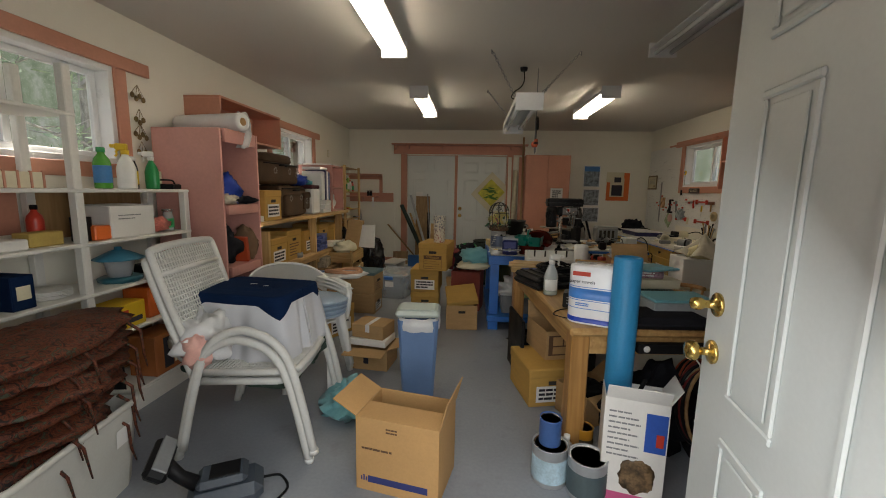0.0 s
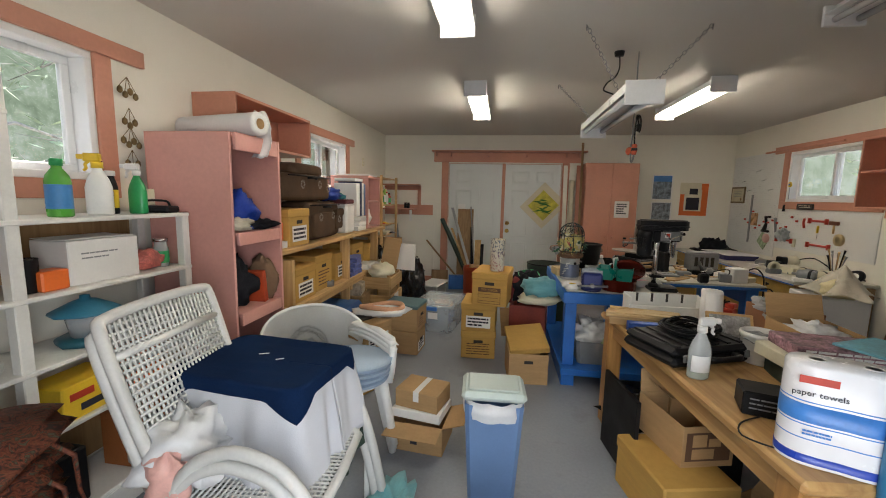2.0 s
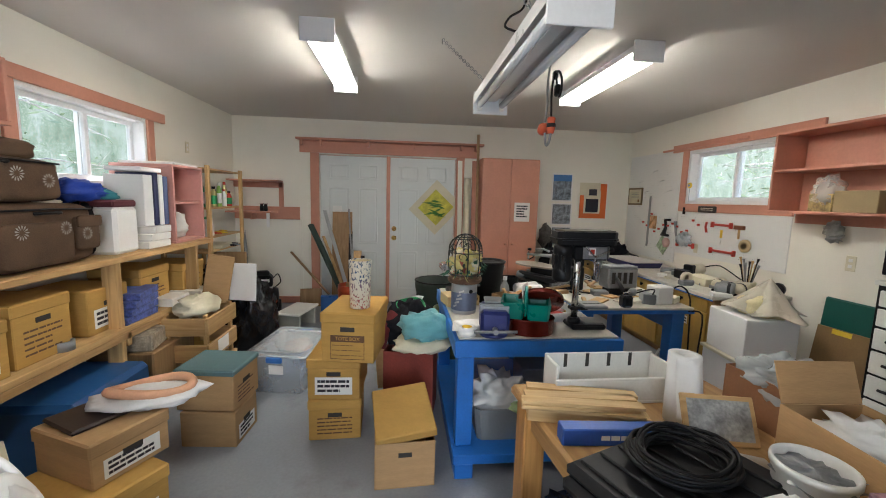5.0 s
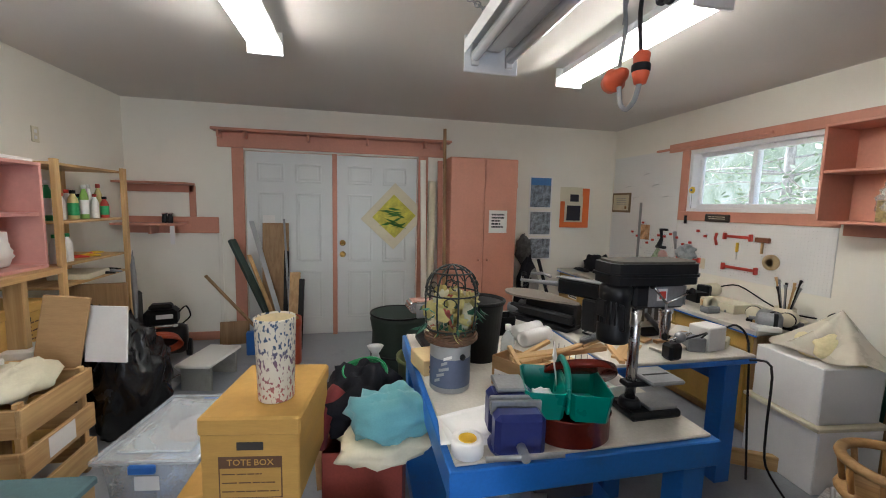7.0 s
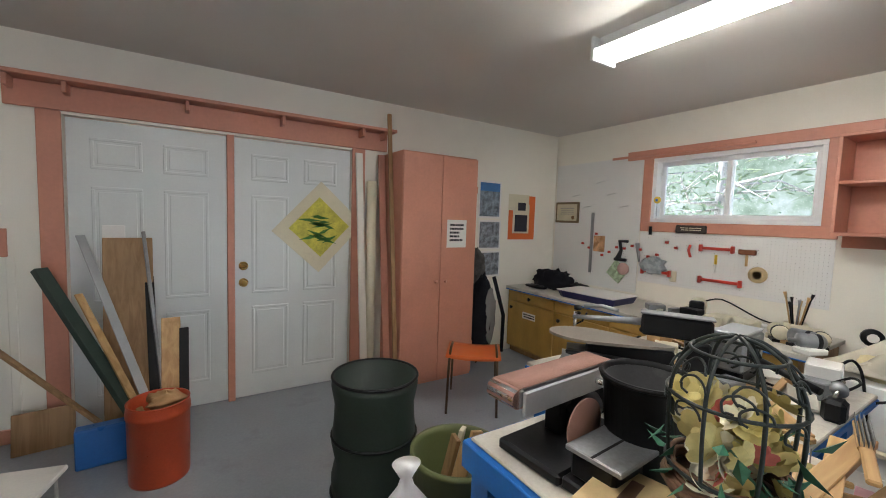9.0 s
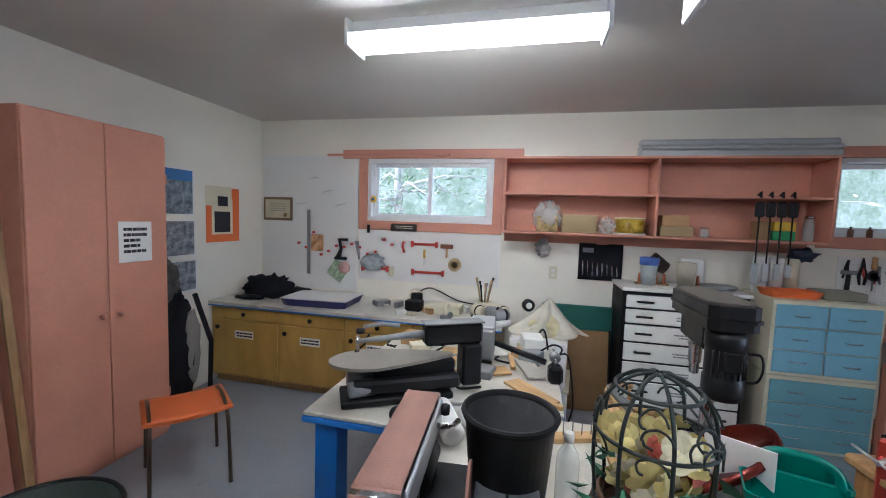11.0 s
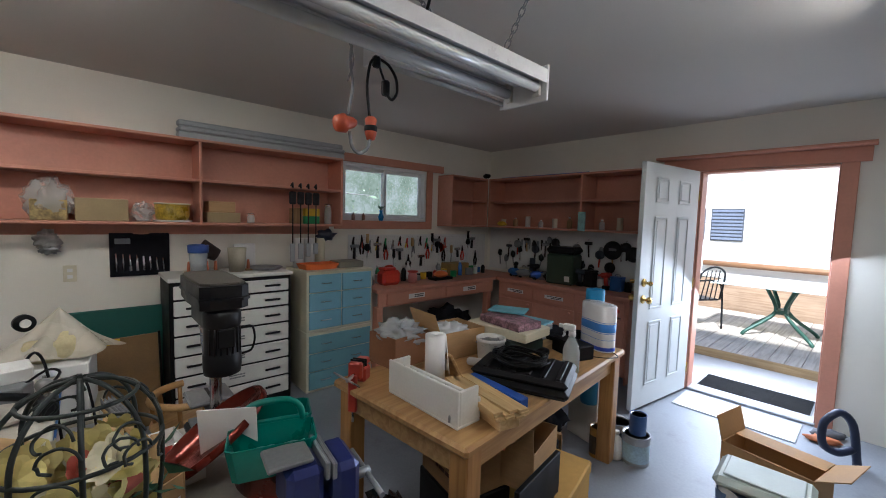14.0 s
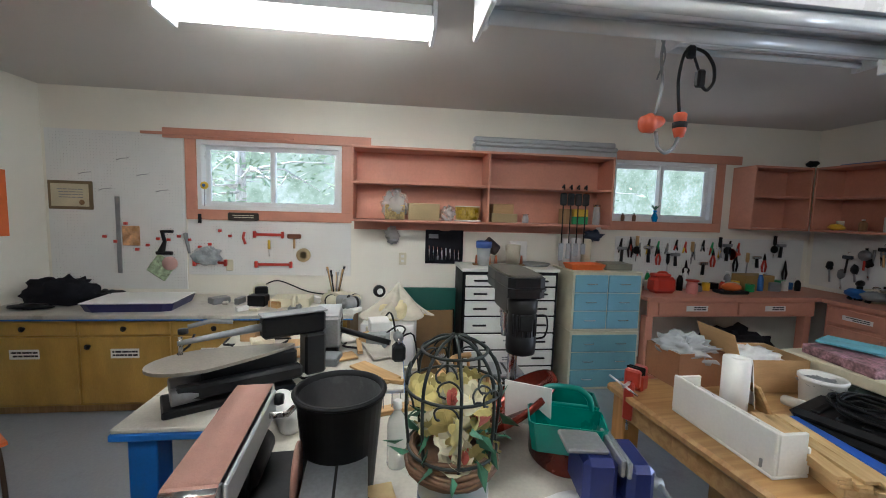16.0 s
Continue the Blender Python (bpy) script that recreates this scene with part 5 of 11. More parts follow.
for s in (-1, 1):
    bm = shell(bmesh.new(), 0.225, 0.13, 0.09, 0.004)
    bm.transform(Matrix.Translation((0, s * 0.068, 0)))
    part("tray", bm, TEAL, o)
part("divider", box(-0.1, 0.1, -0.006, 0.006, 0.02, 0.10, 0.003), TEAL, o)
part("handle", bar([(-0.085, 0, 0.085), (-0.075, 0, 0.125), (-0.04, 0, 0.15), (0.04, 0, 0.15), (0.075, 0, 0.125), (0.085, 0, 0.085)], 0.01, 8), TEAL, o)
solid("envelope", box(-0.075, 0.075, -0.002, 0.002, 0, 0.15, 0.001), PAPER, "white paper bundle in a clear sleeve", "paper", 1.12, 5.15, ZB + 0.1, 60, rx=-10)
solid("cloth_rag", sheet(10, 6, lambda u, v: ((u - 0.5) * 0.13, (v - 0.5) * 0.06, folds(u, v, 0.012, 3, 8)), 0.002), FABW, "folded white cloth in a caddy", "cloth", 1.01, 5.045, ZB + 0.13, 75)
# drill press
o = thing("drill_press", "black bench drill press with a steel column", "drill press", 1.45, 5.125, ZB)
o.scale = (0.82, 0.82, 1.0)
part("base", box(-0.115, 0.135, -0.085, 0.085, 0, 0.03, 0.01), BLACKM, o)
part("base_top", box(-0.02, 0.12, -0.07, 0.07, 0.031, 0.042, 0.003), GREYM, o)
part("column_foot", turn([(0.05, 0.03), (0.045, 0.05), (0.035, 0.06)], 20, -0.07), BLACKM, o)
part("column", bar([(-0.07, 0, 0.05), (-0.07, 0, 0.47)], 0.023, 18), STEEL, o)
part("table", box(-0.03, 0.14, -0.085, 0.085, 0.125, 0.14, 0.006), GREYM, o)
part("table_slot", box(-0.01, 0.12, -0.006, 0.006, 0.1402, 0.1412, 0), BLACK, o)
part("table_bracket", box(-0.11, 0.02, -0.03, 0.03, 0.105, 0.1248, 0.006), BLACKM, o)
part("head", box(-0.12, 0.13, -0.05, 0.05, 0.40, 0.485, 0.012), BLACKM, o)
bm = bmesh.new()
def slab(bm, z0, z1, k):
    pts = [(-0.255 * k, 0.055 * k), (-0.23 * k, 0.085 * k), (-0.02, 0.092 * k), (0.15 * k, 0.085 * k), (0.19 * k, 0.05 * k)]
    ring = [(x, -y) for x, y in pts] + [(x, y) for x, y in pts[::-1]]
    a = [bm.verts.new((x, y, z0)) for x, y in ring]
    b = [bm.verts.new((x, y, z1)) for x, y in ring]
    n = len(a)
    for i in range(n):
        bm.faces.new((a[i], a[(i + 1) % n], b[(i + 1) % n], b[i]))
    bm.faces.new(a[::-1]), bm.faces.new(b)
slab(bm, 0.49, 0.515, 0.97), slab(bm, 0.516, 0.525, 1.02), slab(bm, 0.526, 0.562, 0.98)
part("belt_cover", bm, BLACKM, o)
bm = bmesh.new()
slab(bm, 0.5625, 0.57, 0.9)
part("cover_top", bm, mat("dusty_black", (0.085, 0.075, 0.06), 0.8, var=0.3, scale=12), o)
part("motor", turn([(0.05, 0.275), (0.064, 0.28), (0.067, 0.3), (0.067, 0.34), (0.063, 0.345), (0.063, 0.43), (0.067, 0.435), (0.067, 0.475), (0.05, 0.488)], 24, -0.18), BLACKM, o)
part("motor_box", box(-0.25, -0.235, -0.03, 0.03, 0.37, 0.43, 0.004), BLACK, o)
part("front_panel", box(0.131, 0.137, -0.045, 0.045, 0.41, 0.48, 0.002), GREYM, o)
part("side_panel", box(-0.06, 0.115, -0.0545, -0.0505, 0.408, 0.48, 0.002), GREYM, o)
part("switch_plate", box(-0.02, 0.03, -0.0565, -0.0547, 0.43, 0.472, 0.001), PAPER, o)
part("switch", box(-0.01, 0.02, -0.062, -0.0567, 0.437, 0.464, 0.002), RED, o)
for k in range(7):
    part("motor_rib", bar([(-0.18 + 0.064 * math.cos(2.2 + 0.33 * k), 0.064 * math.sin(2.2 + 0.33 * k), 0.348), (-0.18 + 0.064 * math.cos(2.2 + 0.33 * k), 0.064 * math.sin(2.2 + 0.33 * k), 0.428)], 0.004, 5), BLACKM, o)
part("quill", turn([(0.006, 0.27), (0.018, 0.275), (0.02, 0.31), (0.024, 0.315), (0.026, 0.37), (0.03, 0.375), (0.03, 0.40)], 18, 0.08), STEEL, o)
for k in range(3):
    a = k * 2.1 + 0.4
    part("feed_lever", bar([(0.03, -0.055, 0.42), (0.03 + 0.11 * math.cos(a), -0.075, 0.42 + 0.11 * math.sin(a))], 0.005), STEEL, o)
    part("lever_knob", lump((0.03 + 0.115 * math.cos(a), -0.076, 0.42 + 0.115 * math.sin(a)), (0.013, 0.013, 0.013), 1, 0.0, 12, 8), BLACK, o)
part("power_cord", bar([(-0.2, -0.06, 0.42), (-0.21, -0.1, 0.42), (-0.21, -0.11, 0.38), (-0.2, -0.1, 0.34), (-0.19, -0.06, 0.33)], 0.004), BLACK, o)

# ---------- under and beside the blue bench ----------
o = thing("storage_tote", "grey plastic tote with white and green bags", "storage tote", 0.98, 5.12, 0.141)
part("tub", shell(bmesh.new(), 0.36, 0.26, 0.19, 0.006), GREYPL, o)
solid("plastic_bag", lump((0, 0, 0), (0.17, 0.13, 0.11), 3, 0.55, 28, 18, 2.6), BAGW, "crumpled white plastic bag in a tote", "plastic bag", 0.95, 5.12, 0.37)
solid("plastic_bag", lump((0, 0, 0), (0.09, 0.07, 0.05), 9, 0.5, 20, 12), mat("pale_green_bag", (0.35, 0.48, 0.24), 0.5, var=0.1), "green plastic bag in a tote", "plastic bag", 1.07, 5.04, 0.335)
solid("cardboard_box", box(-0.15, 0.15, -0.12, 0.12, 0, 0.2, 0.004), GREYPL, "grey box under the blue bench", "box", 1.37, 5.6, 0.141)
o = thing("old_jacket", "heap of black and red clothes beside the blue bench", "clothes", 0.44, 5.72, 0.46)
part("body", lump((0, 0, 0.14), (0.19, 0.2, 0.15), 21, 0.45, 28, 18, 2.2, -0.14), FABK, o)
part("sleeve", bar([(-0.1, -0.08, 0.22), (-0.17, -0.14, 0.16), (-0.19, -0.17, 0.02)], [0.05, 0.045, 0.035], 10), mat("dark_red_cloth", (0.16, 0.02, 0.02), 0.9, var=0.2), o)
o = carton("red and black carton holding folded things", 0.46, 5.66, 0, -10, 0.34, 0.30, 0.46, (), mat("dull_red_carton", (0.30, 0.055, 0.035), 0.7, var=0.2))
solid("blanket", lump((0, 0, 0), (0.17, 0.14, 0.1), 31, 0.32, 30, 20, 2.4), FABT, "crumpled aqua cloth cap on a heap", "cloth", 0.55, 5.45, 0.66)
solid("pillow", lump((0, 0, 0), (0.2, 0.17, 0.05), 33, 0.3, 24, 12), CREAM, "cream folded towel under an aqua cloth", "towel", 0.53, 5.45, 0.56, 20)
o = thing("cord_coil", "coil of green garden cord on a heap", "cord", 0.45, 5.75, 0.70, rx=24)
rgc = random.Random(5)
for k in range(6):
    r = 0.09 + rgc.uniform(-0.015, 0.015)
    part("loop", bar([(r * math.cos(a), r * 0.8 * math.sin(a), 0.006 * k + 0.006 * math.sin(3 * a + k)) for a in (i * math.pi / 12 for i in range(24))], 0.005, 6, True), GREEN, o)
o = thing("adaptor", "small grey plastic power box with a lead on the floor", "adaptor", 1.03, 4.72, 0)
part("body", box(-0.06, 0.06, -0.05, 0.05, 0, 0.11, 0.012), mat("blue_grey_plastic", (0.10, 0.14, 0.16), 0.5), o)
part("lead", bar([(-0.06, 0, 0.02), (-0.1, -0.05, 0.008), (-0.04, -0.1, 0.008), (0.04, -0.08, 0.008)], 0.006), BLACK, o)

# boxes in the aisle
o = banker("golden cardboard filing box on the floor, bottom of a stack", -0.02, 5.47, 0, 3, 0.31, 0.38, 0.26, group="stack of filing boxes", seed=1)
o = banker("golden cardboard filing box with a white label, mid stack", -0.01, 5.47, 0.261, -2, 0.31, 0.38, 0.26, paper=1, group="stack of filing boxes", seed=2)
o = banker("golden cardboard filing box lettered tote box, topmost of a stack", 0.105, 5.42, 0.522, -8, 0.31, 0.42, 0.30, group="stack of filing boxes", print_=False)
part("print_panel", box(-0.10, 0.10, -0.2108, -0.2102, 0.02, 0.165, 0), INKBR, o)
part("print_field", box(-0.096, 0.096, -0.2113, -0.2109, 0.024, 0.125, 0), CARDY, o)
letters("TOTE BOX", 0.03, CARDY, o, pose(0, -0.2114, 0.144, 90, 0, 0))
bars("printing", -0.09, 0.09, 0.03, 0.12, 3, -0.2114, INKBR, o, 6, fill=0.12)
cup = thing("waste_basket", "speckled paper waste basket standing on a box", "waste basket", 0.135, 5.34, 0.823)
SPECK, nt_, b_ = nodes_of("blue_and_red_flecked_card")
t_, v_, r_, x_, x2_, g_, gr_ = nt_.nodes.new("ShaderNodeTexCoord"), nt_.nodes.new("ShaderNodeTexNoise"), nt_.nodes.new("ShaderNodeValToRGB"), nt_.nodes.new("ShaderNodeMapping"), nt_.nodes.new("ShaderNodeMix"), nt_.nodes.new("ShaderNodeSeparateXYZ"), nt_.nodes.new("ShaderNodeValToRGB")
x_.inputs["Scale"].default_value, x_.inputs["Rotation"].default_value = (1.0, 1.0, 0.55), (0.5, 0.4, 0.3)
v_.inputs["Scale"].default_value, v_.inputs["Detail"].default_value = 95, 1.5
nt_.links.new(t_.outputs["Object"], x_.inputs[0]), nt_.links.new(x_.outputs[0], v_.inputs["Vector"]), nt_.links.new(v_.outputs[0], r_.inputs[0])
r_.color_ramp.elements[0].position, r_.color_ramp.elements[1].position = 0.40, 0.47
r_.color_ramp.elements[0].color, r_.color_ramp.elements[1].color = (0, 0, 0, 1), (1, 1, 1, 1)
nt_.links.new(t_.outputs["Object"], g_.inputs[0]), nt_.links.new(g_.outputs["Z"], gr_.inputs[0])
gr_.color_ramp.elements[0].position, gr_.color_ramp.elements[1].position = 0.03, 0.2
gr_.color_ramp.elements[0].color, gr_.color_ramp.elements[1].color = (0.42, 0.12, 0.10, 1), (0.05, 0.09, 0.16, 1)
x2_.data_type = "RGBA"
nt_.links.new(r_.outputs[0], x2_.inputs[0]), nt_.links.new(gr_.outputs[0], x2_.inputs[6])
x2_.inputs[7].default_value = (0.70, 0.64, 0.52, 1)
nt_.links.new(x2_.outputs[2], b_.inputs["Base Color"])
part("shell", turn([(0.0, 0.004), (0.056, 0.004), (0.058, 0), (0.06, 0.004), (0.068, 0.28), (0.069, 0.288), (0.066, 0.29), (0.065, 0.28), (0.055, 0.01), (0, 0.009)], 32), SPECK, cup)
part("lining", turn([(0.0, 0.0105), (0.0545, 0.011), (0.0645, 0.283), (0.0635, 0.283), (0.053, 0.013), (0.0, 0.0125)], 32), mat("cream_card", (0.70, 0.58, 0.34), 0.8), cup)
o = carton("open cardboard box with its lid flaps leaning back", 0.405, 5.02, 0, 4, 0.31, 0.36, 0.25, ())
part("lid", box(-0.158, 0.158, -0.185, 0.185, 0, 0.05, 0.006, pose(0, 0.01, 0.29, 14, -7, 2)), CARDY, o)
part("hand_hole", box(-0.035, 0.035, -0.1815, -0.1803, 0.17, 0.195, 0), HOLE_SHADE, o)
solid("cardboard_sheet", box(-0.13, 0.13, -0.004, 0.004, 0, 0.3, 0.002), CARD, "loose cardboard flap leaning on the heap", "cardboard", 0.33, 5.98, 0.0, 20, rx=-18)

# clear tote
o = thing("storage_tote", "clear plastic storage tote with blue clips", "storage tote", -0.50, 6.17, 0, -8)
TOTEC = mat("milky_clear_plastic", (0.80, 0.85, 0.90), 0.22, var=0.04, bump=0.03, alpha=0.3)
part("tub", shell(bmesh.new(), 0.44, 0.62, 0.29, 0.004, 0.9), TOTEC, o)
part("lid", box(-0.235, 0.235, -0.325, 0.325, 0.291, 0.302, 0.004), TOTEC, o)
part("lid_field", box(-0.17, 0.17, -0.25, 0.25, 0.3025, 0.316, 0.006), TOTEC, o)
part("lid_rim", bar([(-0.228, -0.318, 0.308), (0.228, -0.318, 0.308), (0.228, 0.318, 0.308), (-0.228, 0.318, 0.308)], 0.011, 8, True), TOTEC, o)
for s in (-1, 1):
    part("clip", box(-0.06, 0.06, s * 0.33 - 0.012, s * 0.33 + 0.012, 0.255, 0.30, 0.008), BLUE, o)
part("sticker", box(-0.05, 0.06, -0.3105, -0.3095, 0.16, 0.23, 0), PAPER, o)
solid("folded_cloth", lump((0, 0, 0.1), (0.17, 0.25, 0.1), 12, 0.25, 20, 12, 2, -0.09), mat("blue_white_cloth", (0.28, 0.38, 0.58), 0.9, var=0.5, scale=12), "blue and white cloth in a clear tote", "cloth", -0.50, 6.17, 0.012, -8)
solid("folded_cloth", lump((0, 0, 0), (0.11, 0.14, 0.04), 14, 0.3), mat("peach_cloth", (0.62, 0.36, 0.24), 0.9), "peach cloth in a clear tote", "cloth", -0.47, 6.25, 0.24)

# blue kitchen bin, cartons, torn box
o = thing("waste_bin", "slate blue plastic bin with a white liner and grey-green lid", "bin", 0.155, 3.56, 0, 3)
part("body", shell(bmesh.new(), 0.27, 0.20, 0.54, 0.004, 0.78), BINB, o)
bm = bmesh.new()
rings = []
for z, k in ((0.555, 1.0), (0.56, 1.06), (0.50, 1.08), (0.47, 1.05)):
    rings.append([bm.verts.new(((0.135 * k) * math.cos(a) * (1.12 if abs(math.cos(a)) < 0.8 else 1), (0.102 * k) * math.sin(a) * 1.15, z + 0.012 * noise.noise(Vector((4 * math.cos(a), 4 * math.sin(a), z * 9))))) for a in (i * math.pi / 18 for i in range(36))])
for a, b in zip(rings, rings[1:]):
    for i in range(36):
        bm.faces.new((a[i], a[(i + 1) % 36], b[(i + 1) % 36], b[i])).smooth = True
part("liner", bm, BAGW, o)
part("lid", box(-0.15, 0.145, -0.115, 0.115, 0.562, 0.605, 0.018), LIDG, o)
part("lid_panel", box(-0.12, 0.115, -0.085, 0.085, 0.606, 0.614, 0.006), LIDG, o)
o = carton("cardboard carton with a printed black square, half open", -0.27, 3.98, 0, -6, 0.32, 0.27, 0.17, ((0, -1, 95), (1, 0, 70)))
part("print_mark", box(-0.03, 0.01, -0.1362, -0.1352, 0.05, 0.1, 0), INK, o)
solid("flat_box", box(-0.15, 0.15, -0.11, 0.11, 0, 0.055, 0.004), WPL, "flat white carton with orange print", "box", -0.275, 3.99, 0.176, -10)
o = thing("cardboard_box", "closed cardboard box with a strip of tape", "cardboard box", -0.27, 4.0, 0.232, -14)
part("body", box(-0.135, 0.135, -0.105, 0.105, 0, 0.11, 0.004), CARD, o)
part("tape", box(-0.018, 0.018, -0.1065, 0.1, 0.05, 0.1112, 0.001), BAGW, o)

# torn white box in the foreground
o = carton("open brown carton with torn flaps and a blue printed mark", 0.215, 2.73, 0, -12, 0.40, 0.28, 0.36, ((-1, 0, 62), (1, 0, 14), (0, -1, -88)), mat("orange_brown_cardboard", (0.52, 0.30, 0.12), 0.8, var=0.09, scale=4, bump=0.08, dirt=((0.4, 0.22, 0.08), 4, 0.3)))
BLUINK = mat("blue_print", (0.03, 0.04, 0.16), 0.8)
part("printed_mark", box(-0.14, 0.15, -0.1412, -0.1402, 0.045, 0.078, 0.0003), BLUINK, o)
for k in range(3):
    part("printed_mark", box(-0.175 + k * 0.012, -0.168 + k * 0.012, -0.1412, -0.1402, 0.05, 0.07 + 0.008 * (k == 1), 0), BLUINK, o)
bars("printing", -0.17, -0.02, 0.20, 0.225, 1, -0.1403, INKBR, o, 2, fill=0.4)
bars("printing", -0.05, 0.03, 0.30, 0.33, 2, -0.1403, INKBR, o, 5, fill=0.5)

# ---------- foreground, west side ----------
# patio chairs, one nested in the other
MESHW = mat("white_chair_mesh", (0.60, 0.595, 0.565), 0.5, var=0.08, scale=8, dirt=((0.5, 0.46, 0.38), 6, 0.4))
def patio_chair(x, y, z, rz, label):
    """A white patio chair; it looks along +x of its own."""
    o = thing("patio_chair", label, "chair", x, y, z, rz, "nested patio chairs")
    for s in (-1, 1):
        part("side_frame", bar([(0.36, s * 0.29, 0.0), (0.30, s * 0.29, 0.30), (0.24, s * 0.285, 0.50), (0.15, s * 0.28, 0.60), (0.02, s * 0.28, 0.64), (-0.10, s * 0.28, 0.60), (-0.18, s * 0.28, 0.50), (-0.24, s * 0.285, 0.30), (-0.31, s * 0.29, 0.0)], 0.021, 10), MESHW, o)
        part("foot", turn([(0.024, 0), (0.024, 0.02), (0.0, 0.021)], 12, 0.36, s * 0.29), WPL, o)
    def rr(u):
        return u
    fr = bmesh.new()
    back = [(-0.22, -0.25, 0.40), (-0.33, -0.255, 0.72), (-0.41, -0.255, 0.98), (-0.425, -0.22, 1.02), (-0.43, 0, 1.03), (-0.425, 0.22, 1.02), (-0.41, 0.255, 0.98), (-0.33, 0.255, 0.72), (-0.22, 0.25, 0.40)]
    part("back_frame", bar(back, 0.019, 10), MESHW, o)
    part("head_rail", bar([(-0.385, -0.25, 0.90), (-0.385, 0.25, 0.90)], 0.014, 8), MESHW, o)
    part("seat_frame", bar([(-0.22, -0.25, 0.40), (0.2, -0.25, 0.415), (0.26, -0.2, 0.41), (0.265, 0, 0.405), (0.26, 0.2, 0.41), (0.2, 0.25, 0.415), (-0.22, 0.25, 0.40)], 0.018, 10, True), MESHW, o)
    bm = bmesh.new()
    for k in range(25):
        v = -0.24 + 0.48 * k / 24
        rod(bm, [(-0.225, v, 0.42), (-0.33, v, 0.72), (-0.42, v, 1.015)], 0.0054, 4)
    for k in range(26):
        u = k / 25
        rod(bm, [(-0.225 - 0.2 * u, -0.25, 0.42 + 0.595 * u), (-0.225 - 0.2 * u, 0.25, 0.42 + 0.595 * u)], 0.0054, 4)
    tagged(part("back_mesh", bm, MESHW, o), kind="stuff")
    bm = bmesh.new()
    for k in range(25):
        v = -0.24 + 0.48 * k / 24
        rod(bm, [(-0.22, v, 0.405), (0.255, v, 0.415)], 0.0054, 4)
        w = -0.21 + 0.46 * k / 24
        rod(bm, [(w, -0.25, 0.41), (w, 0.25, 0.41)], 0.0054, 4)
    tagged(part("seat_mesh", bm, MESHW, o), kind="stuff")
    return o


pc1 = patio_chair(-0.68, 3.05, 0, 4, "white metal patio chair with a mesh seat and back")
pc2 = patio_chair(-0.655, 3.05, 0.05, 4, "white metal patio chair nested on another, piled with cloth")
# boxed pile under a cloth
o = solid("seat_pile", box(-0.24, 0.24, -0.18, 0.18, 0, 0.285, 0.02), WPL, "white boxed cushions on the patio chair", "cushion", -0.765, 3.19, 0.50, -6)
cl = thing("table_cloth", "navy, white and green striped cloth draped over a chair", "cloth", -0.765, 3.19, 0.80, -6)
CX, CY = 0.285, 0.216


def rim(u):
    """A point on the pile's rounded rectangular edge and the way out of it; u runs round once."""
    a = 2 * math.pi * u
    c, s_ = math.cos(a), math.sin(a)
    k = (abs(c) ** 9 + abs(s_) ** 9) ** (-1 / 9)
    n_2 = Vector((math.copysign(abs(c) ** 4, c), math.copysign(abs(s_) ** 4, s_))).normalized()
    return CX * c * k, CY * s_ * k, n_2, max(0.0, 1 - abs(abs(c) - abs(s_)) * 2.6)


def skirt(u, d, flare, amp):
    x, y, n_2, corner = rim(u)
    f = d * flare + amp * min(1, d * 5) * (math.sin(2 * math.pi * u * 9 + 1.3 * math.sin(6 * u + d * 3)) + 0.5 * math.sin(2 * math.pi * u * 17 + 2))
    f += 0.05 * corner * d
    return x + n_2.x * f, y + n_2.y * f, -d + folds(u, d, 0.003, 6, 3)


def navy(u, v):
    x, y, n_2, corner = rim(u)
    if v < 0.6:
        k = v / 0.6 * 1.012
        return x * k, y * k, 0.006 + folds(u * v, v, 0.003, 5, 4) + 0.004 * math.sin(9 * x * k + 4) * math.cos(7 * y * k)
    drop = (0.045 + 0.075 * corner) * (v - 0.6) / 0.4
    p = skirt(u, drop, 0.10, 0.004)
    return p[0] * 1.012, p[1] * 1.012, p[2] + 0.004


def white_drop(u):
    return 0.33 + 0.05 * math.sin(2 * math.pi * u + 2.5) + 0.015 * math.sin(2 * math.pi * 5 * u)


part("navy_field", sheet(120, 30, navy, 0.002), FABN, cl)
part("white_field", sheet(160, 14, lambda u, v: skirt(u, 0.004 + white_drop(u) * v, 0.12, 0.012), 0.002), FABW, cl)
part("green_hem", sheet(120, 5, lambda u, v: skirt(0.58 + 0.52 * u, 0.006 + white_drop(0.58 + 0.52 * u) + 0.075 * v, 0.12, 0.012), 0.002), FABO, cl)
part("paint_marks", box(-0.03, 0.01, -0.004, 0.004, 0.0105, 0.0125, 0.001, pose(-0.02, 0.02, 0.004, 0, 0, 30)), PAPER, cl)
part("paint_marks", box(-0.02, 0.012, -0.003, 0.003, 0.0105, 0.0125, 0.001, pose(0.07, -0.01, 0.004, 0, 0, 40)), PAPER, cl)
solid("plastic_bag", lump((0, 0, 0), (0.15, 0.14, 0.13), 4, 0.5, 30, 20, 2.4), BAGW, "white plastic shopping bag on the patio chair", "plastic bag", -0.90, 2.90, 0.60)
solid("plastic_bag", lump((0, 0, 0), (0.08, 0.05, 0.09), 8, 0.4, 20, 14), mat("peach_plastic", (0.75, 0.42, 0.36), 0.5), "peach coloured wrapping showing through a bag", "plastic bag", -0.86, 2.78, 0.56)

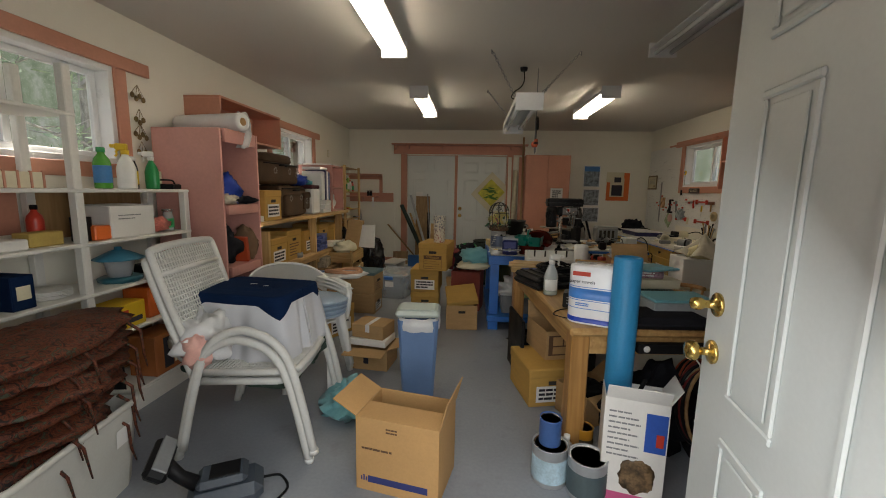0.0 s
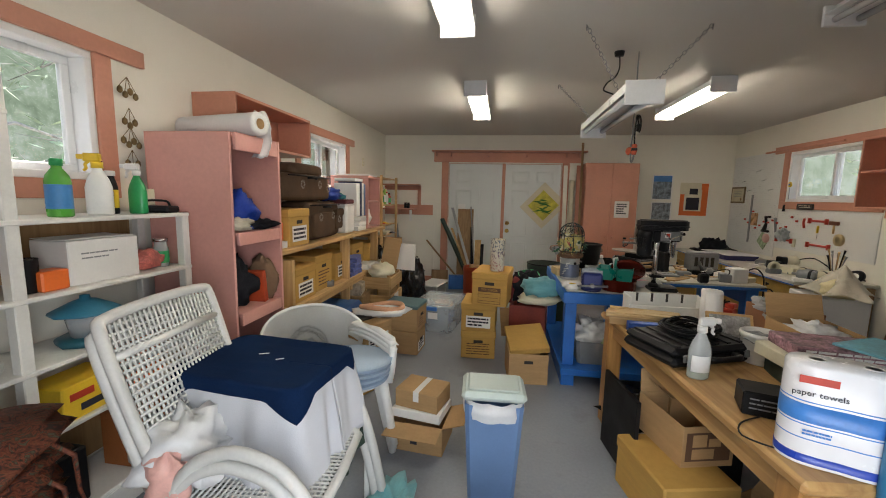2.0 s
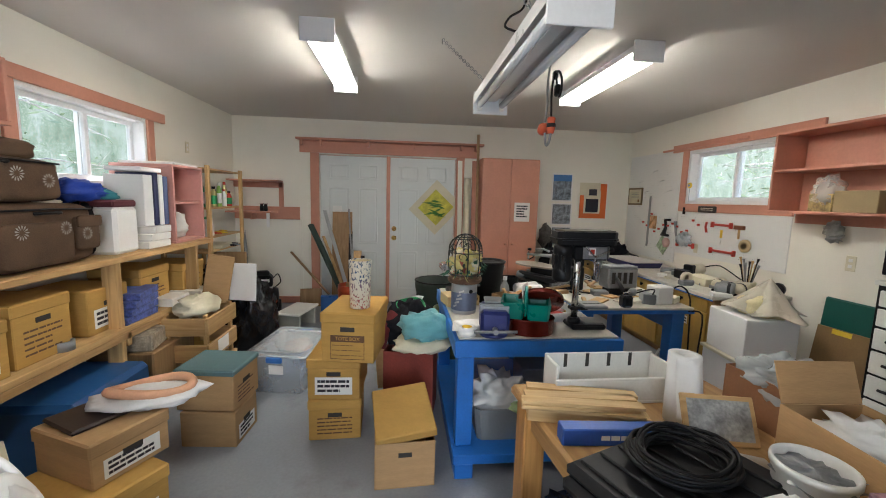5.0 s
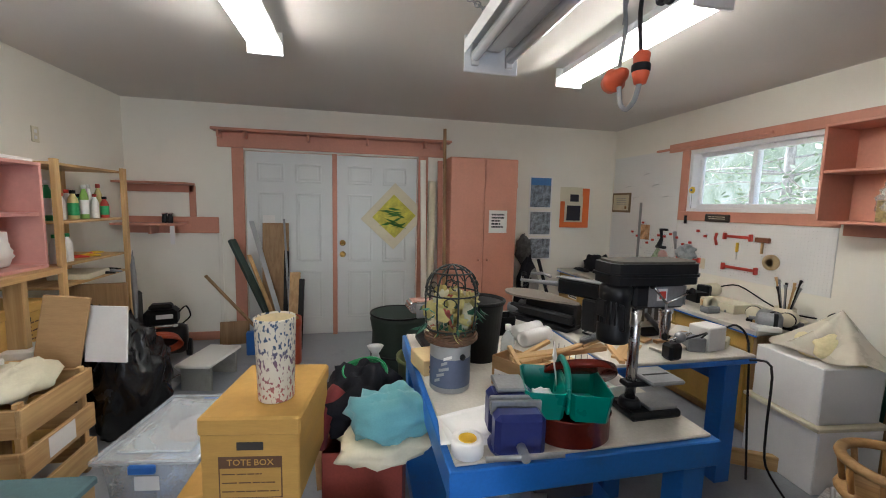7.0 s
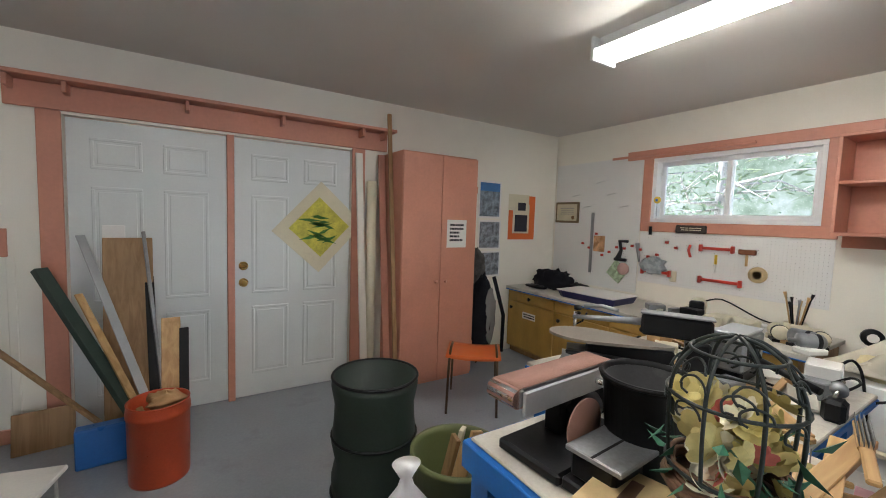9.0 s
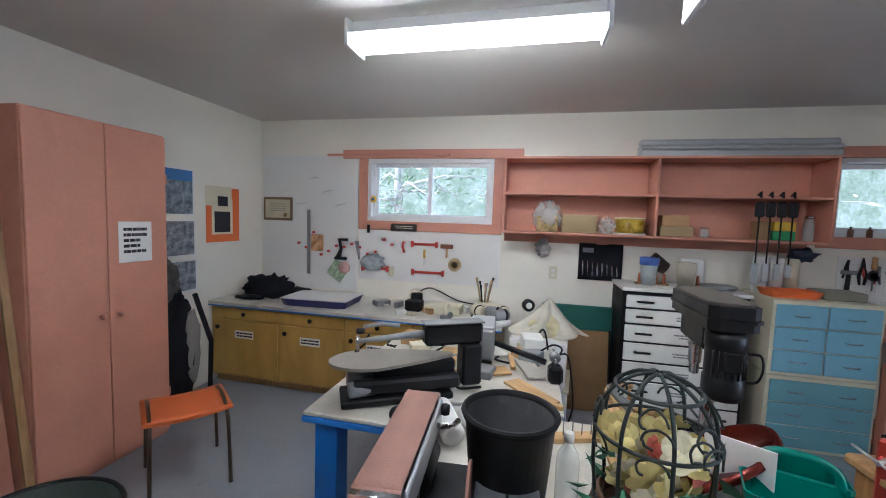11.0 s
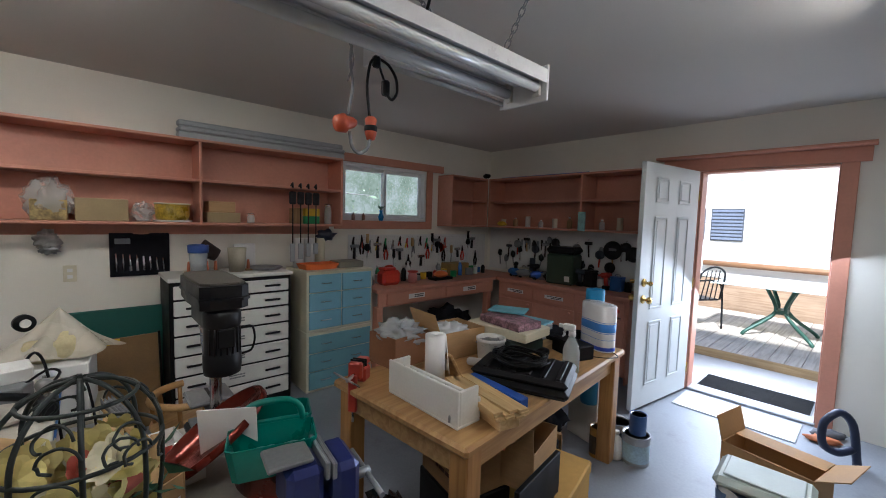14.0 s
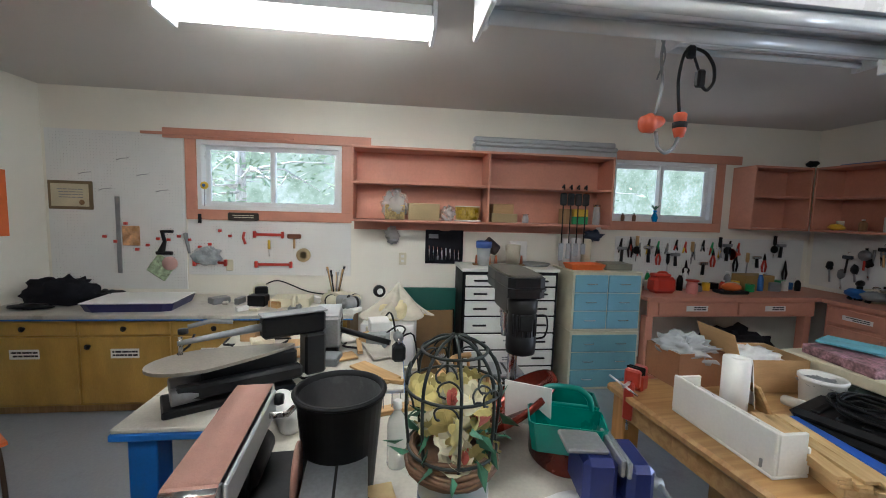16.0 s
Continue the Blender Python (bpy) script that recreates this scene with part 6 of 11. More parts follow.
# stacked white resin chairs with round pads
RESIN = mat("white_resin", (0.74, 0.74, 0.72), 0.38, var=0.05, dirt=((0.55, 0.54, 0.5), 5, 0.25))
def resin_chair(x, y, z, rz, label):
    """A moulded garden chair; it looks along -y of its own."""
    o = thing("garden_chair", label, "chair", x, y, z, rz, "stacked garden chairs")
    def seat(u, v):
        a, r = u, v
        return ((u - 0.5) * 0.44, -0.22 + v * 0.42, 0.40 - 0.03 * math.sin(math.pi * u) * math.sin(math.pi * v))
    part("seat", sheet(14, 12, seat, 0.008), RESIN, o)
    def back(u, v):
        a = math.pi * (0.04 + 0.92 * u)
        r = 0.27 + 0.03 * v
        drop = 0.15 * (abs(u - 0.5) * 2) ** 2.2
        z = 0.41 + v * (0.315 - drop)
        return (-math.cos(a) * (r + 0.02 * v), 0.08 + math.sin(a) * (0.17 + 0.09 * v), z)
    n, mrows = 96, 30
    bm = bmesh.new()
    vs = [[bm.verts.new(back(i / n, j / mrows)) for j in range(mrows + 1)] for i in range(n + 1)]
    for i in range(n):
        for j in range(mrows):
            mid = i / n
            d = math.hypot((mid - 0.5) * 3.4, (j + 0.5) / mrows)
            arch = (0.30 < d < 0.38 or 0.52 < d < 0.60) and 5 <= j and abs(mid - 0.5) < 0.16
            armhole = (0.06 < mid < 0.16 or 0.84 < mid < 0.94) and 12 <= j <= 19
            if not (arch or armhole):
                bm.faces.new((vs[i][j], vs[i + 1][j], vs[i + 1][j + 1], vs[i][j + 1])).smooth = True
    bmesh.ops.solidify(bm, geom=list(bm.faces), thickness=0.008)
    part("backrest", bm, RESIN, o)
    part("rim", bar([back(i / n, 1.0) for i in range(n + 1)], 0.011, 8), RESIN, o)
    for s in (-1, 1):
        part("arm", bar([(s * 0.285, 0.09, 0.60), (s * 0.30, -0.06, 0.605), (s * 0.295, -0.20, 0.59), (s * 0.27, -0.25, 0.54), (s * 0.25, -0.26, 0.42)], [0.02, 0.026, 0.026, 0.022, 0.02], 10), RESIN, o)
        part("arm_top", sheet(14, 6, lambda u, v: (s * (0.275 + 0.02 * math.sin(math.pi * u)) + (v - 0.5) * (0.075 - 0.02 * u), 0.16 - 0.42 * u, 0.622 - 0.03 * u * u - 0.012 * (2 * v - 1) ** 2), 0.008), RESIN, o)
        for yy, k in ((-0.22, -1), (0.19, 1)):
            part("leg", bar([(s * 0.21, yy, 0.40), (s * 0.235, yy + k * 0.03, 0.2), (s * 0.26, yy + k * 0.06, 0.0)], [0.034, 0.028, 0.022], 8), RESIN, o)
    return o


for k in range(3):
    resin_chair(-0.795 + 0.008 * k, 3.80 - 0.01 * k, 0.03 * k, 52, "white moulded garden chair in a stack")
PADB = mat("pale_blue_vinyl", (0.34, 0.44, 0.56), 0.5, var=0.06)
for k in range(4):
    o = thing("seat_pad", "round pale blue seat pad on a stack", "seat pad", -0.635 + 0.008 * k, 3.765 - 0.006 * k, 0.475 + 0.031 * k, 12 * k, "stack of seat pads", ry=3)
    part("cushion", turn([(0.0, 0), (0.19, 0), (0.205, 0.008), (0.205, 0.02), (0.19, 0.028), (0.0, 0.03)], 36, sy=0.93), PADB, o)
    part("piping", bar([(0.206 * math.cos(a), 0.192 * math.sin(a), 0.022) for a in (i * math.pi / 20 for i in range(40))], 0.004, 6, True), PADB, o)
solid("cardboard_sheet", box(-0.4, 0.3, -0.006, 0.006, 0, 0.5, 0.002), CREAM, "cream board leaning by the pink cabinet", "board", -1.14, 4.26, 0.0, 80, rx=-10)

# cloth on the floor
solid("rag", lump((0, 0, 0.05), (0.14, 0.2, 0.10), 17, 0.55, 30, 18, 2.6, -0.045), FABT, "crumpled aqua rag on the floor", "cloth", -0.27, 3.30, 0.0, 10)
o = thing("lattice_leg", "white slatted frame leaning beside the chair", "frame", -0.42, 3.42, 0, 12)
for k in range(4):
    part("slat", box(-0.012, 0.012, -0.05 + 0.03 * k, -0.03 + 0.03 * k, 0, 0.30), WPL, o)
# tote of brown camouflage cushions
TOTEW = mat("off_white_tote", (0.58, 0.57, 0.52), 0.45, var=0.06, dirt=((0.4, 0.37, 0.32), 5, 0.3))
CAMO, nt_, b_ = nodes_of("brown_leaf_print_cloth")
t_, n_, r_ = nt_.nodes.new("ShaderNodeTexCoord"), nt_.nodes.new("ShaderNodeTexNoise"), nt_.nodes.new("ShaderNodeValToRGB")
n_.inputs["Scale"].default_value, n_.inputs["Detail"].default_value, n_.inputs["Distortion"].default_value = 26, 3, 2.2
nt_.links.new(t_.outputs["Object"], n_.inputs["Vector"]), nt_.links.new(n_.outputs[0], r_.inputs[0]), nt_.links.new(r_.outputs[0], b_.inputs["Base Color"])
els = r_.color_ramp.elements
els[0].position, els[0].color, els[1].position, els[1].color = 0.36, (0.018, 0.012, 0.01, 1), 0.66, (0.06, 0.075, 0.05, 1)
for p_, c_ in ((0.46, (0.10, 0.024, 0.012, 1)), (0.53, (0.15, 0.045, 0.022, 1)), (0.60, (0.04, 0.02, 0.013, 1))):
    e_ = els.new(p_)
    e_.color = c_
b_.inputs["Roughness"].default_value = 0.55
b_.inputs["Specular IOR Level"].default_value = 0.25
o = thing("storage_tote", "off-white plastic tote heaped with cushions", "storage tote", -1.22, 2.28, 0, 8)
bm = shell(bmesh.new(), 0.44, 0.70, 0.40, 0.006, 0.86)
part("tub", bm, TOTEW, o)
part("rim", bar([(0.225 * a, 0.355 * b, 0.40) for a, b in ((-1, -0.8), (-0.85, -1), (0.85, -1), (1, -0.8), (1, 0.8), (0.85, 1), (-0.85, 1), (-1, 0.8))], 0.014, 8, True), TOTEW, o)
part("sticker", box(0.2005, 0.2015, 0.16, 0.24, 0.25, 0.33, 0, pose(0, 0, 0, 0, 4, 0)), PAPER, o)
for k, (z, w, sd) in enumerate(((0.36, 0.21, 1), (0.45, 0.22, 2), (0.53, 0.23, 3), (0.61, 0.24, 4), (0.69, 0.23, 5), (0.765, 0.22, 6))):
    c = thing("cushion", "brown leaf-print outdoor cushion with ties", "cushion", -1.225 + 0.02 * (k % 2), 2.28 + 0.02 * k, z, 8 + 6 * (k % 2), "heap of cushions")
    part("pad", lump((0, 0, 0), (w, 0.40 if k > 1 else 0.31, 0.055), 40 + sd, 0.22, 40, 16, 2.6), CAMO, c)
    part("tie", bar([(0.19, 0.2, 0.0), (0.235, 0.22, -0.05), (0.24, 0.22, -0.16), (0.235, 0.25, -0.24)], [0.008, 0.007, 0.006, 0.003], 5), CAMO, c)
    part("tie", bar([(0.19, -0.1, 0.0), (0.24, -0.1, -0.06), (0.245, -0.08, -0.2)], [0.008, 0.006, 0.003], 5), CAMO, c)
# vacuum head and bag near the entrance
VACG = mat("slate_vacuum_plastic", (0.06, 0.075, 0.095), 0.4, var=0.15, dirt=((0.14, 0.13, 0.12), 6, 0.3))
o = thing("vacuum_tool", "black vacuum floor nozzle with a slate grey body", "vacuum tool", -0.66, 2.46, 0, 28)
part("body", box(-0.04, 0.26, -0.1, 0.1, 0.0, 0.1, 0.035), VACG, o)
part("hood", box(0.0, 0.2, -0.075, 0.075, 0.1005, 0.145, 0.03), VACG, o)
part("neck", bar([(0.02, 0, 0.09), (-0.06, 0, 0.16), (-0.11, 0.0, 0.235)], [0.034, 0.026, 0.03], 12), BLACK, o)
part("nozzle", box(-0.045, 0.045, -0.125, 0.125, -0.02, 0.03, 0.018, pose(-0.125, 0, 0.25, 0, 38, 0)), BLACK, o)
part("brush_strip", box(-0.03, 0.03, -0.115, 0.115, 0.0305, 0.04, 0.004, pose(-0.125, 0, 0.25, 0, 38, 0)), GREYPL, o)
part("vent", box(0.05, 0.17, -0.05, 0.05, 0.1455, 0.15, 0.002), BLACK, o)
part("cord", bar([(0.25, 0.02, 0.05), (0.33, 0.06, 0.01), (0.36, -0.04, 0.008), (0.28, -0.12, 0.008), (0.14, -0.14, 0.008)], 0.006), BLACK, o)
o = solid("red_box", box(-0.05, 0.05, -0.04, 0.04, 0, 0.06, 0.008), RED, "small red plastic case on the floor", "case", -0.56, 2.30, 0.0, 20)

# ---------- on the white shelving ----------
zt = 1.361
rg = random.Random(2)
LBL1 = mat("blue_soap_label", (0.05, 0.22, 0.5), 0.5)
LBL2 = mat("dark_brown_label", (0.08, 0.035, 0.025), 0.5)
GRL = mat("green_soap", (0.09, 0.36, 0.05), 0.25, var=0.05, bump=0)
bottle("green dish soap bottle with a blue label", -1.60, 3.12, zt, 0.042, 0.23, GRL, GREEN, 0.4, LBL1)
spray("white spray bottle with a brown label and yellow nozzle", -1.62, 3.30, zt, 0.052, 0.27, WPL, YELLOW, 200, LBL2)
bottle("black and yellow aerosol can", -1.66, 3.39, zt, 0.028, 0.20, BLACK, WPL, 0.6, YELLOW)
spray("green plastic spray bottle on a shelf", -1.60, 3.47, zt, 0.042, 0.24, GREEN, WPL, 190)
o = thing("tool_case", "small black case and a boxed lamp", "tool", -1.64, 3.60, zt, 10)
part("case", box(-0.08, 0.1, -0.05, 0.05, 0, 0.035, 0.008), BLACK, o)
part("grip", bar([(-0.06, 0, 0.035), (-0.04, 0, 0.06), (0.06, 0, 0.06), (0.08, 0, 0.035)], 0.006), BLACK, o)
solid("carton", box(-0.04, 0.04, -0.03, 0.03, 0, 0.085), CREAM, "small cream carton on the shelf", "box", -1.72, 3.62, zt + 0.036)
o = thing("fence_edging", "low white picket edging with brown ties on the shelf", "edging", -1.57, 2.45, zt)
for k in range(12):
    part("picket", box(-0.004, 0.004, -0.33 + 0.055 * k, -0.285 + 0.055 * k, 0, 0.075, 0.002), CREAM, o)
    part("tie", box(-0.006, 0.006, -0.285 + 0.055 * k, -0.275 + 0.055 * k, 0, 0.08, 0.001), SALMON, o)
# second shelf
z2 = 1.076
o = thing("carton", "white cardboard carton on the shelf", "box", -1.66, 3.26, z2, -3)
part("body", box(-0.1, 0.1, -0.15, 0.15, 0, 0.185, 0.004), WPL, o)
for q in (-1, 1):
    a, b = sorted((q * 0.002, q * 0.1))
    part("lid_flap", box(a, b, -0.15, 0.15, 0.186, 0.189, 0.001, pose(0, 0, 0, 0, -2 * q, 0)), PAPER, o)
bars("printing", -0.1, 0.06, 0.1, 0.14, 2, 0.1002, GREYPL, o, 9, "x", 0.3)
can("dark paint tin on the shelf", -1.63, 2.99, z2, 0.045, 0.13, BLACK, STEEL, None)
o = thing("food_bag", "red and white packet on the shelf", "packet", -1.63, 3.50, z2)
part("bag", lump((0, 0, 0.05), (0.07, 0.1, 0.055), 6, 0.3, 20, 12, 2, -0.05), mat("red_white_print", (0.55, 0.16, 0.13), 0.4, var=0.6, scale=14), o)
bottle("clear jar with a green label", -1.62, 3.60, z2, 0.035, 0.15, CLEARB, STEEL, 0.8, GREEN)
solid("sponge", box(-0.04, 0.04, -0.05, 0.05, 0, 0.08, 0.006), ORANGE, "orange carton on the shelf", "box", -1.6, 3.05, z2)
solid("carton", box(-0.05, 0.05, -0.08, 0.08, 0, 0.07, 0.006), mat("mustard_card", (0.5, 0.36, 0.1), 0.7), "mustard coloured carton on the shelf", "box", -1.64, 2.78, z2)
solid("carton", box(-0.06, 0.06, -0.09, 0.09, 0, 0.05, 0.006), WPL, "white tray on the shelf", "box", -1.62, 2.58, z2)
solid("dark_bag", lump((0, 0, 0.06), (0.09, 0.1, 0.08), 19, 0.5, 20, 14, 2.3, -0.055), mat("dark_brown_plastic", (0.03, 0.012, 0.014), 0.3), "shiny dark bag on the shelf", "bag", -1.63, 2.36, z2)
bottle("dark red bottle on the shelf", -1.72, 2.84, z2, 0.035, 0.2, RED, BLACK)
# third shelf
z3 = 0.801
o = thing("bird_feeder", "blue roofed plastic bird feeder", "bird feeder", -1.65, 3.22, z3)
part("roof", turn([(0.13, 0.135), (0.125, 0.145), (0.05, 0.185), (0.02, 0.195), (0.018, 0.21), (0, 0.212)], 8), mat("teal_blue_plastic", (0.05, 0.24, 0.36), 0.4), o)
part("hopper", turn([(0.06, 0.03), (0.08, 0.135)], 8), CLEARP, o)
part("tray", turn([(0.0, 0.0), (0.11, 0.0), (0.115, 0.02), (0.108, 0.03), (0.0, 0.028)], 8), mat("dark_teal_plastic", (0.02, 0.12, 0.16), 0.4), o)
solid("metal_bowl", turn([(0.04, 0), (0.1, 0.05), (0.12, 0.06), (0.115, 0.062), (0.04, 0.006), (0, 0.006)], 24), STEEL, "shiny steel bowl on the shelf", "bowl", -1.62, 2.72, 0.531)
solid("tray_stack", box(-0.1, 0.1, -0.1, 0.1, 0, 0.06, 0.01), BLACK, "dark plastic trays on the shelf", "tray", -1.66, 3.52, z3)
solid("green_carton", box(-0.06, 0.06, -0.04, 0.04, 0, 0.15, 0.006), RED, "red carton on the shelf", "box", -1.66, 2.2, z3)
# fourth shelf
z4 = 0.531
o = thing("bag_carton", "yellow carton of bags with red print", "box", -1.63, 3.13, z4, 2)
part("body", box(-0.09, 0.09, -0.13, 0.13, 0, 0.15, 0.005), YELLOW, o)
part("red_mark", box(0.0905, 0.0915, -0.10, 0.0, 0.085, 0.115, 0), RED, o)
part("black_mark", box(0.0905, 0.0915, -0.06, 0.1, 0.03, 0.06, 0), INK, o)
solid("carton", box(-0.09, 0.09, -0.1, 0.1, 0, 0.2, 0.006), ORANGE, "orange carton on the shelf", "box", -1.66, 3.42, z4)
solid("carton", box(-0.09, 0.06, -0.07, 0.07, 0, 0.12, 0.006), mat("patterned_box", (0.5, 0.4, 0.28), 0.6, var=0.6, scale=18), "patterned carton on the shelf", "box", -1.6, 3.58, z4)
o = thing("bag_carton", "brown carton of outdoor bags with dark print", "box", -1.62, 3.42, 0.141, 0)
part("body", box(-0.1, 0.09, -0.13, 0.13, 0, 0.27, 0.005), mat("burnt_orange_card", (0.36, 0.12, 0.035), 0.6), o)
part("print_patch", box(0.0905, 0.0915, -0.06, 0.02, 0.03, 0.24, 0), INK, o)
bars("printing", 0.03, 0.11, 0.03, 0.24, 4, 0.0905, CREAM, o, 4, "x")
solid("dark_crate", box(-0.1, 0.1, -0.2, 0.2, 0, 0.25, 0.01), BLACK, "dark crate on the lowest shelf", "crate", -1.66, 2.9, 0.141)

STEW = mat("dull_steel", (0.42, 0.42, 0.41), 0.35, 1.0, var=0.15)
o = thing("cooking_pot", "dull steel pot with a black handle on the shelf", "pot", -1.66, 2.42, 0.531)
part("body", turn([(0.0, 0.002), (0.09, 0.002), (0.1, 0.015), (0.1, 0.12), (0.106, 0.123), (0.1, 0.125), (0.095, 0.12), (0.094, 0.02), (0.0, 0.012)], 28), STEW, o)
part("handle", bar([(0.1, 0, 0.1), (0.15, 0.03, 0.11), (0.23, 0.06, 0.105)], [0.008, 0.011, 0.012], 8), BLACK, o)
o = thing("frying_pan", "black frying pan on the shelf", "pan", -1.67, 2.1, 0.531)
part("body", turn([(0.0, 0.002), (0.1, 0.002), (0.13, 0.045), (0.127, 0.046), (0.098, 0.008), (0.0, 0.008)], 28), BLACKM, o)
part("handle", bar([(0.12, 0, 0.04), (0.2, 0.03, 0.055), (0.27, 0.06, 0.06)], 0.01, 8), BLACK, o)
for k, (y, z, w, h, m_) in enumerate(((2.45, 0.801, 0.13, 0.11, PLY), (2.62, 0.801, 0.1, 0.16, FABN), (2.02, 0.801, 0.14, 0.12, CARD), (1.88, 1.076, 0.1, 0.17, BLACK), (2.05, 1.076, 0.08, 0.14, LBL2), (2.2, 1.076, 0.07, 0.1, CARD), (2.66, 0.141, 0.16, 0.2, CARDY), (1.98, 0.141, 0.16, 0.24, CARD))):
    o = thing("carton", "worn small carton on the white shelving", "box", -1.67, y, z, 3 * (k % 3) - 3)
    part("body", box(-0.11, 0.11, -w / 2, w / 2, 0, h, 0.004), m_, o)
    part("label", box(0.1105, 0.1113, -w * 0.3, w * 0.3, h * 0.3, h * 0.7, 0), (PAPER, CREAM, GREYPL)[k % 3], o)
o = thing("plate_stack", "stack of white plates on the shelf", "plates", -1.66, 2.8, z3)
for k in range(5):
    part("plate", turn([(0.0, 0.0), (0.06, 0.0), (0.1, 0.014), (0.099, 0.017), (0.06, 0.004), (0, 0.004)], 26, 0.003 * (k % 2), 0, Matrix.Translation((0, 0, 0.008 * k))), WPL, o)
# pot hangers on the wall
BRZ = mat("bronze_bells", (0.25, 0.17, 0.07), 0.5, 0.5, var=0.3, scale=30)
for k, (z, n) in enumerate(((2.02, 4), (1.86, 3), (1.76, 4), (1.64, 3))):
    o = thing("wind_chime", "small brass hanging ornament on the wall", "ornament", XW + 0.02, 3.70, z)
    for i in range(n):
        dy = (i - (n - 1) / 2) * 0.03
        part("string", bar([(0, 0, 0.05), (0, dy, 0.0 - 0.02 * (i % 2))], 0.002, 4), BRZ, o)
        part("bell", turn([(0.0, 0.0), (0.012, -0.012), (0.013, -0.03), (0.006, -0.04), (0, -0.042)], 8, 0.0, dy, m=Matrix.Translation((0, 0, -0.02 * (i % 2)))), BRZ, o)

# ---------- in the pink cabinet ----------
solid("nylon_bag", lump((0, 0, 0.1), (0.12, 0.12, 0.13), 51, 0.35, 26, 18, 2.2, -0.095), FABBL, "crumpled royal blue nylon bag", "bag", -1.43, 3.95, 1.252)
solid("work_glove", lump((0, 0, 0.035), (0.09, 0.09, 0.045), 53, 0.5, 24, 14, 2.4, -0.03), mat("cream_glove", (0.5, 0.45, 0.36), 0.9), "pair of cream work gloves", "gloves", -1.36, 3.84, 1.252)
solid("sandal", lump((0, 0, 0.03), (0.08, 0.12, 0.035), 55, 0.6, 24, 12, 3, -0.028), FABK, "pair of black sandals", "sandals", -1.34, 4.04, 1.252)
solid("bag", lump((0, 0, 0.13), (0.15, 0.12, 0.17), 57, 0.4, 26, 18, 2.2, -0.125), FABK, "black bag slumped on a shelf", "bag", -1.45, 3.88, 0.792)
solid("book", box(-0.1, 0.1, -0.02, 0.02, 0, 0.2, 0.004), mat("orange_red_cover", (0.5, 0.07, 0.02), 0.6), "orange-red folder leaning on a shelf", "folder", -1.40, 4.03, 0.792, 4, rx=8)
solid("paper_bag", lump((0, 0, 0.12), (0.1, 0.05, 0.16), 59, 0.3, 22, 14, 2.2, -0.115), mat("brown_paper", (0.2, 0.12, 0.07), 0.9), "brown paper bag on a shelf", "bag", -1.36, 4.09, 0.792)
solid("plastic_bag", lump((0, 0, 0.08), (0.16, 0.14, 0.1), 61, 0.5, 24, 16, 2.4, -0.075), BAGW, "white plastic bag on the lowest shelf", "plastic bag", -1.45, 3.94, 0.302)
# roll of wrapping on the cabinet
o = thing("plastic_roll", "roll of white plastic sheeting with a loose end", "roll", -1.50, 3.95, 1.86, -12)
part("roll", turn([(0.03, -0.30), (0.062, -0.30), (0.064, -0.28), (0.064, 0.28), (0.062, 0.30), (0.03, 0.30), (0.03, -0.30)], 28, m=pose(0, 0, 0, 0, 90, 0)), BAGW, o)
part("core", turn([(0.024, -0.299), (0.029, -0.299), (0.029, 0.299), (0.024, 0.299), (0.024, -0.299)], 20, m=pose(0, 0, 0, 0, 90, 0)), CARD, o)
part("loose_end", sheet(10, 14, lambda u, v: (0.16 + u * 0.12, 0.055 + 0.05 * math.sin(v * 3) + folds(u, v, 0.02, 3, 5), 0.08 - v * 0.26 + folds(u, v, 0.015, 4, 9)), 0.001), BAGW, o)

# ---------- on the long pine shelves ----------
zs1, zs2 = 1.081, 0.636
banker("golden filing box with a white label on a pine shelf", -1.56, 4.60, zs1, 90, 0.30, 0.38, 0.28, paper=1, seed=8)
o = thing("bottle_pack", "orange bottles in a white tray", "bottles", -1.45, 4.34, zs1, 90)
part("tray", box(-0.10, 0.10, -0.07, 0.07, 0, 0.05, 0.004), WPL, o)
for k in (-1, 1):
    part("bottle", box(k * 0.05 - 0.04, k * 0.05 + 0.04, -0.05, 0.05, 0.051, 0.19, 0.012), ORANGE, o)
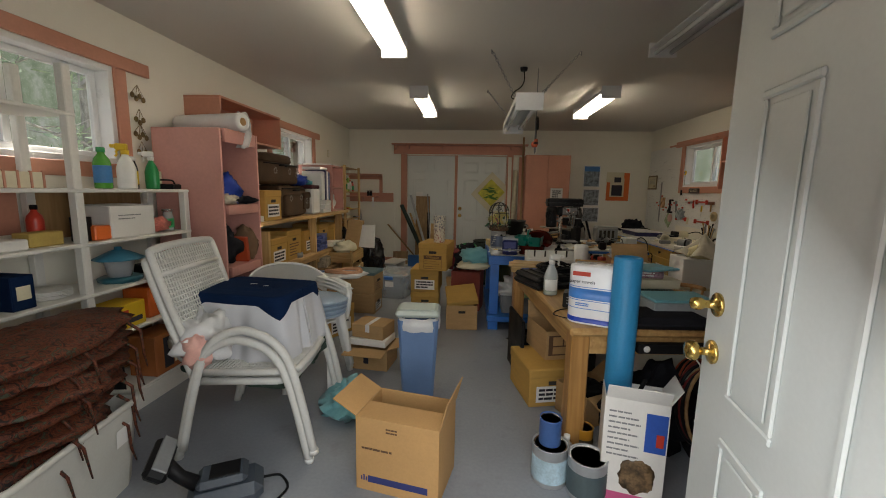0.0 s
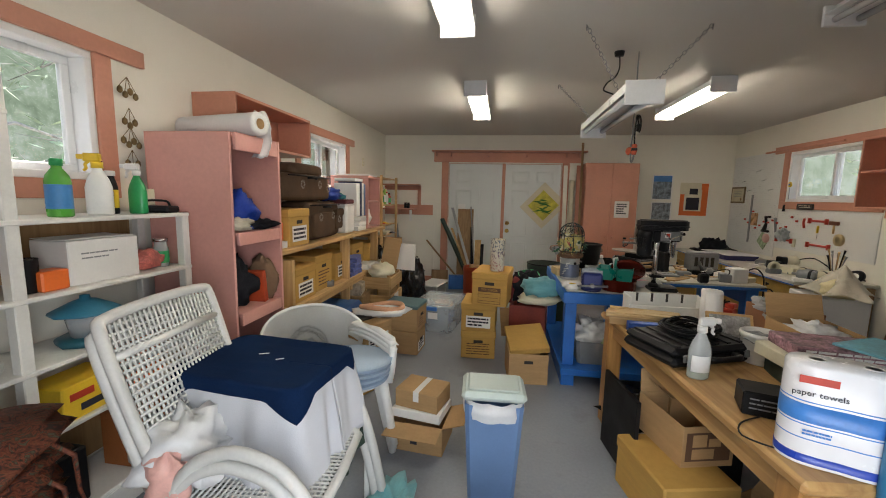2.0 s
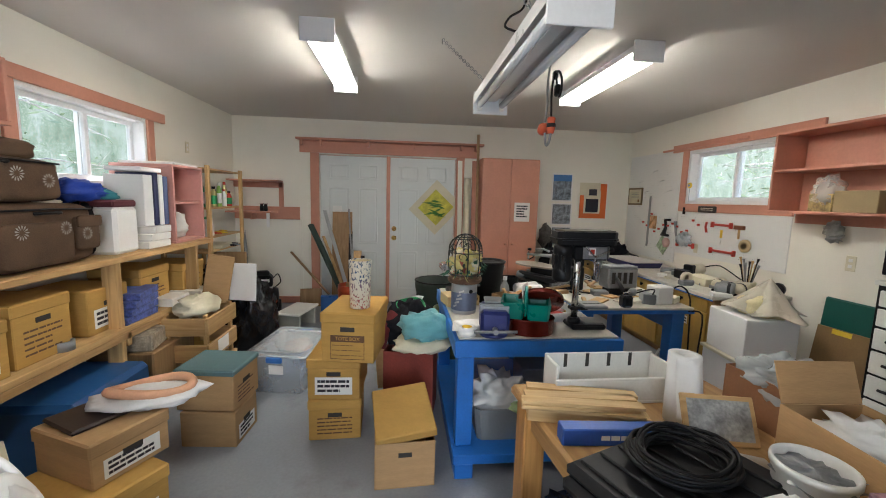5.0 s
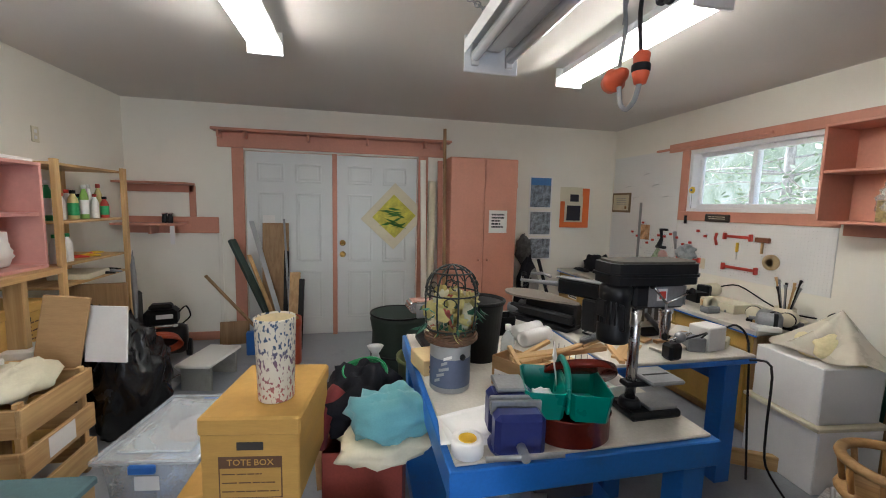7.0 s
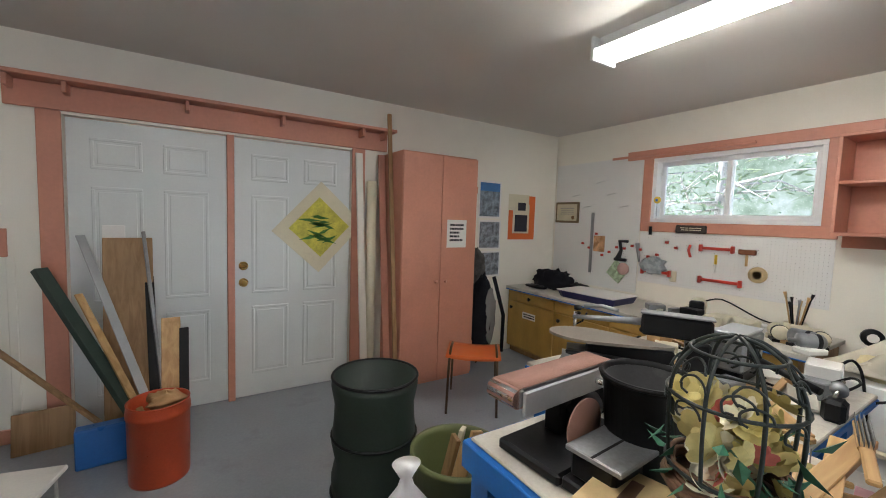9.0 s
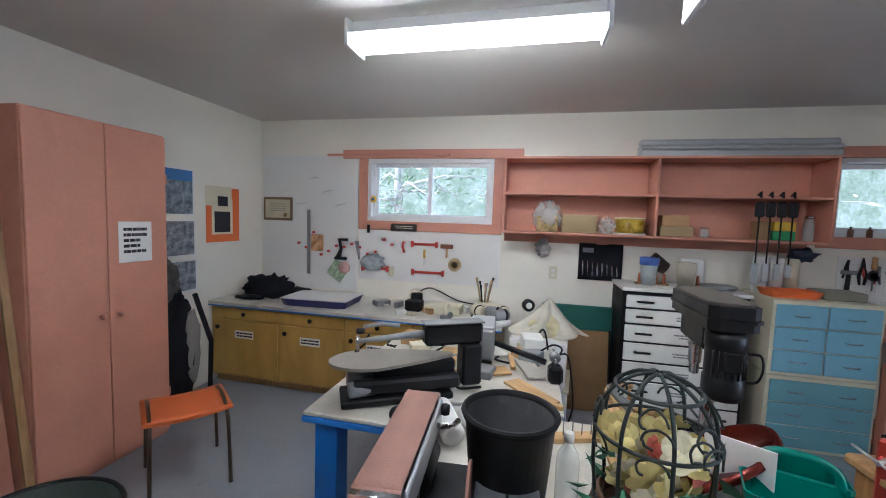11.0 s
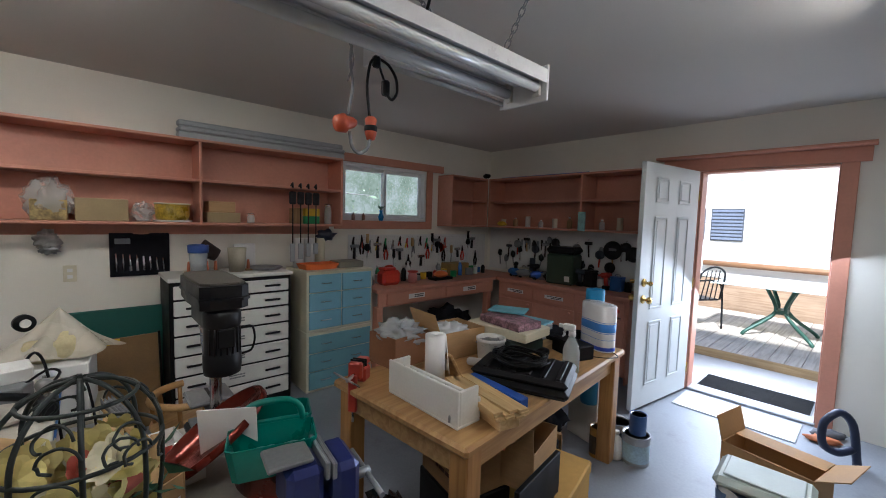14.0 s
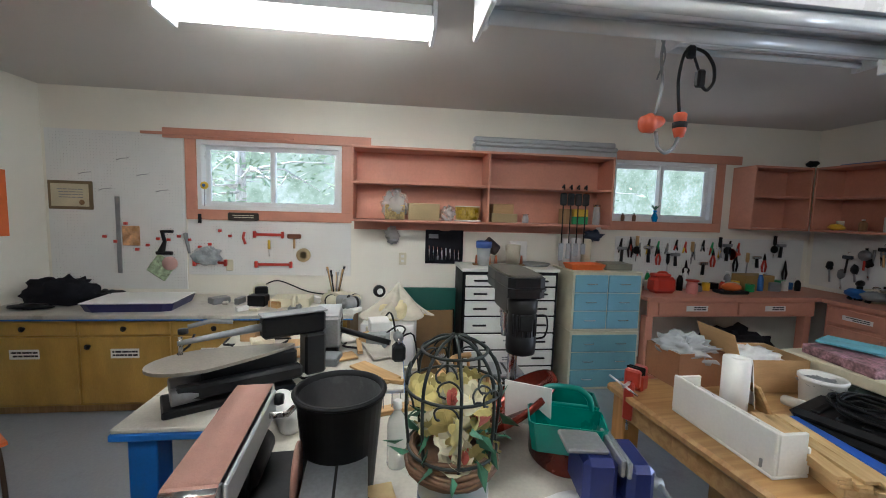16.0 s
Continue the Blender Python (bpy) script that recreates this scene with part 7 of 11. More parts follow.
# luggage
DAISY = mat("grey_daisy_print", (0.32, 0.30, 0.27), 0.8)
def suitcase(x, y, z, w, h, d, label, pocket=True):
    o = thing("suitcase", label, "suitcase", x, y, z, 90)
    part("body", soft_box(-w / 2, w / 2, -d / 2, d / 2, 0.0, h, 0.3, x * 10, 0.035), FABB, o)
    part("welt", bar([(-w / 2 + 0.05, -d / 2 - 0.002, h * 0.9), (0, -d / 2 - 0.012, h * 0.915), (w / 2 - 0.05, -d / 2 - 0.002, h * 0.9)], 0.005), BLACK, o)
    part("zip", bar([(-w / 2 + 0.03, -d / 2 + 0.04, h * 0.55), (w / 2 - 0.03, -d / 2 + 0.04, h * 0.55)], 0.006), BLACK, o)
    if pocket:
        part("pocket", soft_box(-w * 0.4, w * 0.2, -d / 2 - 0.032, -d / 2 + 0.04, 0.02, h * 0.72, 0.3, 3), FABB, o)
        part("side_pocket", soft_box(w * 0.23, w * 0.47, -d / 2 - 0.03, -d / 2 + 0.04, h * 0.22, h * 0.78, 0.3, 5), FABB, o)
        part("pocket_flap", soft_box(w * 0.225, w * 0.475, -d / 2 - 0.038, -d / 2 - 0.02, h * 0.6, h * 0.8, 0.3, 6), FABB, o)
    part("handle", bar([(-0.07, -d / 2 - 0.005, h * 0.85), (-0.05, -d / 2 - 0.03, h * 0.86), (0.05, -d / 2 - 0.03, h * 0.86), (0.07, -d / 2 - 0.005, h * 0.85)], 0.008), BLACK, o)
    for cx, cz in ((-w * 0.26, h * 0.6), (w * 0.1, h * 0.62), (w * 0.3, h * 0.5)):
        bm = bmesh.new()
        for k in range(13):
            a = math.pi * 2 * k / 13
            c, s = math.cos(a), math.sin(a)
            yy = -d / 2 - 0.0395
            vs = [bm.verts.new(p) for p in ((cx + 0.012 * c, yy, cz + 0.012 * s), (cx + 0.03 * math.cos(a + 0.14), yy, cz + 0.03 * math.sin(a + 0.14)), (cx + 0.038 * c, yy, cz + 0.038 * s), (cx + 0.03 * math.cos(a - 0.14), yy, cz + 0.03 * math.sin(a - 0.14)))]
            bm.faces.new(vs)
        part("daisy_print", bm, DAISY, o)
    return o
suitcase(-1.58, 5.13, zs1, 0.68, 0.33, 0.36, "brown upright suitcase with daisy prints on a pine shelf")
suitcase(-1.60, 4.90, zs1 + 0.335, 0.82, 0.22, 0.36, "brown duffel suitcase with daisy prints lying on another", False)
solid("travel_bag", soft_box(-0.27, 0.27, -0.16, 0.16, -0.012, 0.085, 0.35, 8, 0.06), FABB, "flat brown travel bag on top of the luggage", "bag", -1.60, 4.93, zs1 + 0.556, 90)
solid("jacket", lump((0, 0, 0), (0.13, 0.17, 0.07), 63, 0.4, 26, 16, 2.4), FABBL, "bright blue folded jacket on the luggage", "clothes", -1.60, 5.58, zs1 + 0.40)
solid("jacket", lump((0, 0, 0), (0.11, 0.1, 0.05), 64, 0.4), mat("teal_nylon", (0.03, 0.2, 0.24), 0.6), "teal folded jacket beside the luggage", "clothes", -1.58, 5.72, zs1 + 0.37)
solid("bag", lump((0, 0, 0.16), (0.12, 0.08, 0.2), 66, 0.25, 22, 14, 2, -0.155), FABK, "dark cloth bag on a pine shelf", "bag", -1.62, 5.62, zs1)
o = thing("binder", "upright white binder and papers", "papers", -1.50, 5.72, zs1, 90)
part("binder", box(-0.11, 0.11, -0.1, 0.1, 0, 0.30, 0.02), PAPER, o)
part("lid", box(-0.12, 0.1, -0.1, 0.1, 0.301, 0.345, 0.01), mat("maroon_card", (0.10, 0.02, 0.025), 0.6), o)
for k, (y, w, h, c) in enumerate(((5.97, 0.10, 0.36, PAPER), (6.06, 0.05, 0.38, mat("navy_binder", (0.03, 0.035, 0.10), 0.5)), (6.12, 0.05, 0.37, WPL), (6.18, 0.05, 0.36, mat("blue_binder", (0.12, 0.15, 0.3), 0.5)))):
    solid("binder", box(-0.14, 0.12, -w / 2, w / 2, 0, h, 0.004), c, "upright binder on cartons", "binder", -1.53, y, zs1 + 0.16)
for k in range(3):
    solid("carton", box(-0.15, 0.13, -0.13 + 0.01 * k, 0.13, 0, 0.05, 0.004), PAPER if k % 2 else WPL, "flat white carton in a stack", "box", -1.52, 6.04 + 0.015 * k, zs1 + 0.052 * k, 3 * k)
solid("white_carton", box(-0.12, 0.12, -0.12, 0.12, 0, 0.03, 0.004), PAPER, "flat white papers on binders", "papers", -1.55, 6.05, zs1 + 0.545)
# small pink open cabinet at the shelf's end
o = open_shelf("open_cabinet", "small pink open cabinet on the pine shelf", -1.86, -1.40, 6.26, 6.72, zs1, 1.70, (1.40,), (), PINK, "+x", cat="cabinet")
solid("plastic_bag", lump((0, 0, 0.1), (0.1, 0.12, 0.12), 67, 0.3, 20, 12, 2, -0.095), WPL, "grey-white bags in the pink cabinet", "bag", -1.55, 6.5, zs1 + 0.021)
solid("paper_ream", box(-0.2, 0.2, -0.2, 0.2, 0, 0.02, 0.004), PAPER, "papers on the pink cabinet", "papers", -1.62, 6.5, 1.701, 4)
# lower shelf
banker("golden filing box with a white label on the lower pine shelf", -1.56, 4.68, zs2, 90, 0.33, 0.38, 0.27, paper=1, seed=3)
banker("golden filing box on the lower pine shelf", -1.58, 5.05, zs2, 90, 0.32, 0.38, 0.31, seed=4)
banker("open brown filing box on the lower pine shelf", -1.60, 5.52, zs2, 90, 0.34, 0.38, 0.27, paper=1, seed=5, lid=False)
banker("golden filing box pushed back on the lower pine shelf", -1.62, 6.05, zs2, 90, 0.34, 0.34, 0.30, seed=6)
banker("golden filing box at the end of the lower pine shelf", -1.60, 6.55, zs2, 90, 0.34, 0.34, 0.26, seed=7)
for k in range(4):
    solid("battery_box", box(-0.1, 0.1, -0.16, 0.16, 0, 0.045, 0.004), mat("blue_white_print", (0.10, 0.14, 0.42), 0.5, var=0.6, scale=30) if k == 0 else bpy.data.materials["blue_white_print"], "blue printed carton in a stack", "box", -1.44, 5.72 + 0.02 * k, zs2 + 0.047 * k, 4 * k)
solid("white_box", box(-0.11, 0.11, -0.12, 0.12, 0, 0.06, 0.006), WPL, "white carton on the lower pine shelf", "box", -1.42, 6.12, zs2)
o = thing("tape_roll", "roll of clear brown tape", "tape", -1.40, 5.16, zs2)
part("roll", turn([(0.035, 0), (0.05, 0), (0.05, 0.05), (0.035, 0.05), (0.035, 0)], 24), GREYPL, o)
solid("document_pile", box(-0.12, 0.12, -0.1, 0.1, 0, 0.04, 0.004), WPL, "papers on the lower pine shelf", "papers", -1.42, 6.45, zs2, 8)
solid("clamp", box(-0.16, 0.16, -0.03, 0.03, 0, 0.04, 0.006), GREYPL, "grey plastic clamp on the shelf end", "clamp", -1.36, 6.78, zs2, 12)
# under the shelf
solid("storage_tote", box(-0.24, 0.24, -0.3, 0.3, 0, 0.42, 0.03), mat("blue_tote", (0.025, 0.10, 0.28), 0.4, var=0.1), "dark blue plastic tote under the shelf", "storage tote", -1.45, 5.25, 0.0)
o = solid("paper_ream", box(-0.12, 0.12, -0.2, 0.2, 0, 0.12, 0.01), mat("mixed_papers", (0.42, 0.36, 0.27), 0.8, var=0.5, scale=20), "loose books and papers under the shelf", "papers", -1.42, 5.85, 0.42, 10)
solid("crate", box(-0.22, 0.2, -0.26, 0.26, 0, 0.42, 0.01), PLY, "brown crate under the shelf", "crate", -1.45, 5.90, 0)
solid("filing_box", box(-0.2, 0.2, -0.2, 0.2, 0, 0.40, 0.01), CARDY, "brown box under the end of the shelf", "box", -1.5, 6.40, 0)
# boxes on the floor in front
banker("golden filing box with a white label on the floor", -0.92, 4.66, 0, 62, 0.34, 0.44, 0.28, paper=1, seed=9)
banker("brown filing box with a dark lid and white label, on another", -0.93, 4.75, 0.281, 66, 0.32, 0.36, 0.20, CARD, paper=1, seed=10)
solid("folder", box(-0.15, 0.15, -0.12, 0.12, 0, 0.02, 0.008), mat("dark_leather", (0.03, 0.02, 0.018), 0.5), "dark leather folder on a box", "folder", -0.97, 4.78, 0.482, 60)
o = thing("hat", "cream straw hat with a peach ribbon on a white bag", "hat", -0.80, 4.88, 0.50, 15)
part("brim", lump((0, 0, 0.02), (0.24, 0.15, 0.035), 71, 0.25, 30, 12, 2), BAGW, o)
part("ribbon", bar([(0.17 * math.cos(a), 0.085 * math.sin(a), 0.055 + 0.012 * math.sin(2 * a)) for a in (i * math.pi / 14 for i in range(28))], 0.022, 8, True), mat("peach_ribbon", (0.62, 0.34, 0.2), 0.8), o)
banker("brown filing box on the floor, under a teal lidded one", -0.72, 5.38, 0, 86, 0.28, 0.32, 0.22, CARD, paper=1, seed=12, lid=False)
o = banker("brown filing box with a teal lid", -0.73, 5.40, 0.221, 84, 0.30, 0.34, 0.24, CARD, lid=False, seed=13)
part("lid", box(-0.158, 0.158, -0.178, 0.178, 0.215, 0.25, 0.008), mat("teal_lid", (0.10, 0.18, 0.2), 0.6), o)

# ---------- north-west corner ----------
wu = thing("shelving_unit", "narrow raw pine shelving unit with bottles", "shelf", -1.63, 7.22, 0)
for x in (-0.23, 0.19):
    for y in (-0.38, 0.36):
        part("post", box(x, x + 0.03, y, y + 0.045, 0, 1.74), PINEZ, wu)
for z in (0.93, 1.07, 1.35, 1.72):
    part("shelf_board", box(-0.225, 0.185, -0.37, 0.395, z - 0.018, z), PINE, wu)
rg = random.Random(8)
cols = [GREEN, WPL, PAPER, RED, mat("clear_yellow", (0.6, 0.5, 0.2), 0.4), WPL, mat("lime", (0.25, 0.45, 0.08), 0.4)]
for k in range(12):
    bottle("small craft bottle in a row on a pine shelf", -1.50 - 0.07 * (k % 2), 6.90 + 0.058 * k, 1.351, rg.uniform(0.024, 0.034), rg.uniform(0.15, 0.26), cols[k % 7], (WPL, BLACK, RED)[k % 3], 0.45, (PAPER, GREEN, None)[k % 3], group="craft bottles")
for k in range(3):
    bottle("white glue bottle with a green cap", -1.50, 6.93 + 0.06 * k, 1.071, 0.028, 0.19, WPL, GREEN, 0.4, group="craft bottles")
for k in range(9):
    solid("hand_tool", bar([(0, -0.07, 0.008), (0.02, 0, 0.012), (0, 0.08, 0.01)], (0.006, 0.013, 0.008), 6), (BLACK, RED, GREYM, YELLOW)[k % 4], "small hand tool lying on a pine shelf", "tool", -1.52 + rg.uniform(-0.08, 0.08), 7.15 + 0.045 * k, 1.071 if k % 2 else 0.931, rg.uniform(0, 180))
solid("document_pile", box(-0.12, 0.12, -0.15, 0.15, 0, 0.04, 0.005), CREAM, "papers on a pine shelf", "papers", -1.56, 7.25, 0.931, 6)
solid("strap", lump((0, 0, 0), (0.02, 0.03, 0.3), 72, 0.2, 14, 14), GREYPL, "grey strap hanging from the pine unit", "strap", -1.40, 7.62, 0.75)
cs = thing("corner_shelf", "salmon corner shelves on brackets", "shelf", -1.5, 8.4, 1.25)
def C(n, a, b, c, d, e, f):
    return part(n, box(a + 1.5, b + 1.5, c - 8.4, d - 8.4, e - 1.25, f - 1.25), SALMON, cs)
C("shelf_board", XW + 0.001, -1.23, 8.28, YN - 0.021, 1.655, 1.675), C("shelf_board", XW + 0.001, -1.30, 8.22, YN - 0.021, 1.25, 1.27)
C("back_board", -1.29, -1.23, YN - 0.02, YN - 0.001, 1.33, 1.654), C("back_board", XW + 0.001, -1.02, YN - 0.02, YN - 0.001, 1.16, 1.33), C("back_board", XW + 0.001, -1.24, YN - 0.02, YN - 0.001, 1.58, 1.654)
C("bracket", -1.6, -1.58, 8.33, YN - 0.021, 1.16, 1.249)
for x in (-1.47, -1.42):
    bottle("small dark jar on the corner shelf", x, 8.38, 1.271, 0.024, 0.10, BLACK, STEEL, 0.85)
solid("paper_tag", box(-0.02, 0.02, -0.001, 0.001, -0.18, 0, 0), PAPER, "white paper strip hanging from the shelf", "paper", -1.34, 8.215, 1.25)
struct("trim_9", box(-1.03, -0.99, YN - 0.012, YN - 0.001, 0.09, 1.16), WALL, "narrow white batten on the wall")
# shop vacuum and compressor
o = thing("air_compressor", "black air compressor with a coiled orange hose", "air compressor", -1.36, 7.97, 0, 14)
part("tank", turn([(0.0, -0.2), (0.12, -0.19), (0.14, -0.15), (0.14, 0.15), (0.12, 0.19), (0.0, 0.2)], 24, m=pose(0, 0, 0.2, 0, 90, 0)), BLACKM, o)
part("motor", box(-0.13, 0.13, -0.1, 0.1, 0.34, 0.5, 0.03), BLACK, o)
part("cover", box(-0.08, 0.1, -0.13, -0.02, 0.5, 0.56, 0.02), BLACK, o)
part("label_patch", box(-0.03, 0.1, -0.1015, -0.1005, 0.42, 0.46, 0), PAPER, o)
part("manifold", bar([(-0.14, -0.14, 0.36), (0.14, -0.14, 0.36)], 0.014, 10), STEEL, o)
for k in range(7):
    part("hose_loop", bar([((0.15 + 0.006 * k) * math.cos(a), -0.16 - 0.012 * k, 0.24 + (0.075 + 0.005 * math.sin(k * 3)) * math.sin(a) - 0.004 * k) for a in (i * math.pi / 12 for i in range(24))], 0.007, 6, True), mat("orange_red_hose", (0.42, 0.075, 0.03), 0.4) if k == 0 else bpy.data.materials["orange_red_hose"], o)
for s in (-1, 1):
    part("wheel", turn([(0.0, -0.02), (0.08, -0.02), (0.085, 0), (0.08, 0.02), (0.0, 0.02)], 20, m=pose(s * 0.2, 0.05, 0.085, 0, 90, 0)), BLACK, o)
part("panel", box(-0.22, -0.16, -0.1, 0.12, 0.05, 0.66, 0.02), BLACK, o)
part("cord", bar([(0.13, 0, 0.45), (0.19, 0.02, 0.5), (0.22, 0.03, 0.4), (0.16, 0.0, 0.34)], 0.007), BLACK, o)
o = thing("step_stool", "low white topped wooden step stool", "step stool", -0.79, 7.44, 0, -13)
part("top", box(-0.14, 0.14, -0.24, 0.24, 0.20, 0.225, 0.006), WHITE, o)
for y in (-0.18, 0.18):
    part("leg", box(-0.12, 0.12, y - 0.015, y + 0.015, 0, 0.199), mat("grey_painted_wood", (0.36, 0.36, 0.33), 0.7, dirt=((0.2, 0.2, 0.18), 5, 0.5)) if y < 0 else bpy.data.materials["grey_painted_wood"], o)
part("rail", box(-0.015, 0.015, -0.164, 0.164, 0.12, 0.199), bpy.data.materials["grey_painted_wood"], o)
# black bags and leaning boards by the pine shelves
solid("garbage_bag", lump((0, 0, 0.4), (0.22, 0.24, 0.42), 81, 0.22, 34, 26, 2.6, -0.395), mat("black_bag_film", (0.012, 0.012, 0.013), 0.22, var=0.2, bump=0.3, fine=25), "full black garbage bag on the floor", "bag", -1.36, 6.86, 0)
solid("garbage_bag", lump((0, 0, 0.3), (0.2, 0.19, 0.42), 82, 0.3, 40, 30, 2.8, -0.295), bpy.data.materials["black_bag_film"], "tall black plastic bag standing on the floor", "bag", -1.0, 6.72, 0)
solid("plastic_sheet", sheet(14, 10, lambda u, v: ((u - 0.5) * 0.5, (v - 0.5) * 0.3, 0.02 + 0.14 * (1 - u) ** 2 + folds(u, v, 0.03, 3, 3)), 0.001), mat("grey_film", (0.3, 0.31, 0.32), 0.25, alpha=0.6), "sheet of grey plastic film on the floor", "plastic sheet", -1.18, 7.40, 0.03, -20)
solid("white_board", box(-0.12, 0.12, -0.006, 0.006, -0.16, 0.16, 0.002), PAPER, "white board leaning on boxes", "board", -0.98, 6.45, 0.735, -12, rx=-5)
solid("cardboard_sheet", box(-0.1, 0.1, -0.01, 0.01, -0.2, 0.2, 0.004), CARD, "folded printed cardboard leaning by the shelf", "cardboard", -1.16, 6.40, 0.77, 14, ry=10)
solid("board", box(-0.17, 0.17, -0.012, 0.012, 0, 0.9, 0.003), PLY, "brown board standing beside the shelf", "board", -1.38, 7.12, 0.0, 10)
o = thing("pine_crate", "open pine crate with papers and cloth", "crate", -1.18, 6.12, 0)
for z in (0.05, 0.25, 0.45):
    for s in (-1, 1):
        part("side_slat", box(s * 0.16 - 0.01, s * 0.16 + 0.01, -0.24, 0.24, z, z + 0.13), PINE, o)
    for s in (-1, 1):
        part("end_slat", box(-0.149, 0.149, s * 0.23 - 0.01, s * 0.23 + 0.01, z, z + 0.13), PINEX, o)
for a in (-1, 1):
    for b in (-1, 1):
        part("post", box(a * 0.135 - 0.013, a * 0.135 + 0.013, b * 0.2 - 0.018, b * 0.2 + 0.018, 0, 0.60), PINEZ, o)
part("paper_label", box(0.1705, 0.1715, -0.1, 0.08, 0.27, 0.37, 0), PAPER, o)
solid("canvas_bag", lump((0, 0, 0), (0.14, 0.2, 0.08), 83, 0.4), CREAM, "cream canvas bag in a pine crate", "bag", -1.18, 6.10, 0.62)
# red bin of lumber
o = thing("metal_bin", "orange-red metal bin holding offcuts", "bin", -0.245, 7.735, 0)
REDM = mat("orange_red_metal", (0.50, 0.075, 0.025), 0.35, 0.1, var=0.12)
part("shell", turn([(0.0, 0.01), (0.135, 0.01), (0.14, 0), (0.142, 0.01), (0.145, 0.36), (0.15, 0.365), (0.15, 0.385), (0.145, 0.43), (0.148, 0.435), (0.142, 0.437), (0.138, 0.43), (0.138, 0.02), (0, 0.02)], 32), REDM, o)
def plank(label, a, b, w, t, material, cat="board", name="board"):
    """A board from a to b, standing at a slant."""
    a, b = Vector(a), Vector(b)
    d = b - a
    m = Matrix.Translation(a) @ d.to_track_quat("Z", "Y").to_matrix().to_4x4()
    return solid(name, box(-w / 2, w / 2, -t / 2, t / 2, 0, d.length, 0.002, m), material, label, cat)
DKG = mat("dark_green_paint", (0.03, 0.05, 0.04), 0.5, var=0.2)
plank("dark green length of wood leaning out of a bin", (-0.21, 7.72, 0.05), (-0.80, 8.16, 1.12), 0.07, 0.035, DKG)
plank("pale strip of wood leaning out of a bin", (-0.2, 7.70, 0.05), (-0.63, 8.1, 0.98), 0.04, 0.012, PINEZ)
plank("grey metal strip leaning out of a bin", (-0.19, 7.74, 0.05), (-0.66, 8.35, 1.30), 0.05, 0.006, GALV)
plank("brown board leaning on the door", (-0.42, 8.20, 0.0), (-0.44, 8.44, 1.28), 0.26, 0.015, PLY)
plank("black strip leaning on the door", (-0.26, 7.82, 0.1), (-0.33, 8.42, 1.02), 0.05, 0.02, BLACK)
plank("grey rod leaning on the door", (-0.2, 7.8, 0.1), (-0.36, 8.46, 1.32), 0.02, 0.02, GREYM)
plank("short pine offcut in a bin", (-0.19, 7.82, 0.1), (-0.2, 8.1, 0.80), 0.10, 0.018, PINEZ)
plank("black offcut in a bin", (-0.13, 7.8, 0.1), (-0.13, 8.05, 0.74), 0.05, 0.03, BLACK)
plank("white card behind the boards", (-0.52, 8.46, 0.9), (-0.52, 8.50, 1.36), 0.12, 0.004, PAPER)
plank("thin brown stick leaning on the door frame", (-0.46, 8.05, 0.12), (-1.06, 8.2, 0.76), 0.035, 0.018, PLY)
solid("offcut", lump((0, 0, 0), (0.09, 0.08, 0.05), 85, 0.5), CARD, "crumpled paper in the bin", "paper", -0.21, 7.74, 0.42)
solid("blue_case", box(-0.12, 0.12, -0.04, 0.04, 0, 0.23, 0.008), BLUE, "blue carton beside the red bin", "box", -0.53, 8.02, 0, 6)
solid("brown_board", box(-0.14, 0.14, -0.01, 0.01, 0, 0.24), PLY, "low brown board leaning on the wall", "board", -0.85, 8.33, 0, 6, rx=-12)

# ---------- on and under the oak bench ----------
ZO = 0.743
def at_bench(x, y):
    """A place on the oak bench from its own axes."""
    a = radians(5)
    return 1.34 + x * math.cos(a) - y * math.sin(a), 3.70 + x * math.sin(a) + y * math.cos(a)


TOWB = mat("blue_band_print", (0.05, 0.22, 0.62), 0.4)
o = thing("paper_towels", "wrapped pack of white paper towels with blue bands", "paper towels", 1.12, 2.968, ZO, -24)
o.scale = (1.03, 1.03, 1.05)


def pack(z0, z1, r, n=40, top=0.0):
    """A slice of the wrapped pair of rolls, pinched between them."""
    bm = bmesh.new()
    rings = []
    for z, q in ((z0, r), (z1, r)) + (((z1 + top, r - 0.007), (z1 + top + 0.001, 0.001)) if top else ()):
        ring = []
        for i in range(n):
            a = 2 * math.pi * i / n
            c, s_ = math.cos(a), math.sin(a)
            x_ = q * c + 0.058 * math.tanh(c * 4) * min(1, q * 30)
            ring.append(bm.verts.new((x_, q * s_ * (1 - 0.06 * math.exp(-(x_ / 0.025) ** 2)), z)))
        rings.append(ring)
    for a, b in zip(rings, rings[1:]):
        for i in range(n):
            bm.faces.new((a[i], a[(i + 1) % n], b[(i + 1) % n], b[i])).smooth = True
    bm.faces.new(rings[-1])
    return bm


WRAP = mat("glossy_white_wrap", (0.78, 0.78, 0.80), 0.22, var=0.03, scale=12, bump=0.25, fine=25)
part("wrap", pack(0.002, 0.272, 0.066, 40, 0.008), WRAP, o)
part("blue_band", pack(0.122, 0.172, 0.0668), TOWB, o)
part("dark_band", pack(0.010, 0.032, 0.0668), mat("royal_blue_band", (0.02, 0.06, 0.42), 0.3), o)
for z in (0.114, 0.178, 0.075):
    part("thin_line", pack(z, z + 0.003, 0.0667), TOWB, o)
for s in (-1, 1):
    part("core_dimple", turn([(0.0, 0.2812), (0.017, 0.2812), (0.019, 0.2835), (0.02, 0.2812)], 18, s * 0.056), PAPER, o)
part("red_mark", box(-0.1, -0.02, -0.0678, -0.0664, 0.232, 0.252, 0), RED, o)
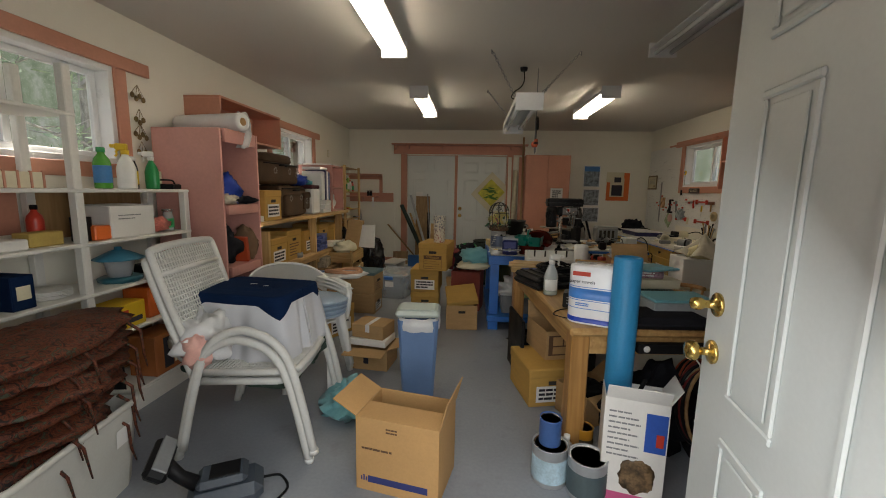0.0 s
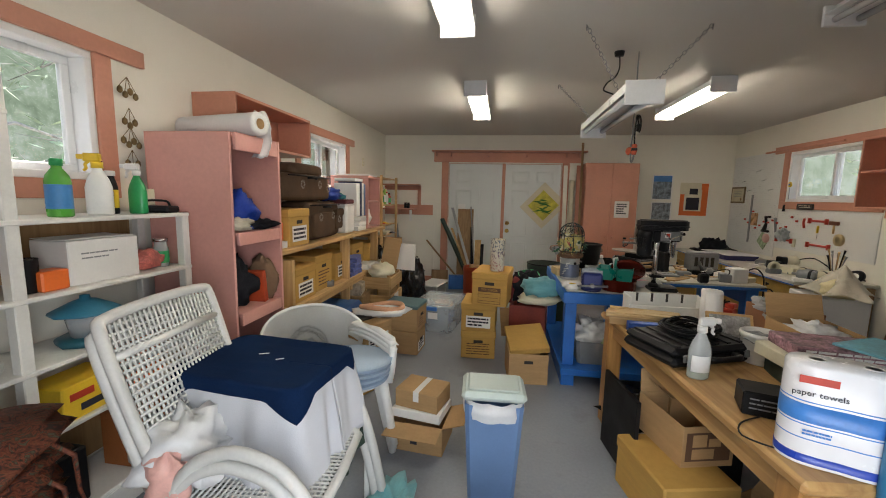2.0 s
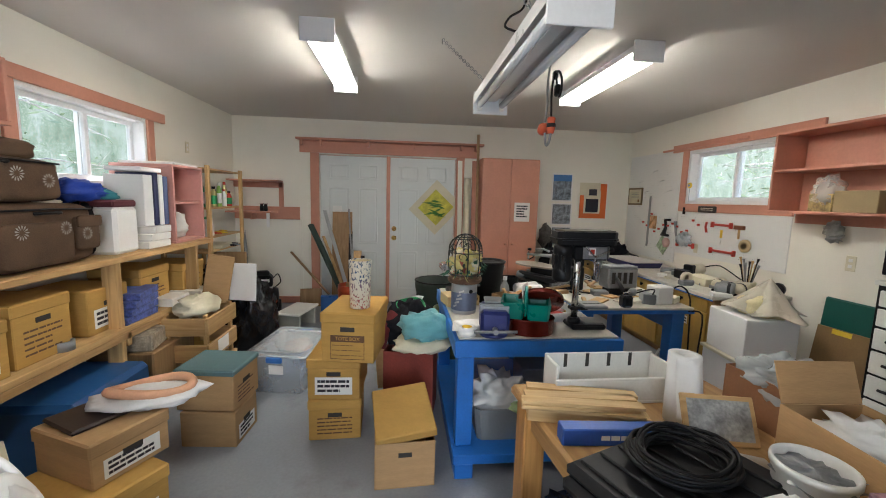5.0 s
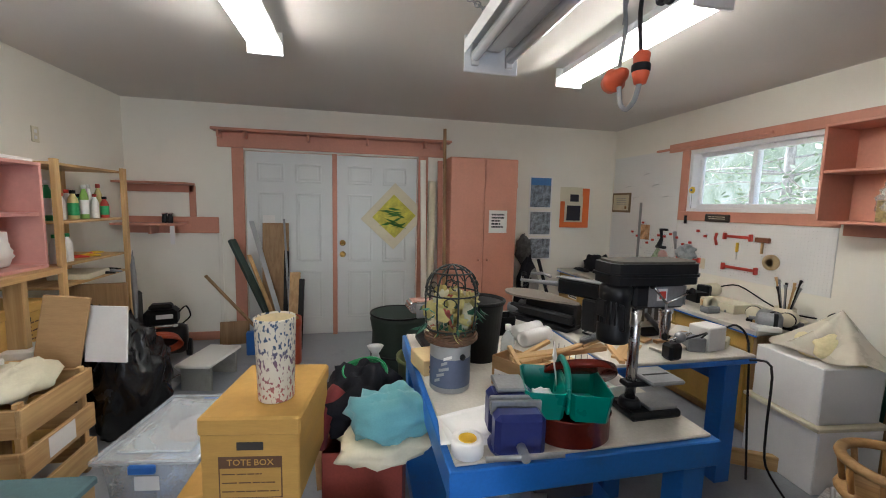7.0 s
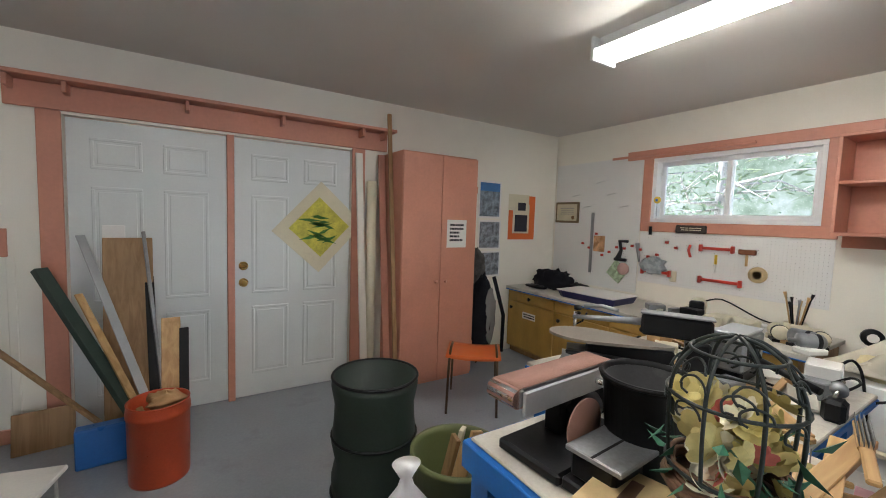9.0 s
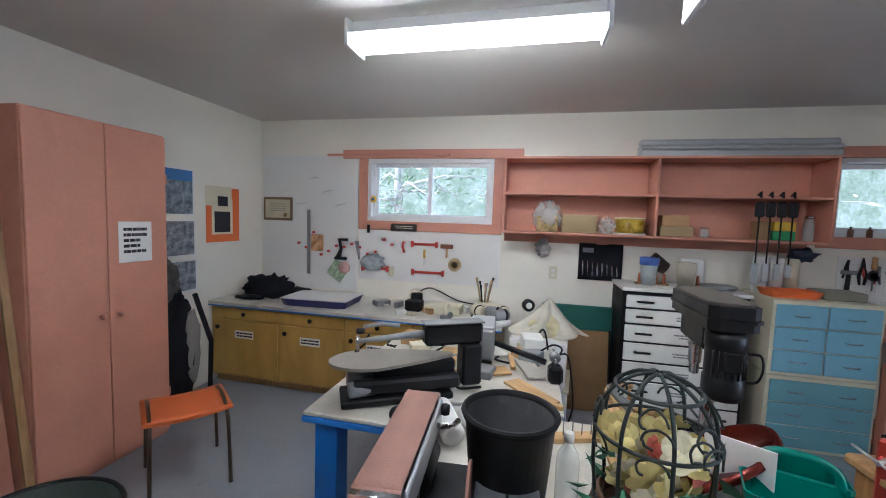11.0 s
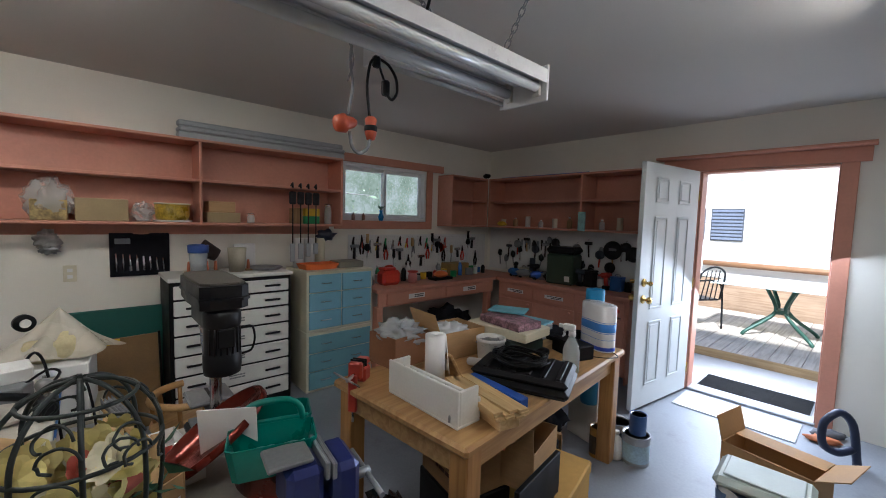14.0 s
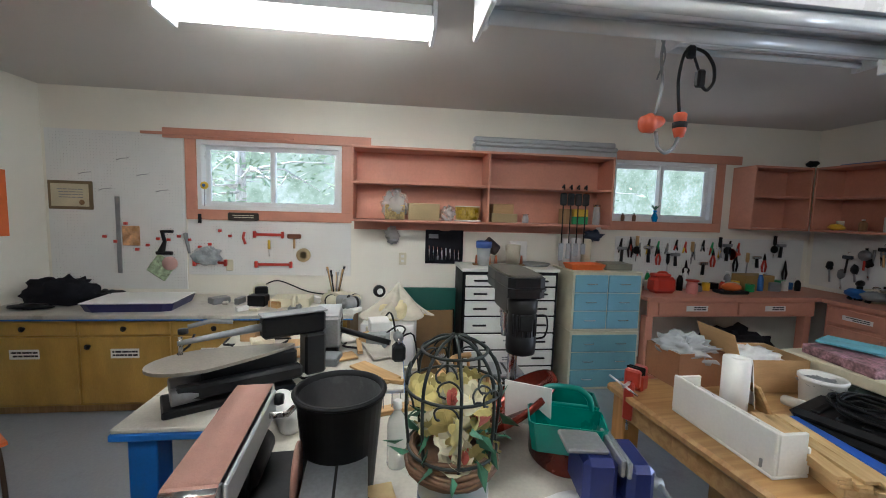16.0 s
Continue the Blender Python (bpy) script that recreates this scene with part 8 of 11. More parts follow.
letters("paper towels", 0.022, INK, o, pose(-0.055, -0.0672, 0.205, 90, 0, 0))
bars("printing", -0.08, -0.02, 0.088, 0.106, 2, -0.067, TOWB, o, 4)
o = thing("foam_roll", "tall roll of bright blue foam standing in a carton", "foam roll", 1.215, 2.84, 0.30, 0)
part("roll", turn([(0.03, 0), (0.06, 0), (0.062, 0.02), (0.062, 0.79), (0.06, 0.80), (0.045, 0.80), (0.04, 0.78), (0.03, 0.75)], 28), FOIL, o)
part("tape", box(0.0, 0.02, -0.068, -0.058, 0.12, 0.26, 0.003, pose(0, 0, 0, 0, 20, 0)), BLACK, o)
o = carton("tall white carton with animal trap print, open at the top", 1.255, 2.735, 0, -14, 0.26, 0.17, 0.50, ((0, -1, 28), (1, 0, 30)), WPL)
HVB = mat("royal_blue_print", (0.02, 0.09, 0.42), 0.5)
part("blue_stripe", box(0.04, 0.125, -0.0862, -0.0852, 0.27, 0.45, 0), HVB, o)
part("red_stripe", box(0.085, 0.115, -0.0866, -0.0863, 0.30, 0.36, 0), RED, o)
part("pink_stripe", box(-0.125, 0.125, -0.0862, -0.0852, 0.0, 0.05, 0), mat("magenta_print", (0.6, 0.1, 0.25), 0.5), o)
part("picture", lump((0.02, -0.0856, 0.14), (0.07, 0.001, 0.08), 5, 0.3, 20, 12), mat("brown_picture", (0.16, 0.10, 0.05), 0.6, var=0.7, scale=30), o)
bars("printing", -0.11, 0.02, 0.22, 0.45, 9, -0.0853, GREYPL, o, 6, fill=0.3)
BLCAN = mat("white_can_label", (0.45, 0.62, 0.72), 0.4, var=0.3, scale=9)
can("white paint can with a pale blue label", 0.905, 2.79, 0, 0.085, 0.19, GALV, STEEL, BLCAN)
can("small blue paint can on another can", 0.90, 2.79, 0.191, 0.052, 0.13, mat("blue_can", (0.05, 0.12, 0.32), 0.4), STEEL, None)
can("paint can with a dark green label and spattered lid", 1.06, 2.71, 0, 0.088, 0.19, GALV, WPL, mat("dark_slate_label", (0.07, 0.10, 0.11), 0.5))
can("small amber varnish tin with dark label", 1.10, 2.93, 0, 0.048, 0.20, mat("amber_tin", (0.42, 0.19, 0.02), 0.4), STEEL, mat("dark_label", (0.05, 0.035, 0.02), 0.5))
bottle("white squeeze bottle by the bench leg", 1.0, 2.86, 0, 0.036, 0.19, WPL, WPL)
x, y = 1.005, 3.50
spray("clear spray bottle with a white head and a white label", x, y, ZO, 0.046, 0.26, CLEARB, WPL, 10, PAPER, 0.7, mat("green_liquid", (0.12, 0.16, 0.02), 0.1))
o = thing("socket_set", "black plastic box of bits with white print", "tool box", 1.15, 3.23, ZO, -18)
part("body", box(-0.12, 0.12, -0.06, 0.06, 0, 0.085, 0.006), BLACK, o)
bars("printing", -0.1, 0.05, 0.02, 0.07, 3, -0.0605, GREYPL, o, 3, fill=0.3)
solid("cord", bar([(0, 0, 0.004), (-0.1, -0.06, 0.004), (-0.14, -0.14, 0.004), (-0.06, -0.2, 0.004), (0.06, -0.16, 0.004), (0.1, -0.06, 0.004), (0.14, -0.2, 0.004)], 0.003, 5), BLACK, "thin dark cord on the bench", "cord", 1.08, 3.2, ZO)
o = thing("tool_case", "flat black plastic saw case with a coiled cord", "tool case", 1.09, 3.80, ZO, 22)
part("lower_shell", box(-0.24, 0.24, -0.17, 0.17, 0, 0.045, 0.018), BLACK, o)
part("upper_shell", box(-0.235, 0.235, -0.165, 0.165, 0.046, 0.085, 0.018), BLACK, o)
part("handle", bar([(-0.08, -0.17, 0.05), (-0.07, -0.215, 0.05), (0.07, -0.215, 0.05), (0.08, -0.17, 0.05)], 0.013, 8), BLACK, o)
for s in (-1, 1):
    part("latch", box(s * 0.17 - 0.025, s * 0.17 + 0.025, -0.18, -0.168, 0.03, 0.065, 0.004), GREYPL, o)
for k in range(6):
    part("ridge", box(-0.2 + 0.07 * k, -0.175 + 0.07 * k, -0.14, 0.14, 0.0852, 0.093, 0.004), BLACK, o)
rg = random.Random(4)
for k in range(12):
    r = 0.125 + rg.uniform(-0.025, 0.02)
    part("cord_loop", bar([(0.02 + r * math.cos(a) + 0.01 * math.sin(2 * a + k), 0.01 + r * 0.85 * math.sin(a), 0.096 + 0.004 * k + 0.006 * math.sin(3 * a + k)) for a in (i * math.pi / 14 for i in range(28))], 0.0048, 6, True), BLACK, o)
o = thing("plastic_tub", "white plastic tub of hardware", "tub", 1.375, 3.735, ZO)
part("shell", turn([(0.0, 0.004), (0.065, 0.004), (0.067, 0), (0.07, 0.004), (0.08, 0.125), (0.085, 0.128), (0.085, 0.142), (0.079, 0.145), (0.075, 0.135), (0.064, 0.01), (0, 0.01)], 30), WPL, o)
part("sticker", sheet(8, 2, lambda u, v: ((0.0722 + 0.006 * v) * math.cos(-2.1 + u * 0.8), (0.0722 + 0.006 * v) * math.sin(-2.1 + u * 0.8), 0.03 + v * 0.06)), PAPER, o)
part("screws", lump((0, 0, 0.115), (0.068, 0.068, 0.014), 9, 0.8, 26, 10, 6), GREYM, o)
# white slotted crate at the far edge, wooden shims, towel roll
o = thing("mitre_tray", "white painted wooden tray with slots", "tray", 1.18, 4.345, ZO, 1)
part("bottom", box(-0.225, 0.225, -0.065, 0.065, 0, 0.012), WHITE, o)
part("side", box(-0.225, 0.225, 0.053, 0.066, 0.0125, 0.155), WHITE, o)
part("side", box(-0.225, 0.225, -0.066, -0.053, 0.0125, 0.10), WHITE, o)
part("end", box(-0.225, -0.211, -0.052, 0.052, 0.0125, 0.15), WHITE, o), part("end", box(0.211, 0.225, -0.052, 0.052, 0.0125, 0.15), WHITE, o)
for k in range(4):
    part("slot", box(-0.15 + 0.09 * k, -0.136 + 0.09 * k, 0.0515, 0.0525, 0.10, 0.154, 0), HOLE_SHADE, o)
part("latch", box(-0.19, -0.18, 0.066, 0.075, 0.02, 0.05, 0.003), GREYM, o)
SHIM = wood("pale_shims", (0.66, 0.46, 0.22), (0.52, 0.33, 0.13), 0)
for k in range(9):
    solid("wood_strip", box(-0.2 + 0.01 * (k % 3), 0.2 - 0.012 * (k % 2), -0.022, 0.022, 0, 0.011, 0.001), SHIM, "pale pine strip in a bundle", "wood strip", 1.0 + 0.012 * (k % 3), 4.16 + 0.046 * (k % 3), ZO + 0.045 + 0.0125 * (k // 3), -52 + 2 * (k % 4) + 38, "bundle of pine strips")
solid("offcut", box(-0.2, 0.2, -0.05, 0.05, 0, 0.044, 0.003), SHIM, "pale pine block under the strips", "wood block", 1.03, 4.19, ZO, -14)
o = thing("wrap_box", "long blue carton of wrap", "box", 1.06, 4.06, ZO, -4)
part("body", box(-0.17, 0.17, -0.028, 0.028, 0, 0.055, 0.004), HVB, o)
bars("printing", -0.05, 0.14, 0.015, 0.042, 1, -0.0282, PAPER, o, 8)
o = thing("paper_roll", "white paper towel roll standing up, end unwound", "paper roll", 1.36, 4.17, ZO)
part("roll", turn([(0.02, 0.0), (0.05, 0.0), (0.051, 0.24), (0.02, 0.242), (0.02, 0.0)], 28), PAPER, o)
part("loose_end", sheet(12, 10, lambda u, v: (0.051 - 0.1 * u, -0.02 - 0.03 * v - 0.04 * math.sin(3.1 * u), 0.236 - v * 0.2 + folds(u, v, 0.01, 3, 2)), 0.0008), PAPER, o)
solid("tube", bar([(0, 0, 0.03), (0.1, 0.03, 0.05), (0.2, 0.02, 0.03)], 0.022, 10), WPL, "bent white plastic pipe on the bench", "pipe", 1.2, 3.86, ZO)
VR = mat("red_vise_enamel", (0.45, 0.05, 0.03), 0.35, 0.1, var=0.15)
o = thing("clamp_vise", "small red clamp-on vise at the bench edge", "vise", 1.60, 4.445, ZO, 35)
part("body", box(-0.035, 0.035, -0.04, 0.03, 0, 0.075, 0.01), VR, o)
part("anvil", box(-0.03, 0.03, -0.045, 0.01, 0.0755, 0.11, 0.008), VR, o)
part("front_jaw", box(-0.035, 0.035, 0.042, 0.075, 0.03, 0.112, 0.008), VR, o)
part("slide", box(-0.018, 0.018, 0.03, 0.045, 0.04, 0.075, 0.003), STEEL, o)
part("jaw_plate", box(-0.037, 0.037, 0.036, 0.0415, 0.085, 0.118, 0.002), BLACK, o)
part("jaw_plate", box(-0.037, 0.037, 0.0105, 0.016, 0.08, 0.116, 0.002), BLACK, o)
part("clamp", box(-0.022, 0.022, 0.08, 0.1, -0.12, 0.06, 0.006), VR, o)
part("screw", bar([(0, 0.07, 0.055), (0, 0.15, 0.055)], 0.008, 8), STEEL, o)
part("handle", bar([(-0.06, 0.14, 0.03), (0.07, 0.145, 0.085)], 0.005), STEEL, o)
part("clamp_screw", bar([(0, 0.085, -0.10), (0, 0.085, -0.17)], 0.006), STEEL, o)
# flat boxes
o = thing("tool_case", "dark green plastic drill case", "tool case", 1.50, 3.45, ZO, -8)
part("shell", box(-0.2, 0.2, -0.15, 0.15, 0, 0.10, 0.02), mat("very_dark_green_plastic", (0.015, 0.03, 0.025), 0.45, var=0.15), o)
o = thing("game_box", "flat cream carton with a lid", "box", 1.48, 3.45, ZO + 0.101, 4)
part("body", box(-0.22, 0.22, -0.14, 0.14, 0, 0.055, 0.005), CREAM, o)
o = thing("game_box", "purple and cream printed flat box", "box", 1.46, 3.46, ZO + 0.157, -6)
part("body", box(-0.17, 0.17, -0.1, 0.1, 0, 0.045, 0.004), mat("purple_print", (0.36, 0.2, 0.24), 0.5, var=0.8, scale=22), o)
bars("printing", -0.14, 0.12, 0.008, 0.038, 2, -0.1004, PAPER, o, 4)
solid("magazine", box(-0.12, 0.12, -0.09, 0.09, 0, 0.01, 0.002), mat("aqua_print", (0.16, 0.42, 0.52), 0.5, var=0.3, scale=10), "aqua printed booklet on the boxes", "booklet", 1.55, 3.36, ZO + 0.214, 25)
solid("disc", turn([(0.0, 0), (0.045, 0), (0.045, 0.02), (0.03, 0.028), (0, 0.028)], 24), BLACK, "black round sanding pads", "disc", 1.28, 3.36, ZO)
o = thing("clear_case", "clear blue-lidded plastic case with fittings", "case", 1.58, 3.12, ZO, 5)
part("tub", box(-0.16, 0.16, -0.1, 0.1, 0, 0.10, 0.008), CLEARP, o)
part("lid", box(-0.165, 0.165, -0.105, 0.105, 0.101, 0.115, 0.006), mat("aqua_lid", (0.15, 0.42, 0.5), 0.4), o)
solid("pipe_fitting", lump((0, 0, 0), (0.1, 0.06, 0.03), 5, 0.7), BLACK, "dark fittings inside a case", "fittings", 1.58, 3.12, ZO + 0.04)
solid("cloth", box(-0.2, 0.2, -0.12, 0.12, 0, 0.06, 0.025), FABK, "folded black canvas on the bench", "cloth", 1.45, 2.99, ZO, 4)
o = thing("picture_frame", "small framed photograph lying against a carton", "picture frame", 1.40, 4.02, ZO, -12, rx=-28)
part("frame", box(-0.11, 0.11, -0.008, 0.008, 0, 0.15, 0.003), PINEX, o)
part("print", box(-0.095, 0.095, -0.0095, -0.0085, 0.015, 0.135, 0), mat("grey_photo", (0.35, 0.36, 0.36), 0.4, var=0.6, scale=20), o)
# below the bench
o = banker("brown filing box with a white label under the bench", 1.02, 3.66, 0, 12, 0.34, 0.40, 0.26, CARDY, paper=1, seed=20)
o = carton("brown printed carton under the bench, open", 1.10, 3.78, 0.262, 14, 0.26, 0.34, 0.20, ((1, 0, 10), (0, 1, 6)))
part("print_patch", box(-0.11, 0.11, -0.1712, -0.1702, 0.03, 0.17, 0), INKBR, o)
for a, b, c, d in ((-0.08, -0.01, 0.1, 0.16), (-0.08, 0.03, 0.04, 0.09), (0.0, 0.06, 0.1, 0.14)):
    part("print_patch", box(a, b, -0.1718, -0.1713, c, d, 0), CARD, o)
o = carton("open cardboard box with tools under the bench", 1.26, 3.40, 0, 30, 0.30, 0.26, 0.20, ((0, -1, 110), (1, 0, 60)))
solid("drill", lump((0, 0, 0.06), (0.11, 0.06, 0.07), 92, 0.5), BLACK, "black power drill in a carton", "tool", 1.24, 3.36, 0.12)
o = carton("brown printed carton on another, under the bench", 1.28, 4.02, 0.24, -10, 0.34, 0.30, 0.20, ((-1, 0, 50), (0, 1, 30)))
bars("printing", -0.1, 0.1, 0.07, 0.14, 2, 0.1512, INKBR, o, 5)
solid("picture_frame", box(-0.18, 0.18, -0.16, 0.16, 0, 0.238, 0.006), BLACK, "black crate with a white panel under the bench", "crate", 1.28, 4.02, 0, -10)
solid("garbage_bag", lump((0, 0, 0.1), (0.3, 0.18, 0.13), 94, 0.5, 34, 20, 3, -0.095), bpy.data.materials["black_bag_film"], "crumpled black plastic bags under the bench", "bag", 1.22, 4.40, 0)
solid("red_jug", lump((0, 0, 0.1), (0.06, 0.05, 0.1), 95, 0.2, 18, 12, 2, -0.095), ORANGE, "orange plastic jug in a carton", "jug", 1.1, 3.98, 0.43)
solid("panel", box(-0.012, 0.012, -0.2, 0.2, 0, 0.46, 0.003), BLACK, "black framed panel leaning under the bench", "panel", 0.86, 3.98, 0, 8)
o = thing("hose", "coils of dark hose and orange cord under the bench", "hose", 1.72, 3.12, 0.30, 30, rx=78)
for k in range(5):
    part("loop", bar([((0.17 + 0.015 * math.sin(k * 2)) * math.cos(a), 0.2 * math.sin(a), 0.014 * k) for a in (i * math.pi / 14 for i in range(28))], 0.009, 6, True), BLACK if k % 2 else bpy.data.materials["orange_red_hose"], o)
solid("power_lead", bar([(0, 0, 0.36), (0.06, -0.02, 0.3), (0.1, -0.02, 0.15), (0.08, 0, 0.0)], 0.004, 6), WPL, "white cord hanging from the power strip", "cord", 1.52, 2.86, 0.3)

solid("garbage_bag", lump((0, 0, 0.2), (0.24, 0.17, 0.24), 96, 0.4, 34, 22, 2.6, -0.195), FABK, "black cloth bag slumped under the bench", "bag", 1.50, 3.12, 0)
o = thing("duffel_bag", "dark canvas duffel bag on the floor by the bench", "bag", 1.86, 3.16, 0, 70)
part("body", soft_box(-0.28, 0.28, -0.15, 0.15, -0.01, 0.3, 0.45, 4, 0.08), FABK, o)
part("strap", bar([(-0.12, -0.15, 0.1), (-0.12, -0.1, 0.3), (-0.06, -0.02, 0.38), (0.06, -0.02, 0.38), (0.12, -0.1, 0.3), (0.12, -0.15, 0.1)], 0.012, 6), BLACK, o)
o = thing("hose", "coil of dark red hose hanging at the bench end", "hose", 1.66, 2.92, 0.36, 6, rx=84)
for k in range(6):
    part("loop", bar([((0.13 + 0.012 * math.sin(k * 2.3)) * math.cos(a), (0.2 + 0.012 * math.cos(k)) * math.sin(a), 0.012 * k) for a in (i * math.pi / 14 for i in range(28))], 0.009, 6, True), (bpy.data.materials["dark_red_cloth"], BLACK, PLY)[k % 3], o)
# ---------- between bench and east wall ----------
o = carton("reddish brown carton with clear plastic packing on the bench", 1.71, 4.13, ZO, 6, 0.22, 0.26, 0.17, (), mat("reddish_cardboard", (0.28, 0.13, 0.06), 0.8))
solid("plastic_bag", lump((0, 0, 0), (0.12, 0.13, 0.07), 97, 0.6, 30, 20, 3), CLEARP, "crumpled clear plastic in a carton", "plastic bag", 1.70, 4.13, ZO + 0.16)
o = carton("open tan carton with pale packing on the bench", 1.65, 3.80, ZO, -4, 0.26, 0.34, 0.16, ((0, 1, 20),))
solid("plastic_bag", lump((0, 0, 0), (0.1, 0.12, 0.05), 98, 0.6, 26, 16, 3), BAGW, "white packing in a carton", "plastic bag", 1.65, 3.80, ZO + 0.13)
solid("garbage_bag", lump((0, 0, 0.18), (0.26, 0.35, 0.2), 99, 0.4, 30, 20, 2.6, -0.175), FABK, "dark heap of bags under the pink bench", "bag", 3.36, 2.3, 0.126)
for k in range(4):
    solid("jar", lump((0, 0, 0.06), (0.05, 0.05, 0.07), 100 + k, 0.1, 16, 12, 2, -0.055), GREYPL if k % 2 else WPL, "grey lamp reflector under the bench", "lamp part", 3.2 + 0.1 * (k % 2), 2.7 - 0.13 * k, 0.126 + 0.0)
# ---------- by the flat-file drawers ----------
o = thing("open_box", "white cardboard boxes with yellowed plastic wrap", "box", 3.02, 5.62, 0, -6)
part("lower_box", box(-0.2, 0.2, -0.22, 0.22, 0, 0.36, 0.006), PAPER, o)
part("board", box(-0.22, 0.22, -0.23, 0.23, 0.361, 0.385, 0.004), CREAM, o)
part("upper_box", box(-0.19, 0.19, -0.2, 0.2, 0.386, 0.70, 0.006), PAPER, o)
o = thing("plastic_bag", "yellowed plastic bag peaked over white boxes", "plastic bag", 3.05, 5.58, 0.70)
part("contents", lump((0, 0, 0.05), (0.15, 0.17, 0.1), 104, 0.2, 30, 20, 2.0, -0.048), mat("pale_yellow_foam", (0.66, 0.58, 0.34), 0.8, var=0.15), o)


def film(u, v):
    a = 2 * math.pi * u
    r = v * (0.235 + 0.035 * math.sin(3 * a + 1) + 0.02 * math.sin(7 * a))
    k = 0.02 * math.sin(6 * a + 4 * v) * v
    return (0.02 + (r + k) * math.cos(a), (r + k) * 1.1 * math.sin(a) - 0.02 * (1 - v), 0.03 + 0.25 * (1 - v) ** 1.25 + 0.02 * math.sin(5 * a) * v)


part("film", sheet(60, 14, film, 0.001), mat("yellowed_film", (0.72, 0.67, 0.55), 0.3, var=0.1, bump=0.3, fine=18, alpha=0.72), o)
o = thing("tape_ball", "black and white dial toy on the bag", "toy", 3.3, 5.72, 0.86)
part("dial", turn([(0.0, -0.02), (0.05, -0.02), (0.05, 0.02), (0.0, 0.02)], 20, m=pose(0, 0, 0, 0, 90, 20)), BLACK, o)
part("ring", turn([(0.02, 0.021), (0.026, 0.021), (0.026, 0.024), (0.02, 0.024)], 20, m=pose(0, 0, 0, 0, -90, 20)), PAPER, o)
solid("green_board", box(-0.012, 0.012, -0.3, 0.3, 0, 0.84, 0.03), mat("dark_green_board", (0.01, 0.10, 0.08), 0.5, var=0.1), "dark green board leaning on the wall", "board", 3.52, 5.30, 0, 0, ry=5)
o = thing("cork_board", "brown cork board with yellow tape leaning on the wall", "board", 3.36, 5.27, 0, 4, ry=8)
part("panel", box(-0.01, 0.01, -0.22, 0.22, 0, 0.66, 0.004), mat("brown_hardboard", (0.25, 0.15, 0.06), 0.7, var=0.15), o)
part("edge", box(-0.012, 0.012, -0.235, -0.2205, 0, 0.67), BLACK, o)
part("tape", box(-0.0115, -0.0105, 0.0, 0.12, 0.62, 0.655, 0), YELLOW, o)
o = thing("wooden_chair", "small wooden captain's chair with spindles", "chair", 2.62, 5.0, 0, 30)
part("seat", turn([(0.0, 0.30), (0.19, 0.30), (0.2, 0.315), (0.19, 0.335), (0.0, 0.33)], 24), OAK, o)
for k in range(7):
    a = -0.4 + k * 0.65
    part("spindle", bar([(0.17 * math.cos(a), 0.17 * math.sin(a), 0.335), (0.19 * math.cos(a), 0.19 * math.sin(a), 0.46)], 0.012, 8), OAKZ, o)
part("arm_rail", bar([(0.19 * math.cos(a), 0.19 * math.sin(a), 0.47) for a in (-0.5 + i * 0.36 for i in range(13))], 0.022, 8), OAK, o)
for k in range(4):
    a = 0.78 + k * math.pi / 2
    part("leg", bar([(0.13 * math.cos(a), 0.13 * math.sin(a), 0.30), (0.19 * math.cos(a), 0.19 * math.sin(a), 0)], 0.014, 8), OAKZ, o)
solid("magazine", box(-0.1, 0.1, -0.12, 0.12, 0, 0.05, 0.004), mat("pale_print", (0.55, 0.52, 0.5), 0.6, var=0.5, scale=20), "papers beside the white boxes", "papers", 2.88, 5.28, 0.0, 20)

# ---------- scroll saw and tools on the second table ----------
Z2 = 0.761
SAWT = mat("dull_saw_table", (0.32, 0.29, 0.25), 0.45, 0.4, var=0.2, scale=9)
o = thing("scroll_saw", "black scroll saw with a teardrop metal table", "scroll saw", 1.56, 6.33, Z2, -60)
part("base", box(-0.16, 0.32, -0.09, 0.09, 0, 0.03, 0.006), BLACKM, o)
bm = bmesh.new()
n = 32
prof = []
for i in range(n):
    a = 2 * math.pi * i / n
    c, s = math.cos(a), math.sin(a)
    prof.append((0.19 * c * (1.0 if c < 0 else 1.9) - 0.02, 0.125 * s * (1 if c < 0 else max(0.25, 1 - 0.55 * c))))
a_ = [bm.verts.new((x, y, 0.165)) for x, y in prof]
b_2 = [bm.verts.new((x, y, 0.178)) for x, y in prof]
for i in range(n):
    bm.faces.new((a_[i], a_[(i + 1) % n], b_2[(i + 1) % n], b_2[i]))
bm.faces.new(a_[::-1]), bm.faces.new(b_2)
part("table", bm, SAWT, o)
part("pedestal", box(-0.03, 0.34, -0.04, 0.04, 0.031, 0.164, 0.01), BLACKM, o)
for y in (-0.07, 0.05):
    part("motor", turn([(0.018, -0.05), (0.032, -0.05), (0.034, 0.06), (0.02, 0.06)], 18, m=pose(-0.08, y, 0.075, 0, 90, 8)), GREYM, o)
part("rear_column", box(0.375, 0.47, -0.045, 0.045, 0.031, 0.221, 0.01), BLACKM, o)
part("upper_arm", box(0.2, 0.475, -0.034, 0.034, 0.222, 0.318, 0.012), BLACKM, o)
part("arm_cover", box(0.195, 0.48, -0.04, 0.04, 0.3185, 0.326, 0.003), GREYPL, o)
part("lower_arm", box(-0.12, 0.348, -0.028, 0.028, 0.05, 0.11, 0.012, pose(0, -0.07, 0)), BLACKM, o)
